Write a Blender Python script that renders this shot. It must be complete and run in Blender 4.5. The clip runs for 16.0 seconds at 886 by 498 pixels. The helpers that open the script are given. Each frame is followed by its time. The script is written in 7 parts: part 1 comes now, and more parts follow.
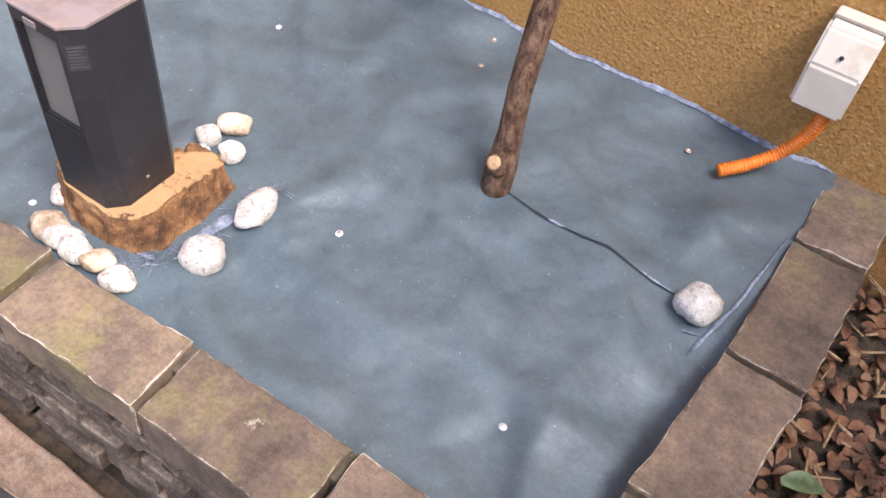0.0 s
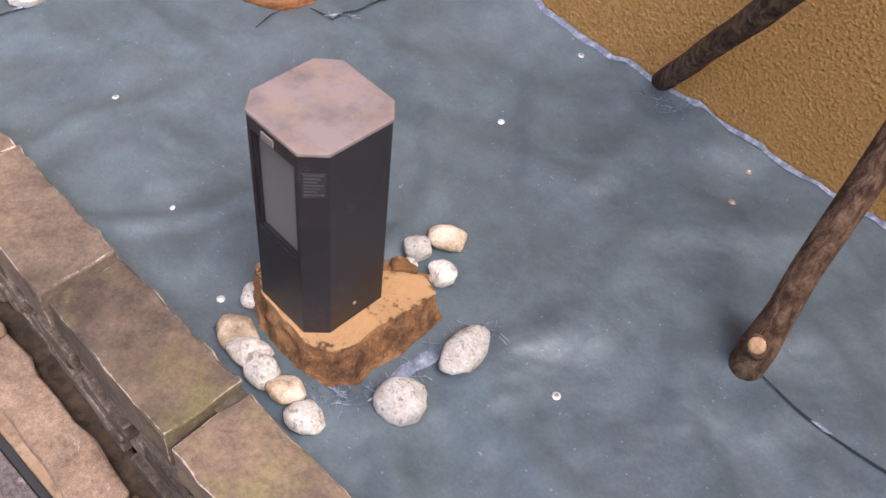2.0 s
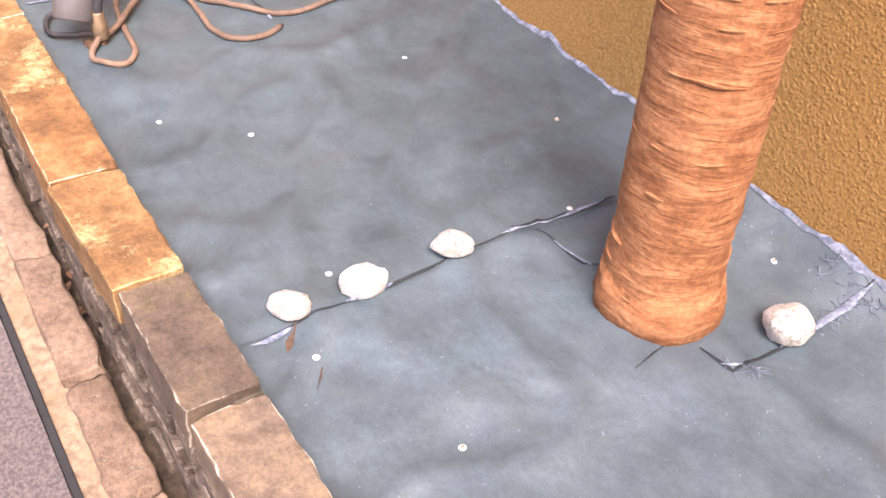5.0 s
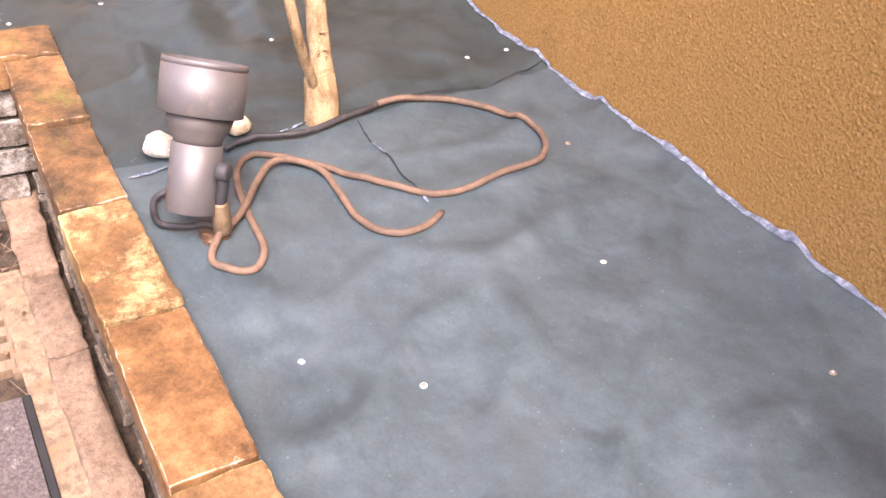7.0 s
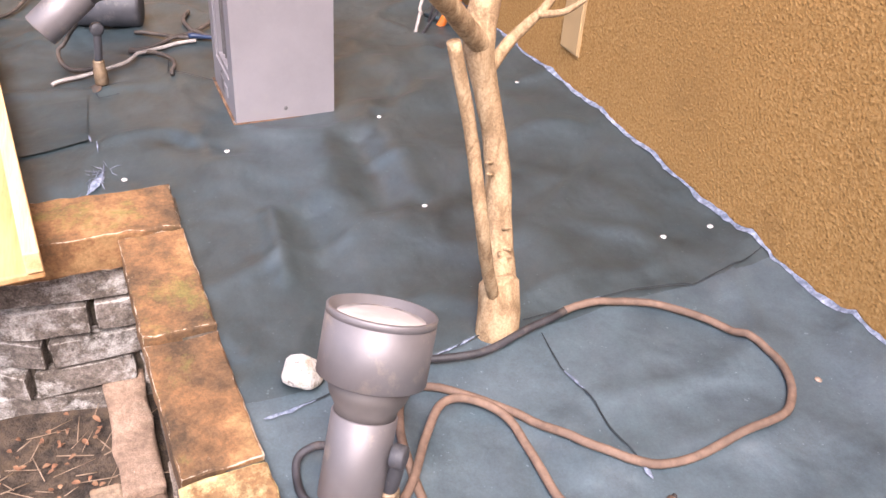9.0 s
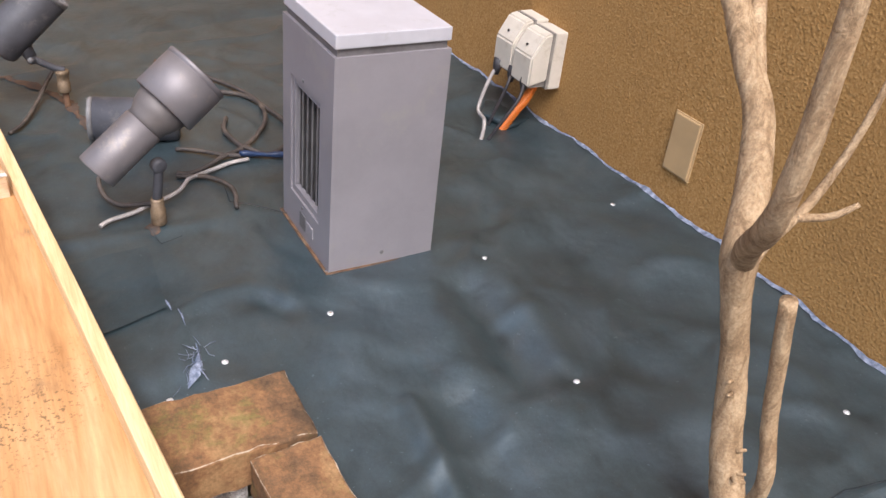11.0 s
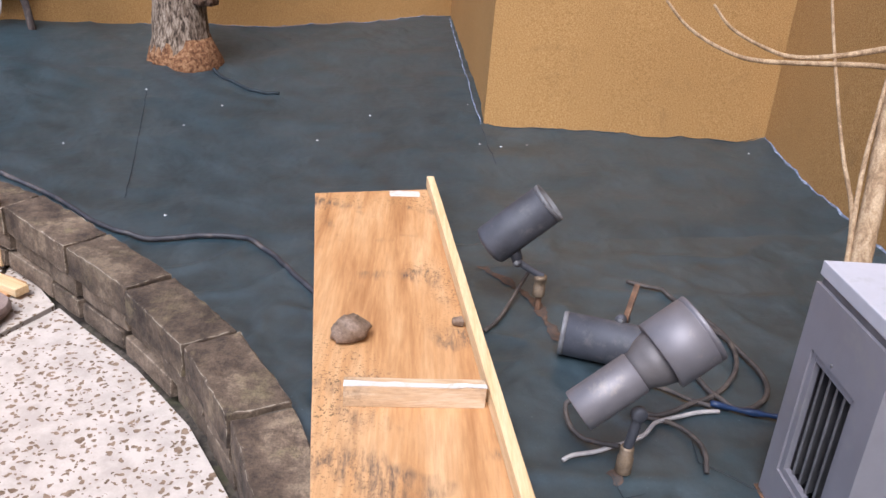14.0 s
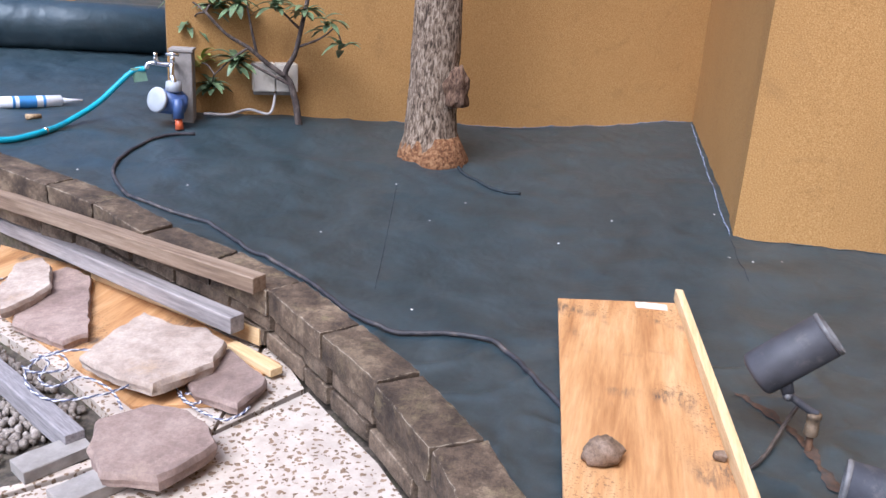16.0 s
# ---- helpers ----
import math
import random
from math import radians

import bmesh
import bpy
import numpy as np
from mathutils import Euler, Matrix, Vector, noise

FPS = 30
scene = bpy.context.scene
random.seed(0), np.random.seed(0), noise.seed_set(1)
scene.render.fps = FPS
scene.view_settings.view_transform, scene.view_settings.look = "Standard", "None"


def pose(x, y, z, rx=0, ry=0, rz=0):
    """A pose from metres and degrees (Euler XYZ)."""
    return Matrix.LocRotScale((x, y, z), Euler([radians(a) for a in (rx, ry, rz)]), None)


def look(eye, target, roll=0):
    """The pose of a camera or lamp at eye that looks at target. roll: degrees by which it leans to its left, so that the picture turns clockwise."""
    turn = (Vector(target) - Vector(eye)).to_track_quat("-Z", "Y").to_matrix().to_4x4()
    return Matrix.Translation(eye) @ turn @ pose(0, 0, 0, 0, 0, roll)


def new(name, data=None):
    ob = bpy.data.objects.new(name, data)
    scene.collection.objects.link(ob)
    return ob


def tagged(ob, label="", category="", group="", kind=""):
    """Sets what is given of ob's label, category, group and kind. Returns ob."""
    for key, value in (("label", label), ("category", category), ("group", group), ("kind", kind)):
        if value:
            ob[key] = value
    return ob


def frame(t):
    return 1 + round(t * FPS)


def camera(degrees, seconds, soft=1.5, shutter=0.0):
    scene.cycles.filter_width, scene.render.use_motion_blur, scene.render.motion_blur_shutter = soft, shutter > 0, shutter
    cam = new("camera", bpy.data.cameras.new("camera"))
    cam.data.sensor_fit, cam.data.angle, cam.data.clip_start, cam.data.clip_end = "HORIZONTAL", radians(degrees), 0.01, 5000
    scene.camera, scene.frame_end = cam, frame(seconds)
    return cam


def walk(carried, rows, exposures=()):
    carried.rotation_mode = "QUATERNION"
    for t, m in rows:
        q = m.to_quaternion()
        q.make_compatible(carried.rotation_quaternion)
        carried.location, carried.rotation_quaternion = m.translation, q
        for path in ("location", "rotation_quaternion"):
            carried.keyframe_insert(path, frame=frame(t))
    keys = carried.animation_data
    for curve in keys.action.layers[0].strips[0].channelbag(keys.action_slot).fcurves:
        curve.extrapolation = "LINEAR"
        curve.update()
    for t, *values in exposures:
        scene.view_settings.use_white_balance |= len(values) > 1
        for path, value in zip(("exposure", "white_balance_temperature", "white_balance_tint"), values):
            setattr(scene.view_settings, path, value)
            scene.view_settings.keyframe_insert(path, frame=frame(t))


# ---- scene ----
cam = camera(55.07, 16.0)
PATH = [
    (0.0, 0.0711, 0.0666, 0.8132, 41.427, -5.475, 34.565),
    (0.5, 0.0429, 0.0706, 0.8046, 42.264, -6.090, 36.328),
    (1.0, -0.0252, 0.1258, 0.7892, 41.746, -5.067, 39.272),
    (1.5, -0.0938, 0.1682, 0.7899, 41.589, -5.084, 43.479),
    (2.0, -0.1786, 0.1545, 0.7854, 41.558, -5.576, 46.241),
    (2.5, -0.3228, 0.1234, 0.7878, 42.304, -3.586, 42.730),
    (3.0, -0.4001, 0.1206, 0.7820, 42.663, -4.411, 41.575),
    (3.5, -0.4586, 0.1469, 0.7853, 44.563, -3.932, 46.041),
    (4.0, -0.4761, 0.1637, 0.7866, 46.859, -2.513, 53.869),
    (4.5, -0.5380, 0.1690, 0.7856, 48.094, -3.137, 57.565),
    (4.7, -0.6069, 0.1565, 0.7703, 49.275, -4.562, 57.996),
    (6.8, -1.1591, 0.2037, 0.7379, 52.581, -4.865, 63.494),
    (7.0, -1.2266, 0.1792, 0.7436, 53.252, -4.595, 62.112),
    (7.5, -1.3807, 0.1095, 0.7736, 53.465, -2.065, 59.204),
    (8.0, -1.5096, 0.1425, 0.7762, 55.391, -2.186, 58.579),
    (8.5, -1.5973, 0.1968, 0.7702, 56.236, -3.247, 64.193),
    (9.0, -1.6809, 0.1964, 0.7753, 56.005, -3.558, 67.403),
    (9.2, -1.7147, 0.1857, 0.7842, 56.109, -3.577, 67.531),
    (11.3, -2.1789, -0.0524, 0.8760, 57.613, -5.629, 61.370),
    (11.5, -2.2200, -0.0642, 0.8884, 57.526, -5.974, 63.433),
    (12.0, -2.2787, -0.0803, 0.9020, 58.649, -7.123, 66.299),
    (12.5, -2.3157, -0.1208, 0.9071, 60.585, -5.966, 71.725),
    (13.0, -2.3398, -0.1497, 0.9134, 62.846, -5.035, 77.265),
    (13.5, -2.3484, -0.1659, 0.9211, 64.870, -4.464, 83.712),
    (14.0, -2.3464, -0.1832, 0.9256, 65.875, -4.392, 88.646),
    (14.5, -2.3393, -0.2115, 0.9322, 67.434, -4.125, 93.679),
    (15.0, -2.3441, -0.2402, 0.9353, 68.565, -3.993, 97.451),
    (15.5, -2.3561, -0.2901, 0.9340, 69.843, -3.950, 99.843),
    (16.0, -2.4015, -0.3013, 0.9263, 71.242, -3.555, 103.022),
]
EXPOSURES = [(0.0, 1.6, 6350, 18), (1.5, 1.08, 6500, 21), (3.0, 1.06, 6350, 17), (3.5, 1.38, 6670, 23), (4.5, 1.74, 6970, 26), (7.0, 1.69, 6920, 27), (8.0, 1.78, 6770, 27), (9.0, 1.55, 6420, 23), (11.3, 0.63, 6050, 14), (12.5, 0.22, 6300, 16), (13.0, 0.22, 6230, 19), (13.5, 0.47, 5880, 18), (14.5, 0.64, 5330, 12), (16.0, 0.78, 5330, 15)]
walk(cam, [(t, pose(x, y, z, rx, ry, rz)) for t, x, y, z, rx, ry, rz in PATH], exposures=EXPOSURES)

# ---- daylight: bright overcast sky, brightest over the bed's end ----
world = bpy.data.worlds.new("sky")
world.use_nodes = True
scene.world = world
sky = world.node_tree.nodes.new("ShaderNodeTexSky")
sky.sky_type, sky.sun_disc = "NISHITA", False
sky.sun_elevation, sky.sun_rotation = radians(55), radians(107.4)
sky.air_density, sky.dust_density, sky.ozone_density = 1.0, 4.0, 0.6
bg = world.node_tree.nodes["Background"]
bg.inputs["Strength"].default_value = 0.15
world.node_tree.links.new(sky.outputs[0], bg.inputs["Color"])
sun_data = bpy.data.lights.new("sun", "SUN")
sun_data.energy, sun_data.angle, sun_data.color = 2.6, radians(34), (1.0, 0.97, 0.925)
sun = new("sun", sun_data)
sun.matrix_world = look((1.6, -0.5, 2.4), (0, 0, 0))


# ---- materials ----
def ramp(nt, fac, stops):
    n = nt.nodes.new("ShaderNodeValToRGB")
    n.color_ramp.elements[0].position, n.color_ramp.elements[0].color = stops[0][0], (*stops[0][1], 1)
    n.color_ramp.elements[1].position, n.color_ramp.elements[1].color = stops[-1][0], (*stops[-1][1], 1)
    for p, c in stops[1:-1]:
        e = n.color_ramp.elements.new(p)
        e.color = (*c, 1)
    nt.links.new(fac, n.inputs[0])
    return n.outputs[0]


def noise_tex(nt, coord, scale, detail=4.0, rough=0.6, distort=0.0, stretch=None, w=None):
    n = nt.nodes.new("ShaderNodeTexNoise")
    n.inputs["Scale"].default_value, n.inputs["Detail"].default_value = scale, detail
    n.inputs["Roughness"].default_value, n.inputs["Distortion"].default_value = rough, distort
    if stretch:
        m = nt.nodes.new("ShaderNodeMapping")
        m.inputs["Scale"].default_value = stretch
        nt.links.new(coord, m.inputs[0])
        coord = m.outputs[0]
    nt.links.new(coord, n.inputs["Vector"])
    return n.outputs["Fac"]


def mix(nt, fac, a, b, mode="MIX"):
    n = nt.nodes.new("ShaderNodeMix")
    n.data_type, n.blend_type = "RGBA", mode
    for sock, v in ((n.inputs["Factor"], fac), (n.inputs["A"], a), (n.inputs["B"], b)):
        if isinstance(v, (int, float)):
            sock.default_value = v
        elif isinstance(v, tuple):
            sock.default_value = (*v, 1)
        else:
            nt.links.new(v, sock)
    return n.outputs["Result"]


def material(name, rough=0.7, metal=0.0, spec=0.5):
    m = bpy.data.materials.new(name)
    m.use_nodes = True
    nt = m.node_tree
    b = nt.nodes["Principled BSDF"]
    b.inputs["Roughness"].default_value, b.inputs["Metallic"].default_value = rough, metal
    b.inputs["Specular IOR Level"].default_value = spec
    tc = nt.nodes.new("ShaderNodeTexCoord")
    return m, nt, b, tc.outputs["Object"]


def bump(nt, b, height, strength, distance, prior=None):
    n = nt.nodes.new("ShaderNodeBump")
    n.inputs["Strength"].default_value, n.inputs["Distance"].default_value = strength, distance
    nt.links.new(height, n.inputs["Height"])
    if prior:
        nt.links.new(prior, n.inputs["Normal"])
    nt.links.new(n.outputs[0], b.inputs["Normal"])
    return n.outputs[0]


def rnd(nt):
    return nt.nodes.new("ShaderNodeObjectInfo").outputs["Random"]


def math_node(nt, op, a, b):
    n = nt.nodes.new("ShaderNodeMath")
    n.operation = op
    for s, v in ((n.inputs[0], a), (n.inputs[1], b)):
        if isinstance(v, (int, float)):
            s.default_value = v
        else:
            nt.links.new(v, s)
    return n.outputs[0]


def simple(name, color, rough=0.6, metal=0.0, var=0.25, scale=30, bumps=0.0, dirt=None, dirt_scale=8, dirt_amount=0.5, spec=0.5, grain=None):
    """A surface of one paint with mottling, dirt of its own shape and fine relief."""
    m, nt, b, co = material(name, rough, metal, spec)
    n1 = noise_tex(nt, co, scale, 5, 0.65, stretch=grain)
    lo, hi = tuple(c * (1 - var) for c in color), tuple(min(1, c * (1 + var)) for c in color)
    col = ramp(nt, n1, [(0.38, lo), (0.62, hi)])
    if dirt:
        n2 = noise_tex(nt, co, dirt_scale, 6, 0.7)
        f = ramp(nt, n2, [(0.62 - 0.25 * dirt_amount, (0, 0, 0)), (0.72, (1, 1, 1))])
        col = mix(nt, f, col, dirt)
    nt.links.new(col, b.inputs["Base Color"])
    r = nt.nodes.new("ShaderNodeMapRange")
    r.inputs["To Min"].default_value, r.inputs["To Max"].default_value = max(0.05, rough - 0.12), min(1, rough + 0.12)
    nt.links.new(n1, r.inputs[0])
    nt.links.new(r.outputs[0], b.inputs["Roughness"])
    if bumps:
        bump(nt, b, noise_tex(nt, co, scale * 3, 4), 0.6, bumps)
    return m


def sheet_material(name, dark, mid, dusty, dust_sheen, rough, crease=0.02, spec=0.6):
    m, nt, b, co = material(name, rough, 0.0, spec)
    b.inputs["IOR"].default_value = 1.5
    b.inputs["Specular Tint"].default_value = (0.88, 0.96, 1.0, 1)
    big = noise_tex(nt, co, 6.0, 10, 0.78, 0.2)
    streak = noise_tex(nt, co, 15.0, 8, 0.75, 0.2)
    fine = noise_tex(nt, co, 260.0, 4, 0.75)
    col = ramp(nt, streak, [(0.38, dark), (0.5, mid), (0.64, tuple(c * 1.3 for c in mid))])
    # pale patches: dust, plus the wrinkles' light and dark put into the colour
    f = ramp(nt, big, [(0.36, (0, 0, 0)), (0.72, (dust_sheen, dust_sheen, dust_sheen))])
    col = mix(nt, f, col, dusty)
    brown = noise_tex(nt, co, 7.0, 9, 0.82, 0.4)
    fb = ramp(nt, brown, [(0.55, (0, 0, 0)), (0.72, (0.28, 0.28, 0.28))])
    col = mix(nt, fb, col, tuple(0.6 * c + k for c, k in zip(dusty, (0.05, 0.025, 0.008))))
    # short pale scuffs, sparse
    area = ramp(nt, noise_tex(nt, co, 5.5, 4, 0.6), [(0.5, (0, 0, 0)), (0.65, (1, 1, 1))])
    for st in ((1.0, 9.0, 1.0), (8.0, 1.0, 1.0)):
        sc = noise_tex(nt, co, 34.0, 2, 0.5, 0.3, stretch=st)
        fs = ramp(nt, sc, [(0.71, (0, 0, 0)), (0.76, (0.35, 0.35, 0.35))])
        col = mix(nt, math_node(nt, "MULTIPLY", fs, area), col, dusty)
    sp = noise_tex(nt, co, 150.0, 2, 0.5)
    fs = ramp(nt, sp, [(0.715, (0, 0, 0)), (0.745, (0.55, 0.55, 0.55))])
    col = mix(nt, fs, col, tuple(min(0.5, c * 2.2) for c in dusty))
    col = mix(nt, 0.4, col, ramp(nt, fine, [(0.32, (0.35, 0.35, 0.35)), (0.66, (1.15, 1.15, 1.15))]), "MULTIPLY")
    nt.links.new(col, b.inputs["Base Color"])
    r = nt.nodes.new("ShaderNodeMapRange")
    r.inputs["To Min"].default_value, r.inputs["To Max"].default_value = rough - 0.08, rough + 0.2
    nt.links.new(big, r.inputs[0])
    nt.links.new(r.outputs[0], b.inputs["Roughness"])
    n1 = bump(nt, b, noise_tex(nt, co, 6.5, 3, 0.45, 0.25), 0.6, crease)
    n2 = bump(nt, b, noise_tex(nt, co, 34.0, 4, 0.55), 0.4, 0.0032, n1)
    bump(nt, b, fine, 0.3, 0.0007, n2)
    return m


SHEET_OLD = sheet_material("weathered_weed_sheet", (0.042, 0.066, 0.082), (0.06, 0.09, 0.108), (0.105, 0.134, 0.156), 0.5, 0.47, 0.03, 1.0)
# SHEET_OLD's colours turned down: the weaker sheen is put into the colour
SHEET_DIM = sheet_material("dimmed_weed_sheet", (0.036, 0.057, 0.07), (0.051, 0.078, 0.092), (0.094, 0.12, 0.138), 0.5, 0.46, 0.028, 1.0)
SHEET_MID = sheet_material("creased_weed_sheet", (0.011, 0.0205, 0.0245), (0.02, 0.0345, 0.0405), (0.058, 0.078, 0.086), 0.6, 0.37, 0.02, 1.0)
SHEET_NEW = sheet_material("dark_weed_sheet", (0.0075, 0.0185, 0.0245), (0.0135, 0.03, 0.038), (0.046, 0.066, 0.076), 0.75, 0.36, 0.022, 0.9)

STUCCO, nt, b, co = material("ochre_stucco", 0.85, 0, 0.3)
g1 = noise_tex(nt, co, 210.0, 3, 0.55)
g2 = noise_tex(nt, co, 1.7, 5, 0.6)
col = ramp(nt, g1, [(0.3, (0.285, 0.152, 0.046)), (0.5, (0.385, 0.215, 0.07)), (0.72, (0.48, 0.285, 0.108))])
col = mix(nt, 0.3, col, ramp(nt, g2, [(0.3, (0.62, 0.58, 0.52)), (0.7, (1, 1, 1))]), "MULTIPLY")
soil = noise_tex(nt, co, 7.0, 6, 0.7, 0.5)
col = mix(nt, ramp(nt, soil, [(0.58, (0, 0, 0)), (0.78, (0.4, 0.4, 0.4))]), col, (0.15, 0.085, 0.035))
nt.links.new(col, b.inputs["Base Color"])
v = nt.nodes.new("ShaderNodeTexVoronoi")
v.inputs["Scale"].default_value = 185.0
nt.links.new(co, v.inputs["Vector"])
h = math_node(nt, "MULTIPLY", math_node(nt, "SUBTRACT", 0.8, v.outputs["Distance"]), ramp(nt, noise_tex(nt, co, 150.0, 2, 0.5), [(0.42, (0.1, 0.1, 0.1)), (0.62, (1, 1, 1))]))
n1 = bump(nt, b, h, 0.5, 0.0036)
bump(nt, b, g1, 0.28, 0.0018, n1)


def stone_material(name, cols, lichen, lichen_amount=0.3, rough=0.85, scale=14, bumps=0.004, pale=(0.5, 0.46, 0.4), worn=0.0, mottle=0.75, speck=0.645):
    m, nt, b, co = material(name, rough, 0, 0.35)
    r = rnd(nt)
    off = nt.nodes.new("ShaderNodeVectorMath")
    off.operation = "ADD"
    nt.links.new(co, off.inputs[0])
    comb = nt.nodes.new("ShaderNodeCombineXYZ")
    nt.links.new(math_node(nt, "MULTIPLY", r, 37.0), comb.inputs[0])
    nt.links.new(math_node(nt, "MULTIPLY", r, 91.0), comb.inputs[1])
    nt.links.new(comb.outputs[0], off.inputs[1])
    c = off.outputs[0]
    n1, n2, n3 = noise_tex(nt, c, scale, 8, 0.74), noise_tex(nt, c, scale * 6, 5, 0.7), noise_tex(nt, c, scale * 0.8, 9, 0.78, 0.15)
    step = 0.25 / max(1, len(cols) - 1)
    col = ramp(nt, n1, [(0.375 + i * step, k) for i, k in enumerate(cols)])
    col = mix(nt, mottle, col, ramp(nt, n2, [(0.38, (0.45, 0.45, 0.45)), (0.58, (1.08, 1.08, 1.08))]), "MULTIPLY")
    col = mix(nt, ramp(nt, n3, [(0.61 - 0.13 * lichen_amount, (0, 0, 0)), (0.66 - 0.05 * lichen_amount, (min(0.85, lichen_amount + 0.3),) * 3)]), col, lichen)
    n4 = noise_tex(nt, c, scale * 2.6, 6, 0.8, 0.1)
    col = mix(nt, ramp(nt, n4, [(speck, (0, 0, 0)), (speck + 0.04, (0.6, 0.6, 0.6))]), col, pale)
    n5 = noise_tex(nt, c, scale * 26, 3, 0.7)
    col = mix(nt, mottle * 0.8, col, ramp(nt, n5, [(0.4, (0.45, 0.45, 0.45)), (0.57, (1.12, 1.1, 1.08))]), "MULTIPLY")
    if worn:
        at = nt.nodes.new("ShaderNodeAttribute")
        at.attribute_name = "wear_lit"
        edge = math_node(nt, "ADD", at.outputs["Fac"], math_node(nt, "MULTIPLY", math_node(nt, "SUBTRACT", n2, 0.5), 2.2))
        edge = math_node(nt, "ADD", edge, math_node(nt, "MULTIPLY", math_node(nt, "SUBTRACT", n1, 0.5), 2.4))
        col = mix(nt, ramp(nt, edge, [(0.75, (0, 0, 0)), (1.1, (min(1.0, worn * 1.3),) * 3)]), col, pale)
    tone = nt.nodes.new("ShaderNodeMapRange")
    tone.inputs["To Min"].default_value, tone.inputs["To Max"].default_value = 0.78, 1.2
    nt.links.new(r, tone.inputs[0])
    hsv = nt.nodes.new("ShaderNodeHueSaturation")
    nt.links.new(tone.outputs[0], hsv.inputs["Value"])
    nt.links.new(col, hsv.inputs["Color"])
    nt.links.new(hsv.outputs[0], b.inputs["Base Color"])
    n1b = bump(nt, b, n1, 0.5, bumps * 1.5)
    n2b = bump(nt, b, n2, 0.7, bumps, n1b)
    bump(nt, b, n5, 0.6, bumps * 0.4, n2b)
    return m


COPING_BROWN = stone_material("brown_coping_stone", [(0.085, 0.064, 0.049), (0.125, 0.094, 0.073), (0.16, 0.118, 0.087), (0.205, 0.15, 0.1)], (0.175, 0.15, 0.07), 0.5, worn=0.55, scale=7, bumps=0.003, pale=(0.46, 0.41, 0.34), mottle=0.4, speck=0.67)
COPING_RUST = stone_material("rusty_coping_stone", [(0.08, 0.05, 0.028), (0.16, 0.09, 0.044), (0.25, 0.13, 0.058), (0.34, 0.2, 0.09)], (0.17, 0.15, 0.045), 0.5, worn=0.6, scale=7, bumps=0.0025, pale=(0.56, 0.48, 0.38), mottle=0.4, speck=0.67)
BRICK_LIME = stone_material("lime_stained_brick", [(0.09, 0.075, 0.06), (0.19, 0.16, 0.135), (0.3, 0.26, 0.23)], (0.62, 0.6, 0.57), 0.85, pale=(0.6, 0.57, 0.53), worn=0.4)
COPING_OCHRE = stone_material("ochre_coping_stone", [(0.109, 0.055, 0.023), (0.187, 0.094, 0.039), (0.257, 0.129, 0.053), (0.335, 0.183, 0.086)], (0.19, 0.15, 0.04), 0.4, worn=0.5, scale=7, bumps=0.002, pale=(0.56, 0.48, 0.38), mottle=0.4, speck=0.67)
COPING_PALE = stone_material("pale_stained_coping_stone", [(0.15, 0.078, 0.034), (0.24, 0.13, 0.056), (0.34, 0.21, 0.1)], (0.6, 0.52, 0.27), 0.72, worn=0.4, scale=5, pale=(0.62, 0.55, 0.22), mottle=0.4)
COPING_MOSS = stone_material("mossy_coping_stone", [(0.042, 0.029, 0.02), (0.082, 0.057, 0.038), (0.13, 0.092, 0.06), (0.23, 0.17, 0.11)], (0.21, 0.165, 0.09), 0.35, worn=0.5, scale=8, bumps=0.005, pale=(0.42, 0.36, 0.27), mottle=0.45, speck=0.66)
BRICK_GREY = stone_material("grey_wall_brick", [(0.07, 0.054, 0.042), (0.15, 0.115, 0.09), (0.25, 0.2, 0.16)], (0.24, 0.2, 0.15), 0.3, pale=(0.34, 0.3, 0.25), worn=0.25)
BRICK_DARK = stone_material("dark_wall_brick", [(0.07, 0.049, 0.033), (0.14, 0.101, 0.068), (0.22, 0.163, 0.114)], (0.2, 0.155, 0.085), 0.3, pale=(0.36, 0.3, 0.22), worn=0.35, bumps=0.005, mottle=0.5, scale=10)
KERB_PINK = stone_material("pink_kerb_stone", [(0.2, 0.135, 0.095), (0.27, 0.185, 0.132), (0.34, 0.24, 0.175)], (0.32, 0.26, 0.2), 0.2, mottle=0.5)
FLAG = stone_material("porphyry_flagstone", [(0.22, 0.155, 0.128), (0.3, 0.215, 0.178), (0.38, 0.285, 0.235)], (0.4, 0.3, 0.23), 0.3, scale=5, bumps=0.0025, pale=(0.55, 0.47, 0.4), mottle=0.25, worn=0.5, speck=0.68)
FLAG_PALE = stone_material("pale_flagstone", [(0.31, 0.235, 0.185), (0.42, 0.335, 0.27), (0.51, 0.42, 0.345)], (0.43, 0.31, 0.2), 0.35, scale=5, bumps=0.0025, mottle=0.25, worn=0.5, speck=0.68)
PUMICE = stone_material("white_pumice", [(0.66, 0.6, 0.52), (0.82, 0.8, 0.76), (0.9, 0.885, 0.86)], (0.42, 0.31, 0.2), 0.45, scale=42, bumps=0.007, pale=(0.13, 0.085, 0.05), mottle=0.35, speck=0.565)
PUMICE_TAN = stone_material("tan_pumice", [(0.34, 0.25, 0.16), (0.58, 0.47, 0.36), (0.72, 0.64, 0.54)], (0.4, 0.24, 0.12), 0.3, scale=22, bumps=0.004, pale=(0.2, 0.14, 0.09), mottle=0.4)
PEDESTAL = stone_material("rusty_sandstone", [(0.07, 0.034, 0.016), (0.17, 0.085, 0.037), (0.29, 0.15, 0.064), (0.4, 0.23, 0.11)], (0.1, 0.05, 0.027), 0.4, scale=18, bumps=0.005, pale=(0.4, 0.245, 0.12), worn=0.62, mottle=0.5, speck=0.7)
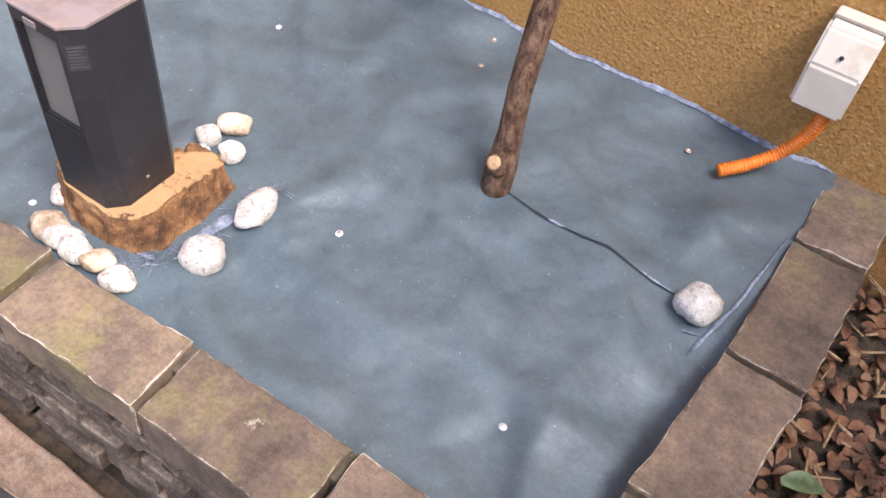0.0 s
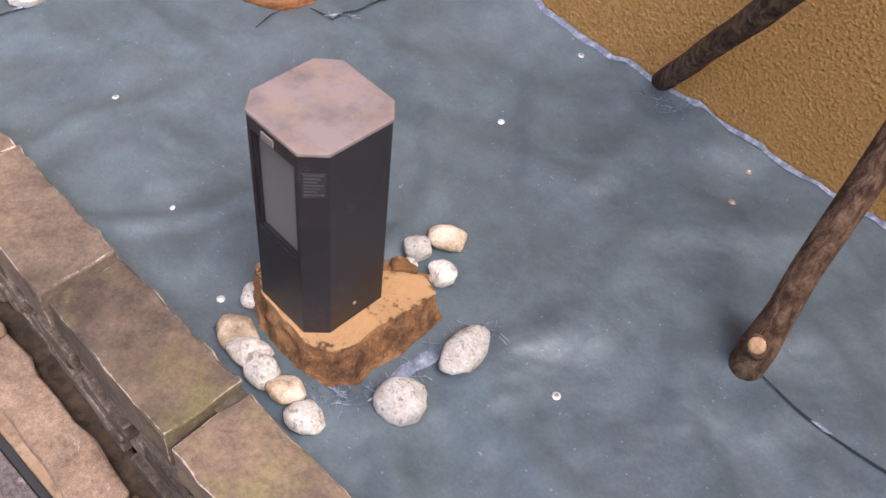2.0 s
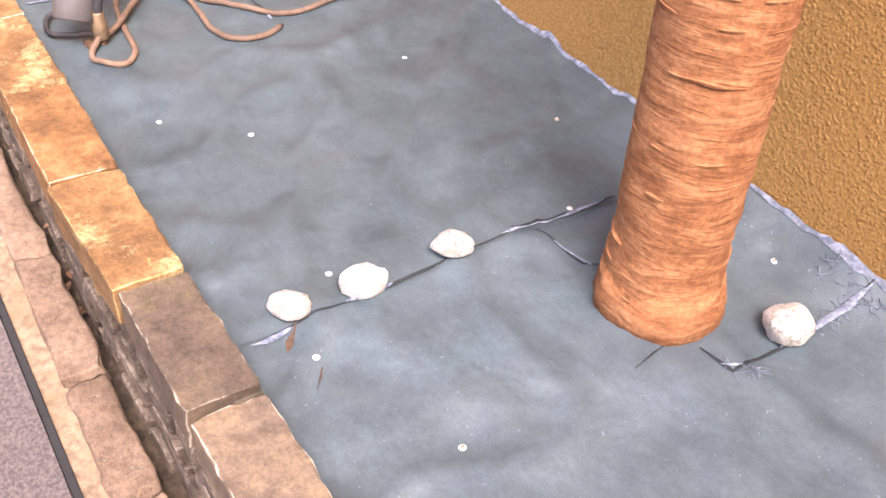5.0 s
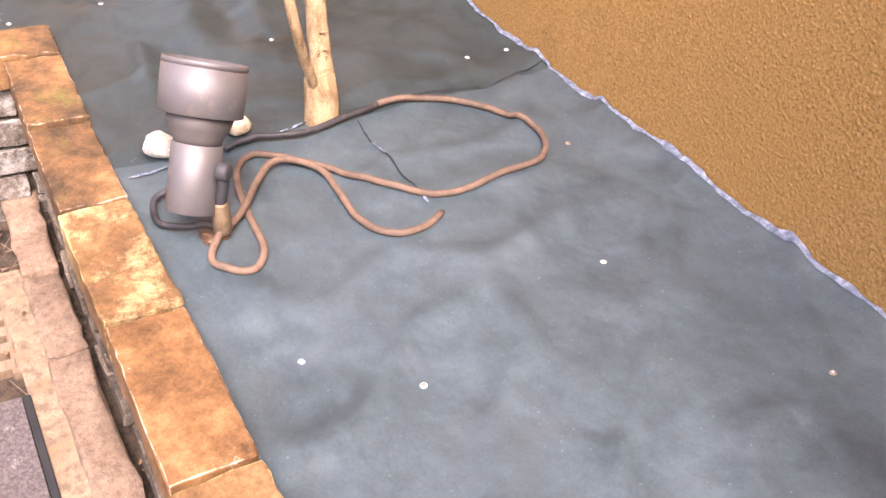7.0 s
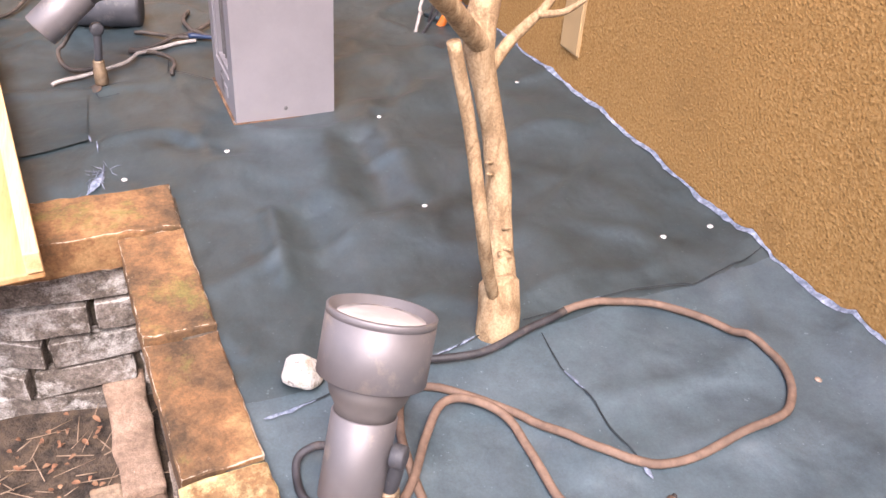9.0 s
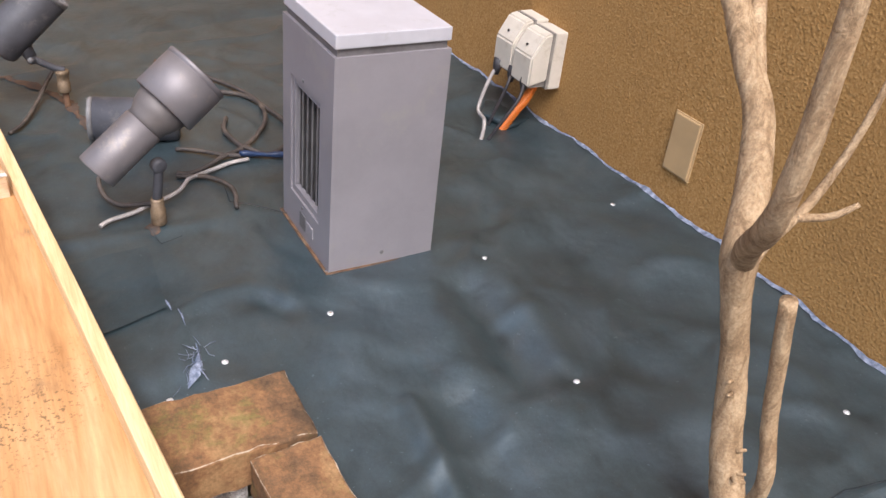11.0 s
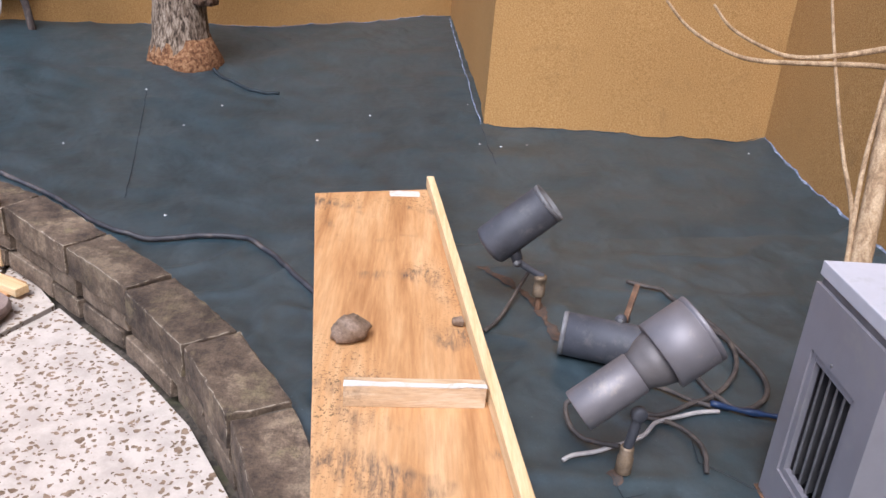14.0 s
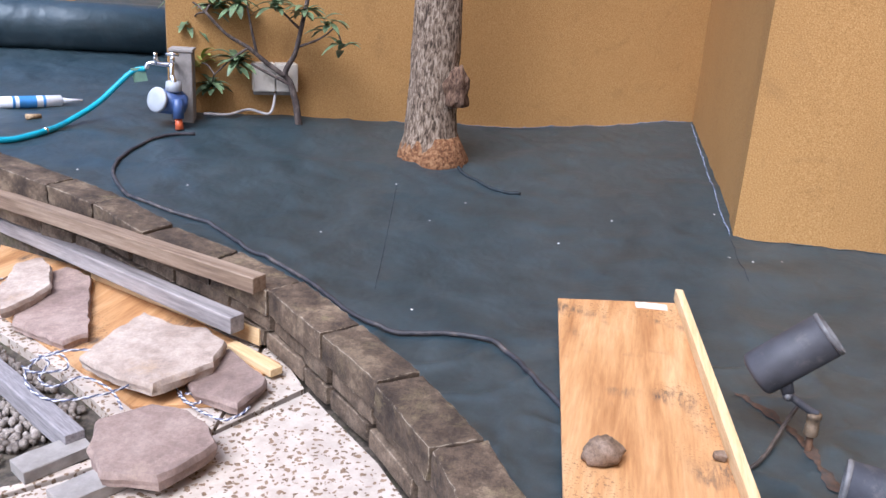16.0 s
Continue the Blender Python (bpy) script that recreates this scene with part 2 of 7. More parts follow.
PEBBLE = stone_material("brown_pebble", [(0.12, 0.08, 0.05), (0.22, 0.15, 0.1), (0.3, 0.215, 0.155)], (0.1, 0.08, 0.06), 0.1, scale=25, bumps=0.002, rough=0.7, mottle=0.5)
MORTAR = simple("dark_mortar", (0.075, 0.06, 0.045), 0.95, var=0.5, scale=40, bumps=0.004, dirt=(0.06, 0.06, 0.02))
SOIL = simple("damp_soil", (0.05, 0.035, 0.024), 0.95, var=0.6, scale=45, bumps=0.012, dirt=(0.09, 0.06, 0.035), dirt_scale=20)
SAND = simple("sandy_joint_fill", (0.26, 0.185, 0.125), 0.95, var=0.35, scale=60, bumps=0.004, dirt=(0.2, 0.12, 0.06), dirt_scale=15)
MAT = simple("grey_ribbed_mat", (0.125, 0.105, 0.105), 0.9, var=0.4, scale=160, bumps=0.002, dirt=(0.45, 0.43, 0.42), dirt_scale=26, dirt_amount=0.0)
PAVE_FAR = simple("grey_paving_ground", (0.2, 0.18, 0.16), 0.9, var=0.25, scale=6, bumps=0.003)
BRONZE = simple("dark_bronze_metal", (0.036, 0.035, 0.041), 0.42, 0.5, 0.18, 9, dirt=(0.075, 0.066, 0.064), dirt_scale=14, dirt_amount=0.2)
BRONZE_TOP = simple("dusty_bronze_lid", (0.21, 0.178, 0.185), 0.5, 0.25, 0.25, 22, dirt=(0.3, 0.23, 0.19), dirt_scale=26, dirt_amount=0.7)
FROST = simple("frosted_lamp_glass", (0.14, 0.14, 0.132), 0.5, 0, 0.08, 6, spec=0.5)
SILVER = simple("silver_metal_paint", (0.185, 0.17, 0.175), 0.56, 0.5, 0.1, 12, dirt=(0.3, 0.26, 0.22), dirt_scale=16, dirt_amount=0.2)
# darker copy of SILVER: the cone's shade is in the colour
SILVER_DARK = simple("shaded_matt_silver_cone", (0.13, 0.116, 0.112), 0.62, 0.4, 0.15, 12)
POST_GREY = simple("grey_painted_post", (0.27, 0.252, 0.268), 0.48, 0.3, 0.07, 7, dirt=(0.3, 0.28, 0.27), dirt_scale=9, dirt_amount=0.25)
POST_LID = simple("pale_grey_lid", (0.5, 0.49, 0.52), 0.5, 0.2, 0.06, 10, dirt=(0.4, 0.39, 0.38), dirt_scale=12, dirt_amount=0.2)
LOUVRE = simple("grey_louvre", (0.16, 0.15, 0.15), 0.5, 0.4, 0.2, 20)
BLACK = simple("black_recess", (0.02, 0.02, 0.022), 0.8, 0, 0.2, 20)
LAMP_DARK = simple("dark_grey_lamp_paint", (0.055, 0.055, 0.063), 0.62, 0.2, 0.2, 18, dirt=(0.12, 0.11, 0.105), dirt_scale=26, dirt_amount=0.3)
LAMP_RIM = simple("worn_grey_rim", (0.15, 0.145, 0.145), 0.65, 0.2, 0.25, 40)
# lens glass coloured dark for the shade inside the rim
LENS_DARK = simple("shaded_lamp_lens", (0.05, 0.05, 0.052), 0.25, 0, 0.2, 20)
LENS = simple("lamp_lens_glass", (0.55, 0.5, 0.48), 0.12, 0, 0.1, 20, spec=0.8)
RUST = simple("rusty_steel", (0.13, 0.066, 0.034), 0.9, 0.1, 0.5, 40, bumps=0.002, dirt=(0.24, 0.17, 0.11), dirt_scale=35)
RUST_STAIN = simple("rust_stained_sheet", (0.1, 0.054, 0.03), 0.7, 0, 0.5, 60, dirt=(0.03, 0.035, 0.036), dirt_scale=45, dirt_amount=1.0)
BRASS = simple("dull_brass", (0.2, 0.14, 0.085), 0.6, 0.5, 0.35, 45, dirt=(0.3, 0.23, 0.17), dirt_scale=40)
NAIL = simple("galvanised_washer", (0.68, 0.68, 0.68), 0.45, 0.4, 0.15, 120)
NAIL_RUST = simple("rusty_washer", (0.32, 0.24, 0.19), 0.7, 0.2, 0.3, 120)
CABLE_BROWN = simple("mud_stained_cable", (0.165, 0.105, 0.075), 0.75, 0, 0.3, 35, dirt=(0.12, 0.08, 0.06), dirt_scale=18)
CABLE_DARK = simple("dark_rubber_cable", (0.03, 0.028, 0.032), 0.6, 0, 0.3, 30, dirt=(0.12, 0.095, 0.08), dirt_scale=22, dirt_amount=0.4)
CABLE_DUST = simple("dusty_black_cable", (0.05, 0.041, 0.036), 0.7, 0, 0.3, 30, dirt=(0.13, 0.098, 0.072), dirt_scale=20, dirt_amount=0.5)
CABLE_GREY = simple("grey_cable", (0.36, 0.33, 0.31), 0.6, 0, 0.15, 40)
TAPE_BLUE = simple("blue_tape", (0.012, 0.028, 0.075), 0.4, 0, 0.3, 60)
PLASTIC = simple("yellowed_white_plastic", (0.56, 0.51, 0.43), 0.5, 0, 0.06, 14, dirt=(0.42, 0.36, 0.27), dirt_scale=20, dirt_amount=0.35)
PLASTIC_GREY = simple("grey_plastic_band", (0.22, 0.2, 0.175), 0.6, 0, 0.2, 20)
PLATE = simple("beige_cover_plate", (0.44, 0.3, 0.15), 0.5, 0, 0.06, 10)
ORANGE = simple("orange_corrugated_conduit", (0.72, 0.19, 0.02), 0.45, 0, 0.12, 25)
GLUE = simple("whitish_blue_sealant", (0.25, 0.28, 0.35), 0.6, 0, 0.5, 90, dirt=(0.05, 0.075, 0.13), dirt_scale=75, dirt_amount=1.25)
# near-black for the shade in cuts and overlaps; also colours the loose strip
SLIT = simple("shaded_sheet_fold", (0.012, 0.018, 0.022), 0.8, 0, 0.4, 60)
HOSE_TEAL = simple("teal_garden_hose", (0.02, 0.3, 0.4), 0.35, 0, 0.1, 30)
CHROME = simple("chrome_tap", (0.75, 0.74, 0.72), 0.14, 1.0, 0.05, 30)
TIMER_BLUE = simple("blue_plastic", (0.05, 0.09, 0.22), 0.4, 0, 0.1, 20)
TIMER_GREY = simple("grey_plastic", (0.36, 0.38, 0.41), 0.45, 0, 0.08, 20)
TAG_GREEN = simple("pale_green_tape", (0.33, 0.52, 0.36), 0.6, 0, 0.1, 30)
TUBE_WHITE = simple("white_cartridge", (0.78, 0.79, 0.8), 0.4, 0, 0.04, 30)
PRINT_BLUE = simple("blue_print", (0.06, 0.22, 0.5), 0.4, 0, 0.1, 30)
GRAVEL = stone_material("grey_tan_gravel", [(0.17, 0.14, 0.115), (0.33, 0.28, 0.235), (0.5, 0.44, 0.38)], (0.24, 0.2, 0.16), 0.3, scale=26, bumps=0.001, mottle=0.4)
CONCRETE = simple("pale_concrete", (0.27, 0.245, 0.22), 0.9, 0, 0.15, 25, bumps=0.002)
WHITE_WORN = simple("worn_white_paint", (0.62, 0.6, 0.55), 0.8, 0, 0.2, 60, dirt=(0.4, 0.29, 0.18), dirt_scale=60, dirt_amount=0.8)
ROPE = simple("pale_string_strand", (0.6, 0.59, 0.62), 0.9, 0, 0.3, 120)
ROPE_DARK = simple("navy_string_strand", (0.1, 0.11, 0.17), 0.9, 0, 0.4, 120)
METAL_BAR = simple("grey_weathered_timber", (0.24, 0.22, 0.22), 0.75, 0, 0.25, 18, grain=(1, 9, 9), bumps=0.001)
LEAF = simple("leathery_green_leaf", (0.11, 0.16, 0.08), 0.38, 0, 0.5, 22)
LEAF_YELLOW = simple("yellow_green_leaf", (0.22, 0.25, 0.05), 0.5, 0, 0.3, 22)
LEAF_DEAD = simple("dry_brown_leaf", (0.16, 0.075, 0.04), 0.8, 0, 0.5, 18, dirt=(0.3, 0.19, 0.11), dirt_scale=30)


def wood_material(name, lo, mid, hi, stretch, stain=0.0, speck=0.0, rough=0.65):
    m, nt, b, co = material(name, rough, 0, 0.35)
    g = noise_tex(nt, co, 7.0, 6, 0.6, 0.25, stretch=stretch)
    fine = noise_tex(nt, co, 60.0, 4, 0.6, 0.1, stretch=stretch)
    col = ramp(nt, g, [(0.3, lo), (0.48, mid), (0.7, hi)])
    col = mix(nt, 0.45, col, ramp(nt, fine, [(0.3, (0.55, 0.5, 0.45)), (0.65, (1, 1, 1))]), "MULTIPLY")
    if stain:
        s = noise_tex(nt, co, 42.0, 5, 0.7, 0.3, stretch=(0.3, 1.5, 1))
        where = noise_tex(nt, co, 5.2, 3, 0.5)
        f = math_node(nt, "MULTIPLY", ramp(nt, s, [(0.42, (0, 0, 0)), (0.62, (stain,) * 3)]), ramp(nt, where, [(0.57, (0, 0, 0)), (0.66, (1, 1, 1))]))
        col = mix(nt, f, col, (0.075, 0.055, 0.045))
    if speck:
        s = noise_tex(nt, co, 150.0, 3, 0.7)
        area = noise_tex(nt, co, 2.4, 3, 0.5)
        f = math_node(nt, "MULTIPLY", ramp(nt, s, [(0.56, (0, 0, 0)), (0.62, (speck,) * 3)]), ramp(nt, area, [(0.5, (0.05, 0.05, 0.05)), (0.62, (1, 1, 1))]))
        col = mix(nt, f, col, (0.09, 0.055, 0.025))
    nt.links.new(col, b.inputs["Base Color"])
    bump(nt, b, fine, 0.35, 0.002)
    return m


PLY = wood_material("weathered_plywood", (0.33, 0.15, 0.052), (0.5, 0.27, 0.11), (0.62, 0.39, 0.195), (0.22, 2.6, 2.6), 0.9, 0.8)
BATTEN = wood_material("pine_batten", (0.6, 0.4, 0.19), (0.72, 0.51, 0.27), (0.78, 0.6, 0.36), (0.4, 9.0, 9.0))
BATTEN_WORN = wood_material("worn_pine_batten", (0.4, 0.26, 0.14), (0.55, 0.38, 0.22), (0.66, 0.52, 0.36), (6.0, 0.6, 6.0), 0.4, 0.3)
TIMBER = wood_material("brown_weathered_timber", (0.13, 0.085, 0.055), (0.24, 0.17, 0.115), (0.34, 0.26, 0.19), (0.5, 8.0, 8.0), 0.25)
TIMBER_GREY = wood_material("silvered_timber", (0.17, 0.15, 0.145), (0.3, 0.27, 0.26), (0.42, 0.38, 0.36), (0.5, 8.0, 8.0), 0.15)


def bark_material(name, lo, mid, hi, ring, bumps, scale=26, stretch=(1, 1, 0.35)):
    m, nt, b, co = material(name, 0.9, 0, 0.25)
    n1 = noise_tex(nt, co, scale, 6, 0.7, 0.6, stretch=stretch)
    n2 = noise_tex(nt, co, scale * 5, 4, 0.7)
    col = ramp(nt, n1, [(0.39, lo), (0.5, mid), (0.61, hi)])
    col = mix(nt, 0.45, col, ramp(nt, n2, [(0.4, (0.45, 0.45, 0.45)), (0.58, (1.05, 1.05, 1.05))]), "MULTIPLY")
    nt.links.new(col, b.inputs["Base Color"])
    p = None
    if ring:
        r = noise_tex(nt, co, ring, 4, 0.6, 0.7, stretch=(0.12, 0.12, 1))
        p = bump(nt, b, r, 0.6, 0.006)
    p = bump(nt, b, n1, 0.8, bumps, p)
    bump(nt, b, n2, 0.5, bumps * 0.3, p)
    return m


BARK_PALM = bark_material("orange_ringed_bark", (0.22, 0.088, 0.037), (0.31, 0.133, 0.06), (0.4, 0.19, 0.092), 60, 0.005, 26, (0.5, 0.5, 2.2))
BARK_TAN = bark_material("smooth_tan_bark", (0.27, 0.175, 0.095), (0.39, 0.265, 0.15), (0.5, 0.36, 0.215), 0, 0.005, 55)
BARK_GREY = bark_material("grey_brown_bark", (0.055, 0.038, 0.025), (0.25, 0.18, 0.125), (0.5, 0.4, 0.3), 0, 0.02, 95, (1, 1, 0.3))
BARK_BASE = bark_material("orange_root_flare", (0.1, 0.042, 0.018), (0.25, 0.115, 0.05), (0.42, 0.24, 0.12), 0, 0.02, 70, (1, 1, 1))
BARK_STAKE = bark_material("brown_stake_bark", (0.055, 0.03, 0.019), (0.125, 0.073, 0.046), (0.22, 0.14, 0.092), 0, 0.008, 85, (1, 1, 0.4))
BARK_TWIG = bark_material("dark_twig_bark", (0.045, 0.034, 0.03), (0.085, 0.066, 0.058), (0.15, 0.12, 0.1), 0, 0.003, 40)
CUT_WOOD = simple("pale_cut_wood", (0.42, 0.27, 0.15), 0.85, 0, 0.35, 60, dirt=(0.2, 0.12, 0.07), dirt_scale=50)

TERRAZZO, nt, b, co = material("exposed_aggregate_paving", 0.85, 0, 0.3)
vv = nt.nodes.new("ShaderNodeTexVoronoi")
vv.inputs["Scale"].default_value = 62.0
wob = nt.nodes.new("ShaderNodeVectorMath")
wob.operation = "ADD"
nz = nt.nodes.new("ShaderNodeTexNoise")
nz.inputs["Scale"].default_value = 45.0
scl = nt.nodes.new("ShaderNodeVectorMath")
scl.operation = "SCALE"
scl.inputs["Scale"].default_value = 0.03
nt.links.new(co, nz.inputs["Vector"])
nt.links.new(nz.outputs["Color"], scl.inputs[0])
nt.links.new(co, wob.inputs[0])
nt.links.new(scl.outputs[0], wob.inputs[1])
nt.links.new(wob.outputs[0], vv.inputs["Vector"])
sz = math_node(nt, "SUBTRACT", vv.outputs["Distance"], math_node(nt, "MULTIPLY", vv.outputs["Color"], 0.36))
pit = ramp(nt, sz, [(0.12, (1, 1, 1)), (0.17, (0, 0, 0))])
base = ramp(nt, noise_tex(nt, co, 14, 5, 0.7), [(0.38, (0.41, 0.345, 0.285)), (0.62, (0.53, 0.455, 0.38))])
chip = ramp(nt, noise_tex(nt, co, 30, 3, 0.6), [(0.35, (0.13, 0.085, 0.05)), (0.65, (0.27, 0.185, 0.12))])
nt.links.new(mix(nt, pit, base, chip), b.inputs["Base Color"])
n1 = bump(nt, b, math_node(nt, "SUBTRACT", 1.0, pit), 0.5, 0.004)
bump(nt, b, noise_tex(nt, co, 150, 3), 0.3, 0.001, n1)


# ---- building helpers ----
ORIGIN = {}


def thing(name, loc, label, category, group=""):
    ob = new(name)
    ob.empty_display_size = 0.05
    ob.location = loc
    ORIGIN[ob] = Vector(loc)
    return tagged(ob, label, category, group)


def finish(name, bm, mat, smooth=True):
    me = bpy.data.meshes.new(name)
    bmesh.ops.recalc_face_normals(bm, faces=bm.faces[:])
    for f in bm.faces:
        f.smooth = smooth
    bm.to_mesh(me)
    bm.free()
    me.materials.append(mat)
    return me


def part(name, bm, mat, parent, label="", smooth=True, kind=""):
    """One mesh, given in world coordinates, under a thing or under a part of it."""
    root = parent
    while root.parent:
        root = root.parent
    o = ORIGIN.get(root, Vector((0, 0, 0)))
    bm.transform(Matrix.Translation(-o))
    ob = new(name, finish(name, bm, mat, smooth))
    ob.parent = parent
    return tagged(ob, label, "", "", kind)


def single(name, bm, mat, label, category="", group="", kind="", smooth=True, loc=None):
    """A top-level thing of one mesh; its origin sits at loc."""
    loc = Vector(loc if loc else (0, 0, 0))
    bm.transform(Matrix.Translation(-loc))
    ob = new(name, finish(name, bm, mat, smooth))
    ob.location = loc
    ORIGIN[ob] = loc
    return tagged(ob, label, category, group, kind)


def nz3(p, s, seed=0.0):
    return noise.noise(Vector((p[0] * s + seed, p[1] * s - seed * 1.7, p[2] * s + seed * 0.6)))


def rough_box(c4, zb, zt, n=(5, 3, 3), edge=0.008, amp=0.002, seed=0.0, freq=30):
    """A worn block over four plan corners (in order round), zb..zt numbers or four heights."""
    zb = [zb] * 4 if isinstance(zb, (int, float)) else zb
    zt = [zt] * 4 if isinstance(zt, (int, float)) else zt
    P = [Vector((c[0], c[1])) for c in c4]
    L = [(P[1] - P[0]).length, (P[3] - P[0]).length, max(0.01, zt[0] - zb[0])]
    axes = []
    for k in range(3):
        e = min(0.3, edge / L[k])
        axes.append([0.0, e] + [e + (1 - 2 * e) * i / max(1, n[k] - 2) for i in range(1, n[k] - 2)] + [1 - e, 1.0])
    bm = bmesh.new()
    wear_lit = bm.verts.layers.float.new("wear_lit")
    V = {}
    na, nb, nc = (len(a) - 1 for a in axes)

    def vert(i, j, k):
        if (i, j, k) in V:
            return V[i, j, k]
        u, v, w = axes[0][i], axes[1][j], axes[2][k]
        ends = (i in (0, na)) + (j in (0, nb)) + (k in (0, nc))
        if ends >= 2:
            q = 0.3 if ends == 2 else 0.42
            for ax, (idx, last) in enumerate(((i, na), (j, nb), (k, nc))):
                e = axes[ax][1] * q
                if idx == 0:
                    u, v, w = (u + e, v, w) if ax == 0 else (u, v + e, w) if ax == 1 else (u, v, w + e)
                elif idx == last:
                    u, v, w = (u - e, v, w) if ax == 0 else (u, v - e, w) if ax == 1 else (u, v, w - e)
        p = P[0] * (1 - u) * (1 - v) + P[1] * u * (1 - v) + P[2] * u * v + P[3] * (1 - u) * v
        wt = ((1 - u) * (1 - v), u * (1 - v), u * v, (1 - u) * v)
        z = sum(a * b for a, b in zip(wt, zb)) * (1 - w) + sum(a * b for a, b in zip(wt, zt)) * w
        q3 = Vector((p.x, p.y, z))
        a = amp * (2.2 if ends >= 2 else 1.0)
        q3 += Vector((nz3(q3, freq, seed), nz3(q3, freq, seed + 9), nz3(q3, freq, seed + 21))) * a
        V[i, j, k] = bm.verts.new(q3)
        V[i, j, k][wear_lit] = 1.0 if ends >= 2 else 0.0
        return V[i, j, k]

    def quad(a, b, c, d):
        bm.faces.new((vert(*a), vert(*b), vert(*c), vert(*d)))

    for i in range(na):
        for j in range(nb):
            quad((i, j, 0), (i, j + 1, 0), (i + 1, j + 1, 0), (i + 1, j, 0))
            quad((i, j, nc), (i + 1, j, nc), (i + 1, j + 1, nc), (i, j + 1, nc))
        for k in range(nc):
            quad((i, 0, k), (i + 1, 0, k), (i + 1, 0, k + 1), (i, 0, k + 1))
            quad((i, nb, k), (i, nb, k + 1), (i + 1, nb, k + 1), (i + 1, nb, k))
    for j in range(nb):
        for k in range(nc):
            quad((0, j, k), (0, j, k + 1), (0, j + 1, k + 1), (0, j + 1, k))
            quad((na, j, k), (na, j + 1, k), (na, j + 1, k + 1), (na, j, k + 1))
    return bm


def box(x0, x1, y0, y1, z0, z1, bev=0.003, m=None):
    bm = bmesh.new()
    bmesh.ops.create_cube(bm, size=1, matrix=Matrix.Translation(((x0 + x1) / 2, (y0 + y1) / 2, (z0 + z1) / 2)) @ Matrix.Diagonal((abs(x1 - x0), abs(y1 - y0), abs(z1 - z0), 1)))
    if bev:
        bmesh.ops.bevel(bm, geom=bm.edges[:], offset=bev, segments=2, affect="EDGES", profile=0.6)
    if m:
        bm.transform(m)
    return bm


def add(bm, other):
    me = bpy.data.meshes.new("tmp")
    other.to_mesh(me)
    other.free()
    bm.from_mesh(me)
    bpy.data.meshes.remove(me)
    return bm


def prism(poly, z0, z1, bev=0.0):
    bm = bmesh.new()
    lo = [bm.verts.new((*p, z0)) for p in poly]
    hi = [bm.verts.new((*p, z1)) for p in poly]
    bm.faces.new(lo[::-1])
    bm.faces.new(hi)
    for i in range(len(poly)):
        j = (i + 1) % len(poly)
        bm.faces.new((lo[i], lo[j], hi[j], hi[i]))
    if bev:
        bmesh.ops.bevel(bm, geom=bm.edges[:], offset=bev, segments=2, affect="EDGES", profile=0.6)
    return bm


def slab(poly, z0, z1, amp, seed, step=0.03, bev=0.006):
    """A split stone slab: chipped outline, rough sides, worn arris."""
    pts = []
    for i, p in enumerate(poly):
        q = poly[(i + 1) % len(poly)]
        n = max(1, int(math.dist(p, q) / step))
        for k in range(n):
            pts.append((p[0] + (q[0] - p[0]) * k / n, p[1] + (q[1] - p[1]) * k / n))
    cx, cy = sum(p[0] for p in pts) / len(pts), sum(p[1] for p in pts) / len(pts)
    rings = []
    bm = bmesh.new()
    h = z1 - z0
    for w, inset in ((0, 0.0), (0.25, 0.0), (0.6, -0.003), (0.85, 0.0), (1.0, bev), (1.0, None)):
        ring = []
        for x, y in pts:
            d = Vector((x - cx, y - cy))
            L = d.length
            k = (L * 0.55) if inset is None else (L - inset)
            p = Vector((cx + d.x / L * k, cy + d.y / L * k, z0 + h * w))
            a = amp if inset is not None else amp * 0.35
            p += Vector((nz3(p, 28, seed), nz3(p, 28, seed + 5), 0.5 * nz3(p, 16, seed + 8))) * a
            ring.append(bm.verts.new(p))
        rings.append(ring)
    n = len(pts)
    for a, b in zip(rings, rings[1:]):
        for i in range(n):
            bm.faces.new((a[i], a[(i + 1) % n], b[(i + 1) % n], b[i]))
    c = bm.verts.new((cx, cy, z1))
    for i in range(n):
        bm.faces.new((rings[-1][i], rings[-1][(i + 1) % n], c))
    bm.faces.new(rings[0][::-1])
    return bm


def boulder(c, size, rz, seed, amp=0.16, sub=3):
    bm = bmesh.new()
    bmesh.ops.create_icosphere(bm, subdivisions=sub, radius=0.5)
    for v in bm.verts:
        p = v.co.copy()
        k = 1 + amp * (nz3(p, 2.2, seed) + 0.6 * nz3(p, 4.5, seed + 3) + 0.25 * nz3(p, 13, seed + 5))
        for q in range(5):
            d = Vector((math.cos(q * 2.4 + seed), math.sin(q * 2.4 + seed * 1.3), math.sin(q * 1.7 + seed))).normalized()
            s = p.normalized().dot(d)
            if s > 0.8:
                k *= 1 - (s - 0.8) * 0.5
        v.co = p * k
        if v.co.z < -0.32:
            v.co.z = -0.32 + (v.co.z + 0.32) * 0.25
    zmin = min(v.co.z for v in bm.verts)
    bm.transform(pose(c[0], c[1], c[2], 0, 0, rz) @ Matrix.Diagonal((size[0], size[1], size[2], 1)) @ Matrix.Translation((0, 0, -zmin)))
    return bm


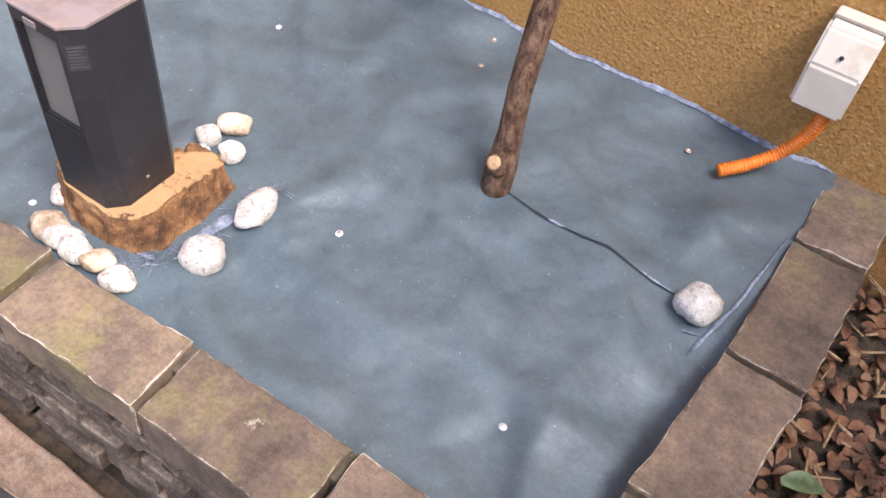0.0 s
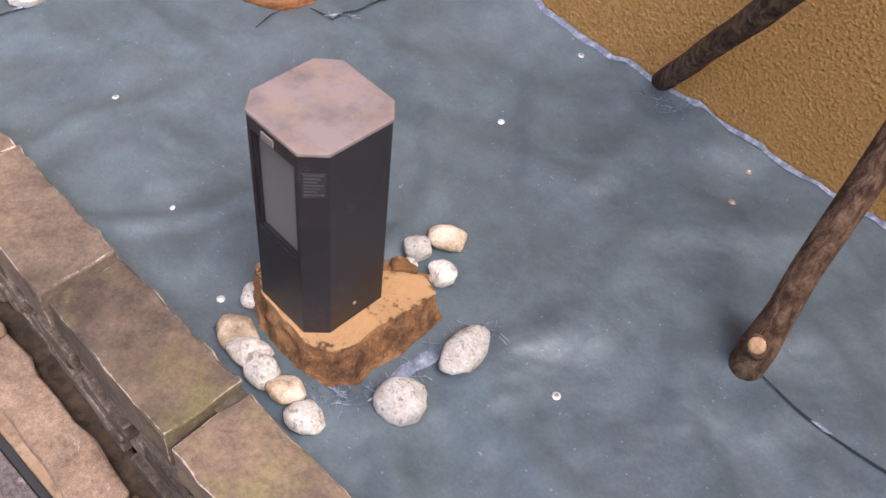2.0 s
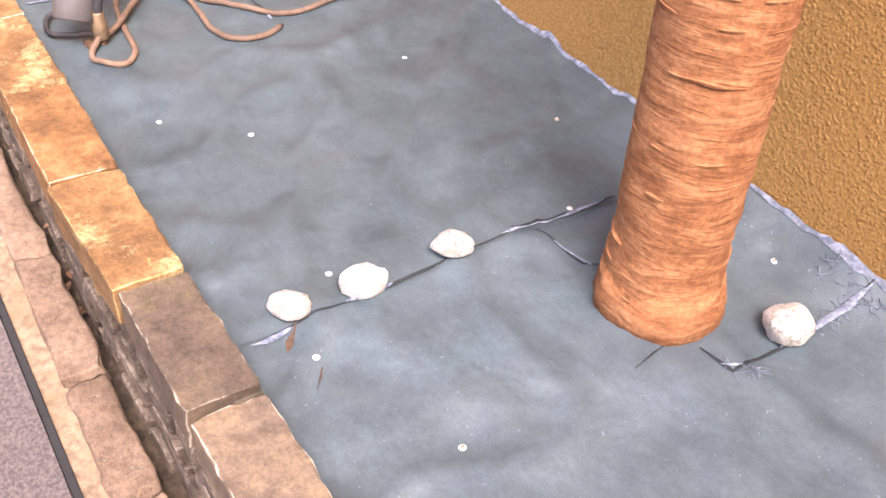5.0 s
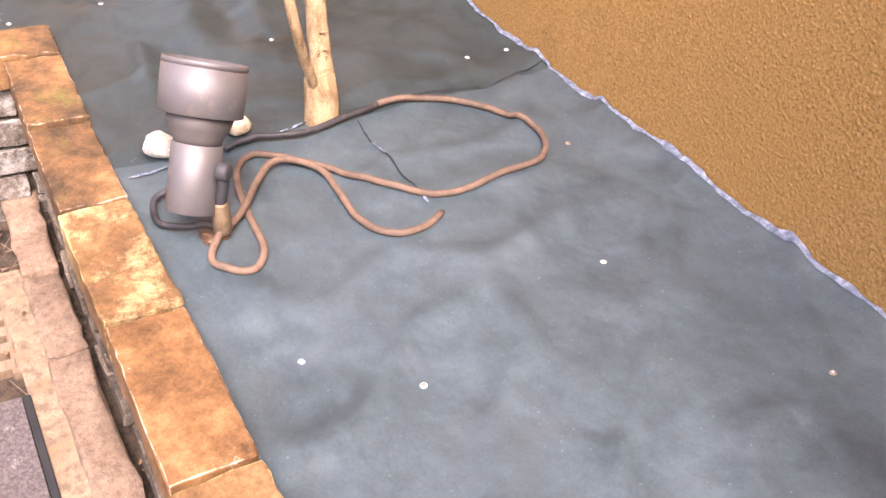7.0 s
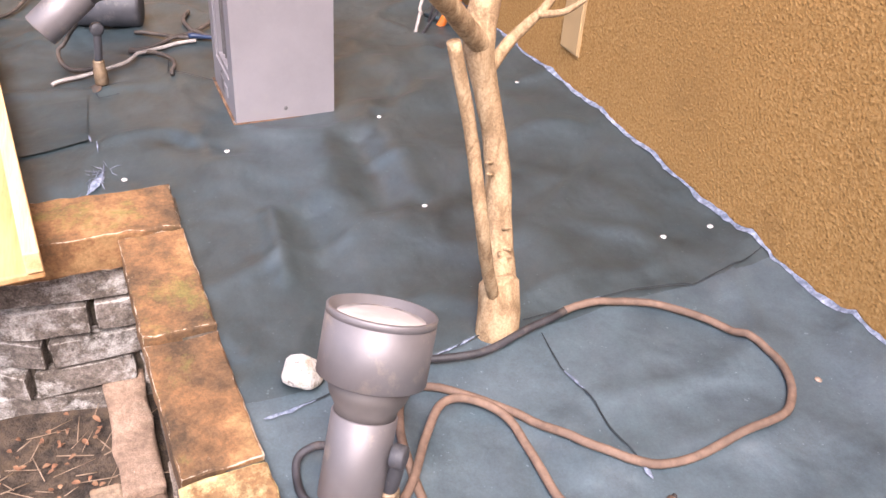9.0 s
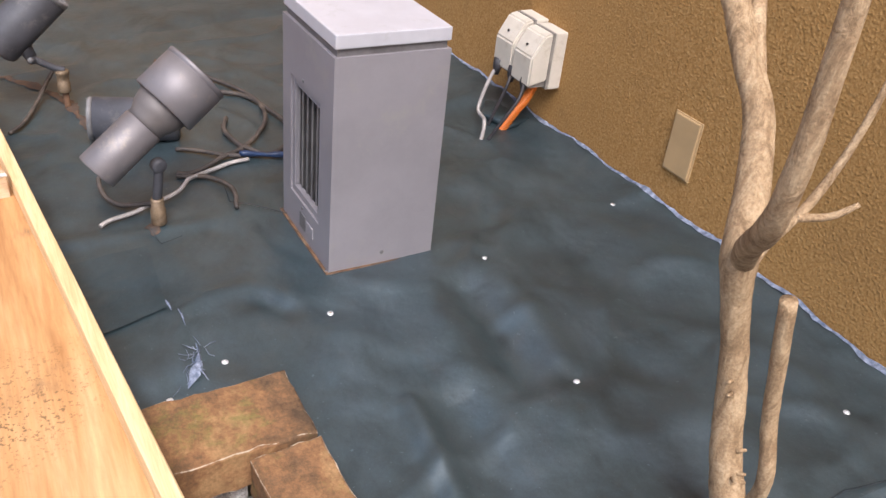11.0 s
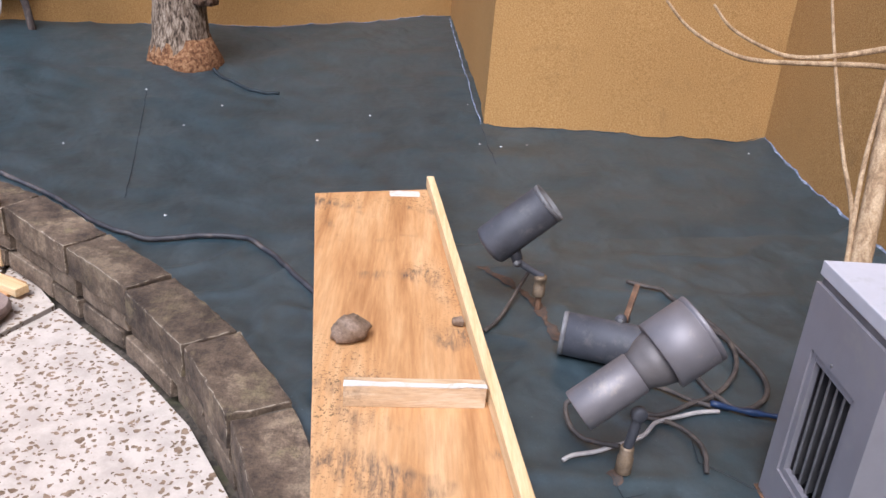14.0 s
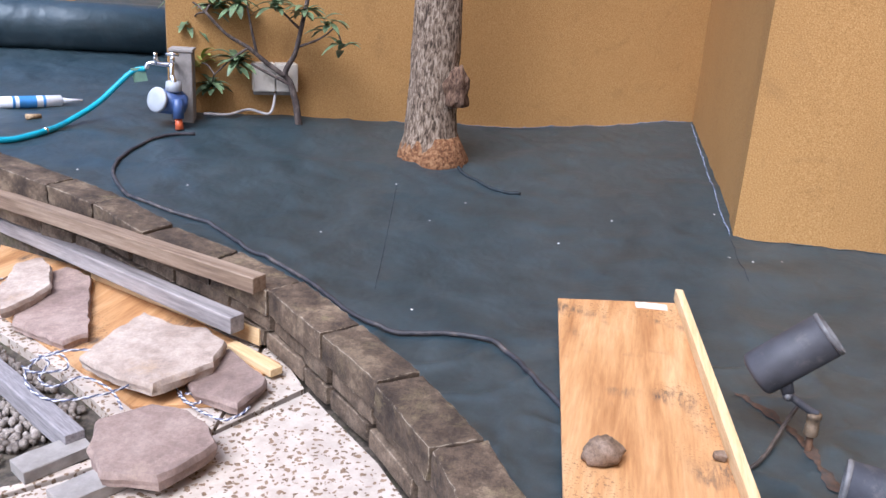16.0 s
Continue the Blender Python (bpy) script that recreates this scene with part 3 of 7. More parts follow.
def smooth_path(pts, n=6, closed=False):
    P = [Vector(p) for p in pts]
    out = []
    for i in range(len(P) - 1):
        a, b, c, d = P[max(0, i - 1)], P[i], P[i + 1], P[min(len(P) - 1, i + 2)]
        for k in range(n):
            t = k / n
            out.append(0.5 * ((2 * b) + (c - a) * t + (2 * a - 5 * b + 4 * c - d) * t * t + (3 * b - a - 3 * c + d) * t ** 3))
    out.append(P[-1])
    return out


def tube(pts, radius, seg=8, amp=0.0, freq=30, seed=0.0):
    """A round bar along pts; radius is a number or one for each point; capped."""
    bm = bmesh.new()
    P = [Vector(p) for p in pts]
    R = [radius] * len(P) if isinstance(radius, (int, float)) else radius
    up = None
    rings = []
    for i, p in enumerate(P):
        d = (P[min(i + 1, len(P) - 1)] - P[max(0, i - 1)]).normalized()
        if up is None:
            up = d.orthogonal().normalized()
        up = (up - d * up.dot(d)).normalized()
        side = d.cross(up)
        ring = []
        for k in range(seg):
            a = 2 * math.pi * k / seg
            q = up * math.cos(a) + side * math.sin(a)
            r = R[i]
            if amp:
                r *= 1 + amp * (nz3(p + q * r, freq, seed) + 0.5 * nz3(p + q * r, freq * 2.5, seed))
            ring.append(bm.verts.new(p + q * r))
        rings.append(ring)
    for a, b in zip(rings, rings[1:]):
        for k in range(seg):
            bm.faces.new((a[k], a[(k + 1) % seg], b[(k + 1) % seg], b[k]))
    bm.faces.new(rings[0][::-1])
    bm.faces.new(rings[-1])
    return bm


def lathe(profile, m, seg=32):
    bm = bmesh.new()
    rings = []
    for r, z in profile:
        rings.append([bm.verts.new((max(r, 1e-4) * math.cos(2 * math.pi * k / seg), max(r, 1e-4) * math.sin(2 * math.pi * k / seg), z)) for k in range(seg)])
    for a, b in zip(rings, rings[1:]):
        for k in range(seg):
            bm.faces.new((a[k], a[(k + 1) % seg], b[(k + 1) % seg], b[k]))
    bm.faces.new(rings[0][::-1])
    bm.faces.new(rings[-1])
    bm.transform(m)
    return bm


def axis_pose(base, tip):
    """A pose at base whose z axis points to tip."""
    d = Vector(tip) - Vector(base)
    return Matrix.Translation(base) @ d.to_track_quat("Z", "Y").to_matrix().to_4x4()


# ---- the planted bed's level ----
BED_X = [-9, -5.5, -3.2, -2.6, -2.0, -1.5, -1.2, -0.8, -0.4, 0.0, 0.2]
BED_Z = [0.006, 0.007, 0.008, -0.003, -0.023, -0.022, -0.0275, -0.0265, -0.009, 0.001, 0.004]
BED_S = [0.0, 0.007, 0.021, 0.054, 0.093, 0.09, 0.072, 0.086, 0.09, 0.09, 0.084]


def bed(x, y):
    return (float(np.interp(x, BED_X, BED_Z)) + float(np.interp(x, BED_X, BED_S)) * (min(1.2, max(0.2, y)) - 0.7)
            + 0.075 * max(0.0, -4.9 - x) + 0.10 * max(0.0, -0.8 - y))


NAILS = [(-0.402, 0.653), (-0.079, 0.543), (-0.764, 0.942), (-0.436, 1.042), (-0.095, 1.068), (-0.453, 1.107), (-1.215, 1.096), (-1.504, 0.536), (-1.376, 0.459), (-1.175, 0.552), (-0.938, 0.499), (-0.772, 0.46), (-0.772, 1.124), (-1.457, 0.916),
         (-1.99, 0.446), (-1.879, 0.568), (-1.969, 0.91), (-1.647, 1.028), (-2.261, 1.045), (-2.622, 1.04), (-2.615, 1.129), (-3.258, 1.084), (-3.186, 0.731), (-2.85, 0.7), (-3.15, 0.415), (-3.099, 0.225), (-3.052, 0.132),
         (-5.46, -0.866), (-5.474, -0.317), (-5.226, -0.948), (-4.493, -0.815), (-4.925, -1.243), (-5.042, -1.786), (-5.288, 0.257), (-5.332, 1.091), (-5.696, 0.061), (-4.977, -2.173), (-5.189, -0.483), (-5.489, -1.149), (-5.279, 0.087), (-5.26, 0.162)]
FOLDS = [((-3.186, 0.731), (-2.85, 0.7), 0.02, 0.032), ((-3.12, 0.655), (-2.87, 0.635), -0.016, 0.035), ((-3.186, 0.731), (-3.24, 0.722), 0.014, 0.022), ((-3.186, 0.735), (-3.31, 0.885), 0.016, 0.03), ((-3.24, 0.77), (-3.38, 0.93), -0.012, 0.03),
         ((-3.14, 0.905), (-2.96, 0.94), -0.018, 0.06), ((-3.19, 1.02), (-3.0, 1.08), 0.014, 0.05), ((-2.9, 0.44), (-2.74, 0.426), 0.02, 0.017), ((-2.87, 0.505), (-2.62, 0.475), -0.018, 0.04), ((-3.21, 0.33), (-3.13, 0.39), -0.012, 0.02), ((-3.144, 0.413), (-2.96, 0.38), 0.012, 0.045),
         ((-2.72, 0.85), (-2.56, 0.82), 0.016, 0.06), ((-2.85, 0.8), (-2.68, 0.9), -0.014, 0.05), ((-2.85, 0.7), (-2.75, 0.6), 0.012, 0.04), ((-3.46, 0.84), (-3.33, 0.87), 0.016, 0.03), ((-2.633, 1.04), (-2.8, 1.02), 0.012, 0.03), ((-2.95, 0.56), (-3.1, 0.58), 0.012, 0.05),
         ((-1.45, 0.5), (-1.2, 0.62), 0.008, 0.04), ((-0.938, 0.499), (-1.2, 0.58), 0.009, 0.05), ((-0.95, 0.56), (-1.12, 0.72), -0.008, 0.05),
         ((-0.45, 0.5), (-0.1, 0.45), -0.01, 0.06), ((-0.6, 0.44), (-0.35, 0.47), 0.008, 0.04), ((-0.079, 0.543), (0.02, 0.6), 0.01, 0.03), ((0.0, 0.62), (0.03, 0.75), -0.01, 0.04), ((-0.02, 0.9), (0.0, 1.02), 0.01, 0.03),
         ((-3.9, 0.75), (-4.5, 0.8), 0.014, 0.06), ((-4.0, 0.95), (-4.4, 0.92), -0.012, 0.06), ((-5.2, -1.9), (-5.7, -1.2), 0.014, 0.06), ((-5.9, -0.9), (-6.5, -0.5), 0.015, 0.07), ((-5.45, -1.3), (-5.55, -1.8), 0.014, 0.05)]


def relief(x, y):
    p = Vector((x, y, 0))
    k = 0.95 if x > -2.5 else (0.85 if x > -4.5 else 0.8)
    z = k * (0.008 * noise.noise(p * 3.1) + 0.0045 * noise.noise(p * 8.0 + Vector((5, 2, 0))) + 0.0018 * noise.noise(p * 21.0))
    r = 1 - abs(noise.noise(p * 4.3 + Vector((11, 4, 3))))
    z += k * 0.010 * (max(0.0, r - 0.8) / 0.2) ** 1.5
    r = 1 - abs(noise.noise(Vector((x * 5.5 + y * 3, y * 9.0 - x * 2, 7.7))))
    z += k * 0.005 * (max(0.0, r - 0.82) / 0.18) ** 1.5 * max(0.0, min(1.0, 0.5 + 2 * noise.noise(p * 2.2 + Vector((3, 9, 1)))))
    pin = min(((x - nx) ** 2 + (y - ny) ** 2 for nx, ny in NAILS))
    for (ax, ay), (bx, by), h, w in FOLDS:
        dx, dy = bx - ax, by - ay
        L2 = dx * dx + dy * dy
        t = max(0.0, min(1.0, ((x - ax) * dx + (y - ay) * dy) / L2))
        d2 = (x - ax - t * dx) ** 2 + (y - ay - t * dy) ** 2
        if d2 < 9 * w * w:
            z += h * math.exp(-d2 / (w * w)) * (1 - 0.6 * abs(t - 0.3)) * (1 - math.exp(-pin / 0.0016))
    for nx, ny in NAILS:
        d2 = (x - nx) ** 2 + (y - ny) ** 2
        if d2 < 0.03:
            z -= 0.005 * math.exp(-d2 / 0.0025)
            a = math.atan2(y - ny, x - nx)
            z += 0.002 * max(0.0, math.sin(3 * a + nx * 40)) ** 3 * math.exp(-d2 / 0.008) * min(1.0, d2 / 0.0006)
    # the sheet lies flat round the lamp post
    d = math.hypot(max(0.0, abs(x + 3.375) - 0.117), max(0.0, abs(y - 0.5565) - 0.102))
    return z if d > 0.08 else z * d / 0.08 - 0.006 * (1 - d / 0.08)


CURL_X = [-5.4, -4.9, -4.5, -3.8, -3.18, -2.75, -2.5, -2.3, -1.67, -1.2, -0.95, -0.7, -0.46, -0.2, 0.1]
CURL_Z = [0.02, 0.024, 0.016, 0.012, 0.02, 0.004, 0.012, 0.015, 0.018, 0.046, 0.04, 0.02, 0.0, -0.01, -0.015]


def top(x, y):
    """The sheet's height: the bed, its folds, and the edge that curls where it meets the house wall."""
    c = float(np.interp(x, CURL_X, CURL_Z))
    k = max(0.0, 1 - (1.165 - y) / (0.09 + c if c > 0 else 0.3)) if x > -5.45 else 0.0
    return bed(x, y) + relief(x, y) + c * min(1.0, k) ** 1.6


FRONT_X = [-2.895, -2.635, -2.39, -2.122, -1.835, -1.562, -1.322, -1.092, -0.84, -0.603, -0.384, -0.172, 0.035, 0.19]
FRONT_Y = [0.296, 0.303, 0.315, 0.332, 0.343, 0.358, 0.370, 0.380, 0.380, 0.384, 0.392, 0.396, 0.399, 0.402]
FRONT_Z = [0.012, 0.006, -0.006, -0.016, -0.016, -0.008, 0.004, 0.016, 0.028, 0.036, 0.042, 0.046, 0.05, 0.05]
CURVE = [(-3.03, 0.30), (-3.02, 0.02), (-3.10, -0.13), (-3.36, -0.253), (-3.608, -0.35), (-3.85, -0.492), (-4.07, -0.68), (-4.262, -0.886), (-4.462, -1.122), (-4.565, -1.36), (-4.64, -1.61), (-4.765, -1.86), (-4.83, -2.08), (-4.91, -2.42), (-5.02, -2.8), (-5.2, -3.3), (-5.5, -3.9)]
CURVE_Z = [0.014, 0.02, 0.03, 0.042, 0.046, 0.046, 0.05, 0.054, 0.066, 0.09, 0.113, 0.14, 0.162, 0.195, 0.23, 0.28, 0.33]


def front_edge(x):
    if x > -3.0:
        return float(np.interp(x, FRONT_X, FRONT_Y)) - 0.03
    xs = [p[0] for p in CURVE[3:]][::-1]
    ys = [p[1] for p in CURVE[3:]][::-1]
    if x > CURVE[3][0]:
        return -0.27 + (x - CURVE[3][0]) * 0.5
    return float(np.interp(x, xs, ys)) - 0.03


WALL_Y = 1.162
WALL = lambda x: 1.15 - 0.006 * x


def sheet(name, xa, xb, step, mat, lift, label, wob=0.006):
    """One length of weed sheet between two cut edges xa(y) > xb(y)."""
    bm = bmesh.new()
    n = int((xa(0.7) - xb(0.7)) / step)
    cols = []
    for i in range(n + 1):
        u = i / n
        y0 = 0.3
        for _ in range(30):
            y0 = 0.5 * y0 + 0.5 * front_edge(xa(y0) + (xb(y0) - xa(y0)) * u)
        m = max(6, int((WALL_Y + 0.04 - y0) / step))
        col = []
        for j in range(m + 1):
            y = y0 + (WALL_Y + 0.04 - y0) * j / m
            x = xa(y) + (xb(y) - xa(y)) * u
            edge = min(u, 1 - u) * n
            z = top(x, y) + lift * (1.0 if edge > 1.5 else 0.5 + 0.3 * edge)
            col.append(bm.verts.new((x, y, z)))
        cols.append(col)
    for a, c in zip(cols, cols[1:]):
        i = j = 0
        while i < len(a) - 1 or j < len(c) - 1:
            if j == len(c) - 1 or (i < len(a) - 1 and a[i + 1].co.y <= c[j + 1].co.y):
                bm.faces.new((a[i], a[i + 1], c[j]))
                i += 1
            else:
                bm.faces.new((a[i], c[j + 1], c[j]))
                j += 1
    ob = single(name, bm, mat, label, "ground sheet", "weed sheets over the bed", "structure")
    return ob


wob = lambda y, s, a=0.008: a * noise.noise(Vector((y * 7, s, 0)))
cut = lambda y: -4.44 - 0.17 * max(-0.8, min(1.2, y)) + wob(y, 6)


def lift_at(x, y):
    """How far the uppermost sheet lies over the bed's own level."""
    return 0.0 if x > -1.438 else 0.004 if x > -2.5 else 0.0075 if x > cut(y) else 0.011


sheet("ground_sheet_1", lambda y: 0.11, lambda y: -1.475 + wob(y, 1), 0.0155, SHEET_OLD, 0.0, "faded blue-green woven weed sheet nailed over the bed")
sheet("ground_sheet_2", lambda y: -1.438 + wob(y, 2), lambda y: -2.54 + wob(y, 3), 0.0155, SHEET_DIM, 0.004, "faded blue-green weed sheet with shallow creases")
sheet("ground_sheet_3", lambda y: -2.497 + wob(y, 4, 0.014), lambda y: cut(y) - 0.06, 0.0125, SHEET_MID, 0.007, "dark creased weed sheet with glossy folds")
sheet("ground_sheet_4", cut, lambda y: -8.5, 0.035, SHEET_NEW, 0.011, "newer dark blue-green weed sheet, flat and clean")

# ---- ground and lower floors ----
bm = bmesh.new()
vs = [bm.verts.new(p) for p in ((-400, -400, -0.45), (400, -400, -0.45), (400, 400, -0.45), (-400, 400, -0.45))]
bm.faces.new(vs)
single("ground", bm, PAVE_FAR, "plain grey paved ground round the bed", "ground", kind="structure")
single("lower_floor", box(-2.93, 0.4, -2.5, 0.32, -0.5, -0.345, 0), SOIL, "dirt-covered lower path beside the wall", "floor", kind="structure", smooth=False)


def grid_floor(name, x0, x1, y0, y1, z, step, amp, freq, mat, label, cat):
    bm = bmesh.new()
    nx, ny = int((x1 - x0) / step), int((y1 - y0) / step)
    g = [[bm.verts.new((x0 + (x1 - x0) * i / nx, y0 + (y1 - y0) * j / ny, z + amp * (nz3((x0 + (x1 - x0) * i / nx, y0 + (y1 - y0) * j / ny, 0), freq) + 0.5 * nz3((i * step, j * step, 3), freq * 2.7)))) for j in range(ny + 1)] for i in range(nx + 1)]
    for i in range(nx):
        for j in range(ny):
            bm.faces.new((g[i][j], g[i + 1][j], g[i + 1][j + 1], g[i][j + 1]))
    return single(name, bm, mat, label, cat, kind="structure")


grid_floor("soil_bed", 0.1, 2.2, -0.6, 1.17, -0.14, 0.02, 0.018, 9, SOIL, "dark damp soil under dead leaves", "soil")
TERRACE_Z = -0.135
terr = single("terrace_floor", box(-9, -2.96, -9, -0.1, -0.5, TERRACE_Z - 0.03, 0), MORTAR, "bedding under the terrace slabs", "floor", kind="structure", smooth=False)

# ---- rendered house walls ----


def wall(name, a, b, z0, z1, th, label, side):
    """An upright wall of thickness th from a to b; side +1 puts the thickness to its left."""
    a, b = Vector(a), Vector(b)
    d = (b - a).normalized()
    nrm = Vector((-d.y, d.x)) * side * th
    return single(name, prism([a, b, b + nrm, a + nrm] if side > 0 else [a + nrm, b + nrm, b, a], z0, z1), STUCCO, label, "wall", kind="structure", smooth=False)


W_OUT, W_IN, W_END = (-5.458, 0.11), (-7.17, 0.03), (-5.775, -2.27)
wall("wall_north", (2.2, WALL(2.2)), (-5.44, WALL(-5.44)), -0.4, 5.4, 0.2, "ochre wall with coarse sprayed stucco", -1)
wall("wall_step", (-5.44, WALL_Y + 0.2), W_OUT, -0.4, 5.4, 0.2, "ochre stucco wall, stepping forward", -1)
wall("wall_return", (W_OUT[0] - 0.2, W_OUT[1] + 0.0095), W_IN, -0.4, 5.4, 0.2, "ochre stucco return wall in shade", -1)
wall("wall_west", (W_IN[0] - 0.1, W_IN[1] + 0.165), W_END, -0.4, 5.4, 0.2, "low-lit ochre stucco wall behind the big tree", -1)
# added out of view: blocks sky and sun from +x over the bed end
wall("wall_east", (1.6, -1.4), (1.6, WALL_Y), -0.45, 2.5, 0.2, "unseen stucco wall added to shade the bed end", -1)
wall("wall_back", (-9.5, -1.0), (-8.3, -6.5), -0.4, 2.6, 0.2, "ochre stucco wall far behind the sheet roll", -1)


# ---- retaining walls: worn coping stones on rough bricks ----
def offset_line(pts, d):
    out = []
    for i, p in enumerate(pts):
        a, b = Vector(pts[max(0, i - 1)]), Vector(pts[min(len(pts) - 1, i + 1)])
        t = (b - a).normalized()
        out.append((p[0] + t.y * d, p[1] - t.x * d))
    return out


def lerp2(a, b, t):
    return (a[0] + (b[0] - a[0]) * t, a[1] + (b[1] - a[1]) * t)


def along(pts, s):
    """The point at length s on a polyline."""
    for a, b in zip(pts, pts[1:]):
        L = math.dist(a, b)
        if s <= L:
            return lerp2(a, b, s / L)
        s -= L
    return pts[-1]


def length(pts):
    return sum(math.dist(a, b) for a, b in zip(pts, pts[1:]))


def retaining_wall(name, inner, outer, tops, mats, floor_z, brick_mat, label, course=0.064, brick=0.2, cop=0.066, setback=0.012, holes=0.75, core_back=0.045, joint=0.005):
    core_o = offset_line(outer, -(setback + core_back))
    bm = bmesh.new()
    lo, hi = floor_z - 0.06, min(tops) - cop - 0.004
    n = len(inner)
    ring = [[bm.verts.new((*p, z)) for p, z in ((inner[i], lo), (core_o[i], lo), (core_o[i], tops[i] - 0.012), (inner[i], tops[i] - 0.012))] for i in range(n)]
    for a, b in zip(ring, ring[1:]):
        for k in range(4):
            bm.faces.new((a[k], a[(k + 1) % 4], b[(k + 1) % 4], b[k]))
    bm.faces.new(ring[0][::-1])
    bm.faces.new(ring[-1])
    core = single(name, bm, MORTAR, label, "retaining wall", kind="structure", smooth=False)
    rng = random.Random(len(name) * 7 + n)
    for i in range(n - 1):
        g = 0.0055
        L = math.dist(inner[i], inner[i + 1])
        a, b = lerp2(inner[i], inner[i + 1], g / L), lerp2(inner[i], inner[i + 1], 1 - g / L)
        c, d = lerp2(outer[i], outer[i + 1], 1 - g / L), lerp2(outer[i], outer[i + 1], g / L)
        dz = rng.uniform(-0.004, 0.004)
        h0, h1 = tops[i] + dz, tops[i + 1] + dz
        jit = rng.uniform(-0.005, 0.005)
        c, d = (c[0], c[1] + jit), (d[0], d[1] + jit)
        bm = rough_box([d, c, b, a], [h0 - cop, h1 - cop, h1 - cop, h0 - cop], [h0, h1, h1, h0], (16, 8, 5), 0.0034, 0.0024, rng.uniform(0, 50), 42)
        part("coping_stone", bm, mats[i % len(mats)], core, smooth=False)
    rows = int((min(tops) - cop - floor_z) / course) + 1
    path = offset_line(outer, -setback)
    back = offset_line(outer, -(setback + 0.06))
    T = length(path)
    k = T / length(back)
    hs = [0.0]
    for a, b in zip(path, path[1:]):
        hs.append(hs[-1] + math.dist(a, b))
    for r in range(rows):
        s = -rng.uniform(0, brick * 0.8)
        while s < T - 0.02:
            e = s + brick * rng.uniform(0.62, 1.15)
            s0, s1 = max(0.0, s) + joint, min(T, e) - joint
            s = e + (0.022 if rng.random() < holes else 0.002)
            if s1 - s0 < 0.03:
                continue
            zt = float(np.interp(s0, hs, tops)) - cop - r * course - 0.005
            zu = float(np.interp(s1, hs, tops)) - cop - r * course - 0.005
            out = rng.uniform(-0.006, 0.006)
            pa, pb = along(path, s0), along(path, s1)
            qa, qb = along(back, s0 / k), along(back, s1 / k)
            pa, pb = lerp2(pa, qa, out / 0.06 + 0.1), lerp2(pb, qb, out / 0.06 + 0.1)
            hgt = course - joint * 1.7
            bm = rough_box([pa, pb, qb, qa], [zt - hgt, zu - hgt, zu - hgt, zt - hgt], [zt, zu, zu, zt], (5, 3, 4), 0.004, 0.0026, rng.uniform(0, 60), 40)
            part("brick", bm, brick_mat, core, smooth=False)
    return core


inner = list(zip(FRONT_X, FRONT_Y))
outer = [(x + 0.004, y - (0.104 if x < -1.7 else 0.092)) for x, y in inner]
mats = [COPING_RUST] * 2 + [COPING_PALE, COPING_OCHRE, COPING_PALE] + [COPING_BROWN] * 8
retaining_wall("front_wall", inner, outer, FRONT_Z, mats, -0.345, BRICK_GREY, "low wall of rough grey bricks under worn coping", brick=0.125, course=0.047, holes=0.85)
sx = [(0.066, 0.36), (0.066, 0.523), (0.083, 0.75), (0.09, 0.981), (0.093, 1.158)]
retaining_wall("side_wall", sx, [(x + 0.097, y + 0.004) for x, y in sx], [0.046, 0.044, 0.042, 0.04, 0.038], [COPING_BROWN], -0.15, BRICK_DARK, "low side wall capped with worn brown coping")
cx = CURVE[:3][::-1]
retaining_wall("recess_wall", cx, [(x + 0.135, y) for x, y in cx], CURVE_Z[:3][::-1], [COPING_RUST], -0.345, BRICK_LIME, "short return wall of whitened grey bricks", brick=0.2, holes=0.0, core_back=0.034)
cv = CURVE[2:][::-1]
retaining_wall("curved_wall", cv, offset_line(cv, 0.115), CURVE_Z[2:][::-1], [COPING_MOSS], TERRACE_Z - 0.01, BRICK_DARK, "curved low wall of dark mossy stone blocks", course=0.062, cop=0.075, brick=0.2, holes=0.05, joint=0.0065)


# ---- nails and washers in the sheet ----
for i, (x, y) in enumerate(NAILS):
    z = top(x, y) + lift_at(x, y) + 0.001
    r = 0.0052 if x > -4 else 0.0045
    m = pose(x, y, z - 0.001, random.Random(i).uniform(-8, 8), random.Random(i + 50).uniform(-8, 8), 0)
    nail = thing("nail_washer", (x, y, z), "galvanised nail washer pinning the weed sheet", "nail", "nail washers in the sheet")
    part("washer", lathe([(r * 0.2, 0), (r, 0), (r, 0.0012), (r * 0.85, 0.0018), (r * 0.2, 0.0018)], m, 14), NAIL_RUST if i in (3, 4, 5, 17, 18) else NAIL, nail)
    part("nail_head", lathe([(r * 0.42, 0.0016), (r * 0.42, 0.0028), (r * 0.25, 0.0034)], m, 10), NAIL_RUST if i % 3 == 0 else NAIL, nail)


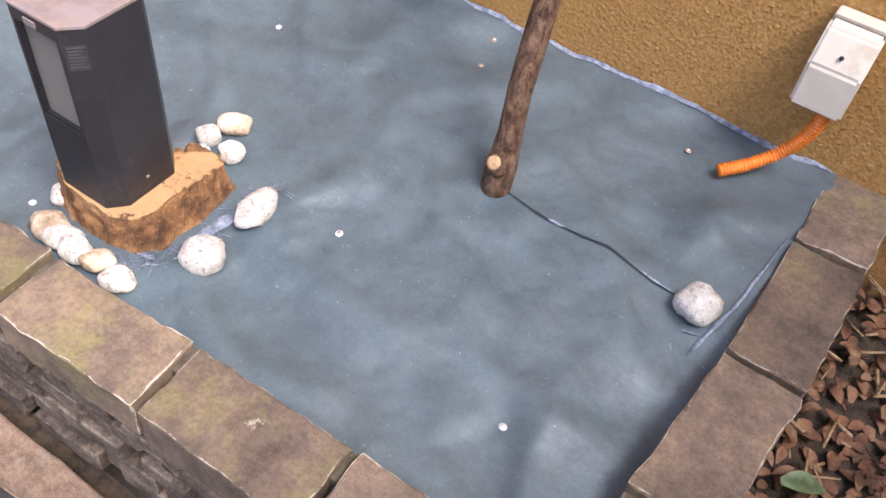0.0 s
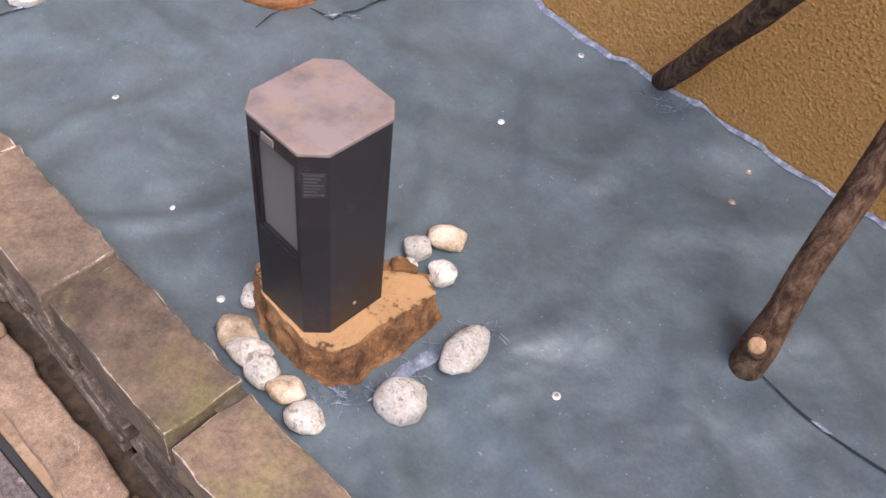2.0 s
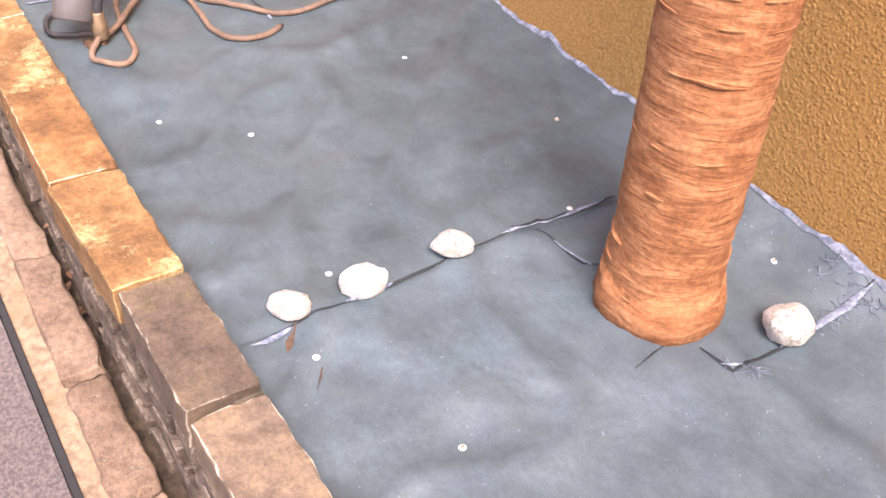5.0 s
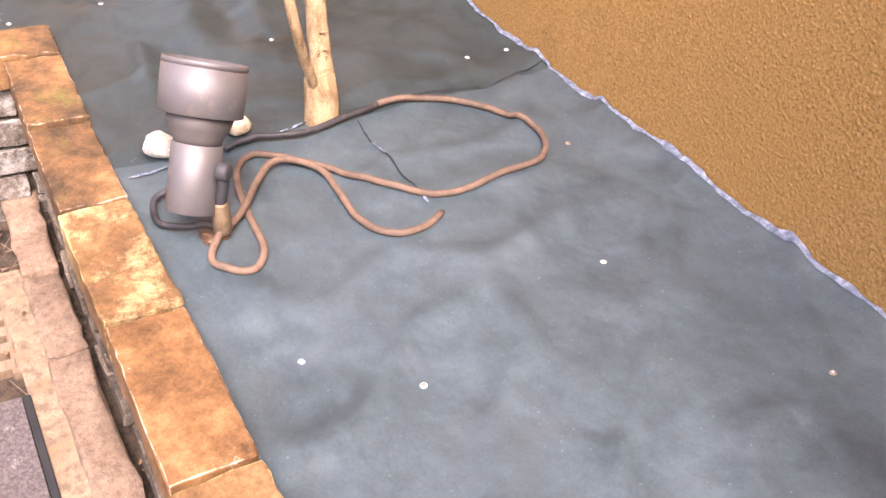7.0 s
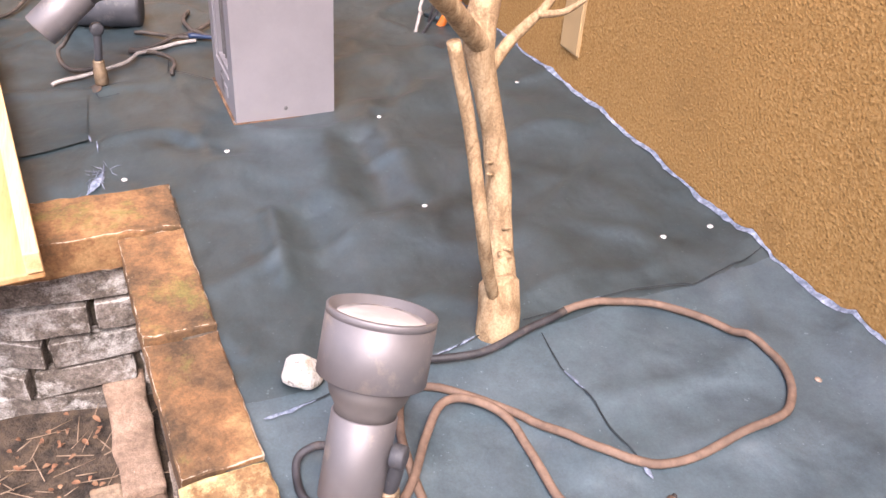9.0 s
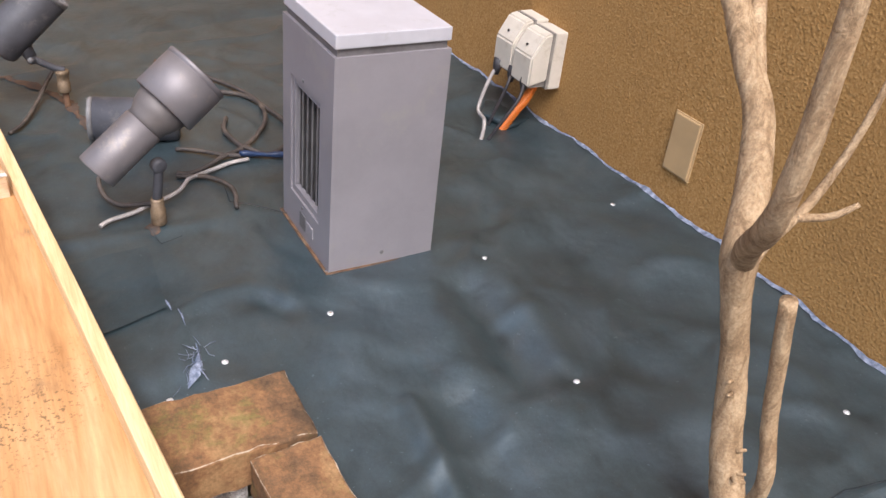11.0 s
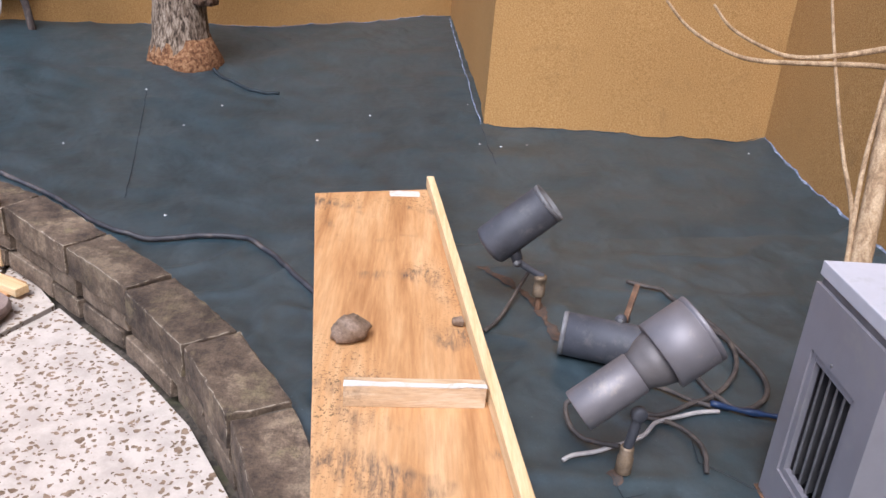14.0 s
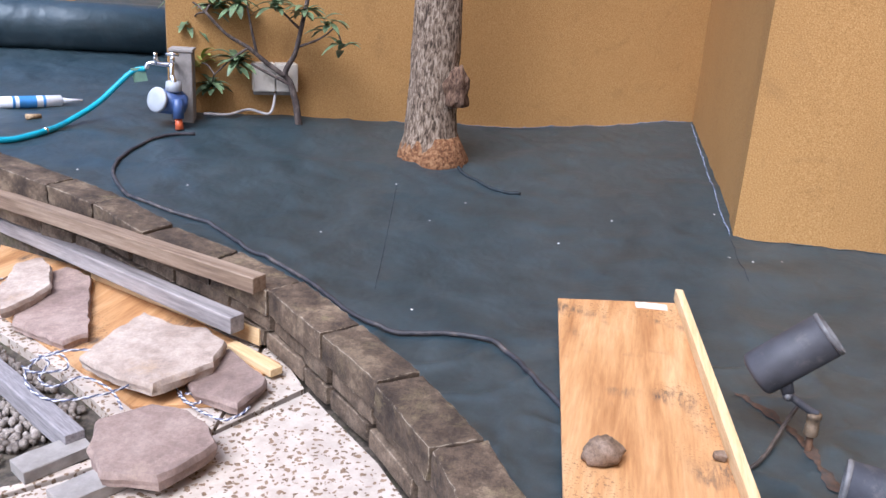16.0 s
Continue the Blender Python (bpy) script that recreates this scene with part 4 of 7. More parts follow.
# ---- sealant along the wall foot, seams and cuts ----
def ribbon(name, pts, width, mat, lift, label, cat, seed=1.0, ragged=0.6, step=0.012, climb=None):
    """A ragged smear of sealant or a slit lying on the sheet along pts."""
    P = [Vector((p[0], p[1], 0)) for p in pts]
    fine = []
    for a, b in zip(P, P[1:]):
        n = max(1, int((b - a).length / step))
        fine += [a.lerp(b, k / n) for k in range(n)]
    fine.append(P[-1])
    bm = bmesh.new()
    rows = []
    for i, p in enumerate(fine):
        t = (fine[min(i + 1, len(fine) - 1)] - fine[max(0, i - 1)]).normalized()
        nrm = Vector((-t.y, t.x, 0))
        w1 = width * (1 + ragged * (nz3(p, 18, seed) * 1.5 + nz3(p, 60, seed)))
        w2 = width * (1 + ragged * (nz3(p, 18, seed + 7) * 1.5 + nz3(p, 60, seed + 4)))
        tap = min(1.0, (i + 0.3) / 3, (len(fine) - 0.7 - i) / 3)
        row = []
        for k, o in ((0, -max(0.0006, w1 * tap)), (1, 0.0), (2, max(0.0006, w2 * tap))):
            q = p + nrm * o
            q.z = top(q.x, q.y) + lift_at(q.x, q.y) + lift + (0.0016 if k == 1 else 0.0)
            if climb and k == climb[0]:
                q.z += climb[1] * (0.6 + 0.5 * nz3(p, 25, seed + 2))
            row.append(bm.verts.new(q))
        rows.append(row)
    for a, b in zip(rows, rows[1:]):
        for k in range(2):
            bm.faces.new((a[k], a[k + 1], b[k + 1], b[k]))
    return single(name, bm, mat, label, cat, kind="structure")


wallfoot = [(0.09, WALL(0.1) - 0.006)] + [(x / 10, WALL(x / 10) - 0.006) for x in range(0, -54, -3)] + [(-5.43, WALL(-5.43) - 0.006)]
ribbon("sealant_trim_1", wallfoot, 0.0034, GLUE, 0.0015, "ragged whitish blue sealant along the wall foot", "sealant", 3.0, 1.4, climb=(0, 0.004))
ribbon("sealant_trim_2", [(-5.433, WALL_Y - 0.01), (-5.436, 0.8), (-5.44, 0.4), (-5.45, 0.12)], 0.002, SLIT, 0.002, "cut edge of sheet at the stepped wall, its shade painted dark", "sealant", 5.0, 0.9)
ribbon("sealant_trim_3", [(-5.45, 0.1), (-6.0, 0.07), (-7.1, 0.02)], 0.003, GLUE, 0.003, "whitish blue sealant at the return wall", "sealant", 8.0, 0.9, step=0.02)
ribbon("sealant_trim_4", [(-7.14, 0.0), (-6.7, -0.74), (-6.3, -1.39)], 0.004, GLUE, 0.003, "whitish sealant at the shaded wall", "sealant", 9.0, 0.9, step=0.02)
# SLIT ribbons lie on the sheet and paint the shade of its cuts
SEAMS = [([(-0.264, 0.839), (-0.215, 0.828), (-0.155, 0.828), (-0.077, 0.822), (-0.034, 0.816), (0.002, 0.815)], 0.0022, SLIT, "seam_1"),
         ([(-1.434, 0.40), (-1.436, 0.52), (-1.44, 0.67), (-1.446, 0.83)], 0.0025, SLIT, "seam_2"),
         ([(-1.45, 0.80), (-1.442, 0.99)], 0.006, SLIT, "seam_3"),
         ([(-1.145, 0.887), (-1.094, 0.893), (-1.096, 0.943), (-1.093, 1.024), (-1.102, 1.155)], 0.004, SLIT, "seam_4"),
         ([(-1.17, 0.85), (-1.158, 0.79)], 0.002, SLIT, "seam_5"),
         ([(-1.435, 0.835), (-1.348, 0.857), (-1.327, 0.888)], 0.002, SLIT, "seam_6"),
         ([(-2.466, 0.33), (-2.478, 0.409), (-2.487, 0.555), (-2.506, 0.648)], 0.0025, SLIT, "seam_7"),
         ([(-2.512, 0.72), (-2.51, 0.801), (-2.517, 0.91), (-2.497, 1.007), (-2.505, 1.105), (-2.52, 1.155)], 0.0022, SLIT, "seam_8"),
         ([(-2.48, 0.735), (-2.408, 0.727), (-2.358, 0.735), (-2.288, 0.731), (-2.202, 0.737)], 0.0016, SLIT, "seam_9"),
         ([(-3.60, 0.37), (-3.53, 0.36), (-3.49, 0.43), (-3.47, 0.46)], 0.002, SLIT, "seam_10"),
         ([(-3.5, 0.2), (-3.44, 0.21), (-3.455, 0.25)], 0.0016, SLIT, "seam_11"),
         ([(-5.476, -1.143), (-4.568, -0.945)], 0.0016, SLIT, "seam_12"),
         ([(-5.423, 0.10), (-5.059, 0.13)], 0.002, SLIT, "seam_13")]
for i, (pts, w, m, nm) in enumerate(SEAMS):
    ribbon(nm, pts, w * 0.6, m, 0.0025, "cut edge where sheet lengths meet, its shade painted dark", "seam", i * 3.3, 0.7)
SMEARS = [([(-0.19, 0.827), (-0.165, 0.829)], 0.006), ([(-0.05, 0.82), (-0.005, 0.816)], 0.004), ([(-1.432, 0.395), (-1.433, 0.45)], 0.008), ([(-1.437, 0.53), (-1.438, 0.60)], 0.005),
          ([(-1.445, 0.78), (-1.444, 0.97)], 0.004), ([(-1.40, 0.842), (-1.34, 0.865)], 0.003), ([(-1.096, 0.98), (-1.098, 1.15)], 0.005), ([(-1.11, 0.888), (-1.095, 0.91)], 0.006),
          ([(-2.466, 0.33), (-2.475, 0.40)], 0.006), ([(-2.49, 0.57), (-2.505, 0.64)], 0.005), ([(-2.51, 0.80), (-2.513, 0.85)], 0.004), ([(-2.22, 0.735), (-2.2, 0.737)], 0.008), ([(-2.4, 0.727), (-2.36, 0.735)], 0.004),
          ([(-3.06, 0.16), (-3.10, 0.19), (-3.15, 0.195)], 0.006), ([(-3.06, 0.19), (-3.11, 0.18)], 0.003), ([(-3.19, 0.19), (-3.24, 0.19)], 0.002), ([(-3.24, 0.18), (-3.27, 0.178)], 0.008), ([(0.05, 0.75), (0.072, 0.86), (0.082, 0.98)], 0.0025), ([(0.03, 0.775), (0.05, 0.78)], 0.006), ([(-3.262, 0.45), (-3.262, 0.655)], 0.003),
          ([(-0.535, 0.49), (-0.538, 0.56), (-0.532, 0.64)], 0.009), ([(-0.575, 0.468), (-0.55, 0.475)], 0.01)]
for i, (pts, w) in enumerate(SMEARS):
    ribbon("sealant_smear", pts, w * 0.7, GLUE, 0.0035, "ragged dried smear of whitish blue sealant", "sealant", 40 + i * 2.1, 1.1, 0.008)
bm = bmesh.new()
rng = random.Random(77)
TRAILS = [[(-0.565, 0.455), (-0.545, 0.5), (-0.538, 0.57), (-0.53, 0.64), (-0.5, 0.67)], [(-0.6, 0.447), (-0.555, 0.462)], [(-1.1, 1.03), (-1.1, 1.14)], [(-1.16, 1.13), (-0.95, 1.12)], [(-1.1, 0.89), (-1.08, 0.93)], [(-3.06, 0.16), (-3.15, 0.2)], [(-0.64, 1.12), (-0.58, 1.13)]]
for trail in TRAILS:
    for i in range(int(length(trail) * 260) + 8):
        x, y = along(trail, rng.uniform(0, length(trail)))
        x, y, a, L = x + rng.gauss(0, 0.006), y + rng.gauss(0, 0.006), rng.uniform(0, 6.28), rng.uniform(0.008, 0.026)
        q = [(x + math.cos(a) * L * t + rng.gauss(0, 0.0015), y + math.sin(a) * L * t + rng.gauss(0, 0.0015)) for t in (0, 0.5, 1)]
        add(bm, tube([Vector((u, v, top(u, v) + lift_at(u, v) + rng.uniform(0.0012, 0.004))) for u, v in q], 0.0005, 5))
single("sealant_threads", bm, GLUE, "fine dried threads of whitish blue sealant on the sheet", "sealant", kind="stuff")
RUSTS = [([(-3.47, 0.2), (-3.53, 0.23)], 0.014), ([(-4.3, 0.02), (-4.17, 0.13), (-4.0, 0.17), (-3.93, 0.20)], 0.014), ([(-1.40, 0.43), (-1.44, 0.46)], 0.008), ([(-1.33, 0.44), (-1.36, 0.46)], 0.004), ([(-2.27, 0.44), (-2.29, 0.40), (-2.25, 0.40)], 0.012)]
for i, (pts, w) in enumerate(RUSTS):
    ribbon("rust_stain", pts, w * 0.8, RUST_STAIN, 0.002, "orange-brown rust stain soaked into the sheet", "stain", 90 + i * 3.7, 1.0, 0.008)
# a square patch glued over the creased sheet
bm = bmesh.new()
quadp = [(-3.43, 0.05), (-3.44, 0.187), (-3.25, 0.175), (-3.21, 0.05)]
g = [[None] * 11 for _ in range(11)]
for i in range(11):
    for j in range(11):
        a, b = lerp2(quadp[0], quadp[3], i / 10), lerp2(quadp[1], quadp[2], i / 10)
        x, y = lerp2(a, b, j / 10)
        g[i][j] = bm.verts.new((x, y, top(x, y) + 0.0115))
for i in range(10):
    for j in range(10):
        bm.faces.new((g[i][j], g[i + 1][j], g[i + 1][j + 1], g[i][j + 1]))
single("sheet_patch", bm, SHEET_NEW, "darker square patch glued on the weed sheet", "patch", kind="structure")


# ---- bollard lamp on a rough stone ----
def octagon_lamp():
    B = [(-0.698, 0.474), (-0.7175, 0.4935), (-0.722, 0.5685), (-0.703, 0.590), (-0.628, 0.5895), (-0.6085, 0.5715), (-0.6065, 0.4965), (-0.625, 0.475)]
    zb, zt = 0.024, 0.286
    lamp = thing("bollard_lamp", (-0.664, 0.532, zb), "dark bronze chamfered bollard lamp with a frosted window", "bollard lamp")
    wz0, wz1 = 0.138, 0.266
    wx0, wx1 = -0.694, -0.629
    # body as eight faces with the window cut through the face towards -y
    bm = bmesh.new()
    lo = [bm.verts.new((*p, zb)) for p in B]
    hi = [bm.verts.new((*p, zt - 0.004)) for p in B]
    for i in range(8):
        j = (i + 1) % 8
        if i == 7:
            y0 = 0.4745
            wl, wr = [bm.verts.new((wx0, y0, z)) for z in (wz0, wz1)], [bm.verts.new((wx1, y0, z)) for z in (wz0, wz1)]
            dl, dr = [bm.verts.new((wx0, y0 + 0.008, z)) for z in (wz0, wz1)], [bm.verts.new((wx1, y0 + 0.008, z)) for z in (wz0, wz1)]
            bm.faces.new((lo[7], lo[0], wl[0], wr[0]))
            bm.faces.new((hi[0], hi[7], wr[1], wl[1]))
            bm.faces.new((lo[0], hi[0], wl[1], wl[0]))
            bm.faces.new((lo[7], wr[0], wr[1], hi[7]))
            for a, b, c, d in ((wl[0], wr[0], dr[0], dl[0]), (wl[1], dl[1], dr[1], wr[1]), (wl[0], dl[0], dl[1], wl[1]), (wr[0], wr[1], dr[1], dr[0])):
                bm.faces.new((a, b, c, d))
        else:
            bm.faces.new((lo[i], lo[j], hi[j], hi[i]))
    bm.faces.new(lo)
    bm.faces.new(hi[::-1])
    part("body", bm, BRONZE, lamp, smooth=False)
    lid = prism([(p[0] + (p[0] + 0.664) * 0.012, p[1] + (p[1] - 0.532) * 0.012) for p in B], zt - 0.0045, zt, 0.0012)
    part("lid", lid, BRONZE_TOP, lamp, "dusty bronze top plate", smooth=False)
    win = part("window", box(wx0 - 0.002, wx1 + 0.002, 0.4815, 0.4865, wz0 - 0.002, wz1 + 0.002, 0.0008), FROST, lamp, "frosted grey lamp window", smooth=False)
    bm = bmesh.new()
    for x0, x1, z0, z1 in ((wx0, wx0 + 0.003, wz0, wz1), (wx1 - 0.003, wx1, wz0, wz1), (wx0 + 0.003, wx1 - 0.003, wz0, wz0 + 0.004), (wx0 + 0.003, wx1 - 0.003, wz1 - 0.003, wz1)):
        add(bm, box(x0, x1, 0.4765, 0.481, z0, z1, 0.0005))
    part("window_frame", bm, BRONZE, win, smooth=False)
    part("rating_plate", box(-0.675, -0.657, 0.4725, 0.4742, 0.269, 0.277, 0.0004), BRONZE_TOP, lamp, "small pale plate without readable print", smooth=False)
    d = Vector((B[6][0] - B[7][0], B[6][1] - B[7][1], 0)).normalized()
    q = Matrix((d.to_4d(), Vector((d.y, -d.x, 0, 0)), Vector((0, 0, 1, 0)), (0, 0, 0, 1))).transposed()
    q.translation = Vector(((B[6][0] + B[7][0]) / 2, (B[6][1] + B[7][1]) / 2, 0.248))
    q[3][3] = 1.0
    bm = box(-0.011, 0.011, -0.0005, 0.0008, -0.017, 0.014, 0.0003)
    bm.transform(q)
    sticker = part("warning_sticker", bm, BLACK, lamp, "worn black sticker with unreadable bars", smooth=False)
    bm = bmesh.new()
    for k in range(7):
        add(bm, box(-0.009, 0.009 - 0.003 * (k % 3), 0.0008, 0.0012, 0.011 - k * 0.004, 0.0128 - k * 0.004, 0))
    bm.transform(q)
    part("print_bar", bm, LAMP_DARK, sticker, smooth=False)
    part("screw", lathe([(0.0024, 0), (0.0024, 0.001), (0.001, 0.0014)], Matrix.Translation((-0.6068, 0.53, 0.05)) @ pose(0, 0, 0, 0, 90, 0), 10), NAIL_RUST, lamp)


octagon_lamp()


def pedestal():
    """A hewn block: flat top coloured paler as its lit face, steep broken faces."""
    foot = [(-0.742, 0.48), (-0.70, 0.462), (-0.655, 0.458), (-0.605, 0.455), (-0.568, 0.462), (-0.553, 0.49), (-0.556, 0.55), (-0.553, 0.60), (-0.556, 0.638), (-0.6, 0.645), (-0.64, 0.61), (-0.742, 0.612)]
    rim = [(-0.738, 0.49), (-0.70, 0.472), (-0.655, 0.469), (-0.607, 0.468), (-0.586, 0.482), (-0.577, 0.505), (-0.578, 0.55), (-0.573, 0.60), (-0.573, 0.625), (-0.6, 0.632), (-0.64, 0.602), (-0.738, 0.602)]
    z0, z1 = bed(-0.64, 0.55) - 0.014, 0.0245

    def dense(poly):
        out = []
        for p, q in zip(poly, poly[1:] + poly[:1]):
            out += [lerp2(p, q, k / 8) for k in range(8)]
        return out

    bm = bmesh.new()
    wear_lit = bm.verts.layers.float.new("wear_lit")
    a, b = dense(foot), dense(rim)
    n = len(a)
    rings = []
    for w in (0.0, 0.22, 0.42, 0.6, 0.78, 0.92, 1.0):
        ring = []
        for k in range(n):
            x, y = lerp2(a[k], b[k], w)
            z = z0 + (z1 - z0) * w
            p = Vector((x, y, z))
            chip = abs(nz3(p, 22, 3.0)) * 0.011 + nz3(p, 60, 5.0) * 0.004
            cut = 1.0 if 0.0 < w < 1.0 else 0.35
            d = Vector((x + 0.645, y - 0.545, 0)).normalized()
            p -= d * chip * cut
            p.z += (nz3(p, 45, 8.0) * 0.004 * cut) - (0.004 * max(0.0, nz3(p, 30, 11.0)) if w == 1.0 else 0.0)
            ring.append(bm.verts.new(p))
            ring[-1][wear_lit] = 1.0 if w == 1.0 else 0.0
        rings.append(ring)
    for w in (0.85, 0.6, 0.3):
        ring = []
        for k in range(n):
            x, y = lerp2((-0.645, 0.545), b[k], w)
            ring.append(bm.verts.new((x, y, z1 + 0.0016 * nz3((x, y, 0), 40, 2.0) - 0.0006)))
            # the light on the top is put into the colour as a paler tone
            ring[-1][wear_lit] = 1.25
        rings.append(ring)
    for u, v in zip(rings, rings[1:]):
        for k in range(n):
            bm.faces.new((u[k], u[(k + 1) % n], v[(k + 1) % n], v[k]))
    bm.faces.new(rings[0][::-1])
    bm.faces.new(rings[-1])
    single("pedestal_stone", bm, PEDESTAL, "rough rust-brown sandstone block under the bollard lamp", "stone", smooth=False, loc=(-0.64, 0.55, -0.03))


pedestal()
for i, (x, y, r) in enumerate(((-0.625, 0.622, 0.016), (-0.645, 0.64, 0.018), (-0.617, 0.645, 0.013), (-0.66, 0.622, 0.015), (-0.637, 0.612, 0.013))):
    single("rubble_stone", boulder((x, y, top(x, y) - 0.002), (r * 2, r * 1.6, r * 1.9), 40 * i, 60 + i, 0.4), PEDESTAL, "small rust-brown rubble stone behind the bollard lamp", "stone", "rubble behind the lamp", loc=(x, y, top(x, y)))

STONES = [(-0.742, 0.489, .034, .036, .030, 20, 0), (-0.707, 0.441, .058, .046, .036, 20, 1), (-0.674, 0.434, .056, .036, .03, 30, 0), (-0.639, 0.428, .05, .038, .032, -15, 0), (-0.602, 0.431, .044, .034, .027, 30, 1),
          (-0.562, 0.426, .046, .038, .033, 15, 0), (-0.509, 0.516, .062, .054, .042, 25, 0), (-0.509, 0.612, .076, .044, .036, 102, 0), (-0.608, 0.671, .036, .038, .034, 0, 0), (-0.658, 0.677, .038, .036, .034, 30, 0), (-0.645, 0.716, .054, .038, .034, 20, 1),
          (0.031, 0.806, .056, .054, .05, 40, 0), (-1.456, 0.458, .062, .042, .036, 60, 0), (-1.452, 0.562, .07, .052, .045, 75, 0), (-1.449, 0.702, .062, .044, .036, 60, 0), (-1.111, 1.005, .064, .066, .055, 20, 0),
          (-2.512, 0.392, .056, .056, .048, 0, 0), (-2.53, 0.527, .058, .05, .042, 40, 1), (-0.735, 0.444, .01, .009, .008, 0, 0), (-0.648, 0.655, .022, .02, .02, 20, 0)]
for i, (x, y, a, b, c, rz, tan) in enumerate(STONES):
    z = min(top(x, y), top(x + a * 0.3, y), top(x - a * 0.3, y)) + lift_at(x, y) - 0.001
    single("pumice_stone", boulder((x, y, z), (a, b, c), rz, i * 3.7 + 1, 0.2), PUMICE_TAN if tan else PUMICE, "tan rounded pumice stone resting on the sheet" if tan else "white rounded pumice stone with brown specks", "stone", "loose white stones", loc=(x, y, z))


# ---- stakes and trees ----
def pole_points(a, b, n, wob, seed):
    a, b = Vector(a), Vector(b)
    return [a.lerp(b, i / n) + Vector((nz3((i * 0.7, seed, 0), 0.6), nz3((seed, i * 0.7, 4), 0.6), 0)) * wob for i in range(n + 1)]


st = thing("tree_stake", (-0.277, 0.805, 0.0), "brown round wooden stake leaning to the wall", "stake", "tree stakes")
pts = pole_points((-0.28, 0.832, -0.02), (-0.312, 1.155, 1.45), 26, 0.003, 2.0)
part("pole", tube(pts, [0.021 if i < 2 else 0.0172 - 0.00012 * i for i in range(27)], 18, 0.1, 45, 3), BARK_STAKE, st)
part("branch_stub", tube([(-0.28, 0.845, 0.03), (-0.279, 0.828, 0.054), (-0.277, 0.814, 0.071)], [0.016, 0.014, 0.0115], 14, 0.12, 60), BARK_STAKE, st)
part("cut_face", lathe([(0.0095, 0), (0.0095, 0.0012), (0.005, 0.0016)], axis_pose((-0.277, 0.8145, 0.0705), (-0.275, 0.797, 0.0925)), 12), CUT_WOOD, st, "pale sawn end of a branch")
st = thing("tree_stake", (-0.629, 1.14, 0.05), "weathered brown stake rising from the wall foot", "stake", "tree stakes")
d = Vector((0.467, -0.383, 0.797))
pts = pole_points(Vector((-0.629, 1.148, 0.06)) - d * 0.03, Vector((-0.629, 1.148, 0.06)) + d * 0.95, 20, 0.005, 7.0)
part("pole", tube(pts, [0.0165 + (0.0016 if i in (6, 7) else 0) for i in range(21)], 16, 0.06, 40, 5), BARK_STAKE, st)
part("twig_stub", tube([Vector((-0.629, 1.148, 0.06)) + d * 0.33, Vector((-0.629, 1.148, 0.06)) + d * 0.39 + Vector((0.05, 0.012, 0.005))], [0.006, 0.003], 8, 0.1), BARK_STAKE, st)

palm = thing("tree", (-1.245, 0.9, 0.0), "thick straight tree trunk with ringed orange-brown bark", "tree")
pts = [(-1.243 - 0.10 * t * 2.3, 0.903 + 0.01 * t, -0.03 + 2.4 * t) for t in [i / 90 for i in range(91)]]
rad = [(0.086 - 0.010 * min(1, i / 4)) * (1 + 0.012 * math.sin(i * 2.1) + 0.01 * math.sin(i * 0.9)) - 0.006 * i / 90 for i in range(91)]
part("trunk", tube(pts, rad, 48, 0.05, 24, 2), BARK_PALM, palm)
rng = random.Random(31)
bm = bmesh.new()
for k in range(34):
    f = 1.2 + k * 1.15
    c, r = Vector(pts[int(f)]).lerp(Vector(pts[int(f) + 1]), f % 1), rad[int(f)]
    a = rng.uniform(0, 6.28)
    for q in range(rng.randint(3, 5)):
        span = rng.uniform(0.25, 1.3)
        n = max(4, int(span / 0.07))
        rows = []
        for m in range(n + 1):
            ang = a + span * m / n
            e = Vector((math.cos(ang), math.sin(ang), 0))
            t = max(0.0, math.sin(math.pi * m / n)) ** 0.5 * (0.7 + 0.6 * nz3((ang * 3, k, q), 1.3, 4.0))
            dz = 0.004 * nz3((ang * 2, k * 3.0, 0), 1.1, 6.0)
            rows.append([bm.verts.new(c + e * (r + o * t) + Vector((0, 0, z * t + dz))) for o, z in ((-0.008, -0.0035), (0.0016, -0.0022), (0.0022, 0.0012), (-0.008, 0.003))])
        for u, v in zip(rows, rows[1:]):
            for m in range(3):
                bm.faces.new((u[m], v[m], v[m + 1], u[m + 1]))
        a += span + rng.uniform(0.15, 0.9)
part("torn_bark", bm, BARK_PALM, palm, "torn ring scars standing proud of the bark", smooth=False, kind="stuff")
part("root_collar", tube([Vector(pts[0]), Vector(pts[1]) + Vector((0, 0, 0.012)), Vector(pts[3])], [0.088, 0.086, 0.078], 40, 0.09, 34, 5), BARK_PALM, palm, "darker swollen foot of the trunk")

tr = thing("young_tree", (-2.515, 0.685, 0.0), "bare young tree with smooth tan bark and two stems", "tree", "bare young trees")
a = [(-2.514, 0.686, -0.02), (-2.518, 0.687, 0.02), (-2.528, 0.689, 0.05), (-2.565, 0.695, 0.121), (-2.588, 0.696, 0.199), (-2.602, 0.685, 0.28), (-2.61, 0.668, 0.352), (-2.614, 0.66, 0.40), (-2.647, 0.684, 0.473), (-2.678, 0.70, 0.528), (-2.728, 0.70, 0.595), (-2.773, 0.703, 0.658), (-2.82, 0.714, 0.731), (-2.86, 0.72, 1.1)]
part("trunk", tube(smooth_path(a, 5), [float(np.interp(i, (0, 10, 15, 25, 30, 35, 45, 65), (0.026, 0.0225, 0.0195, 0.0165, 0.0175, 0.021, 0.0165, 0.0125))) for i in range(66)], 18, 0.1, 30, 1), BARK_TAN, tr)
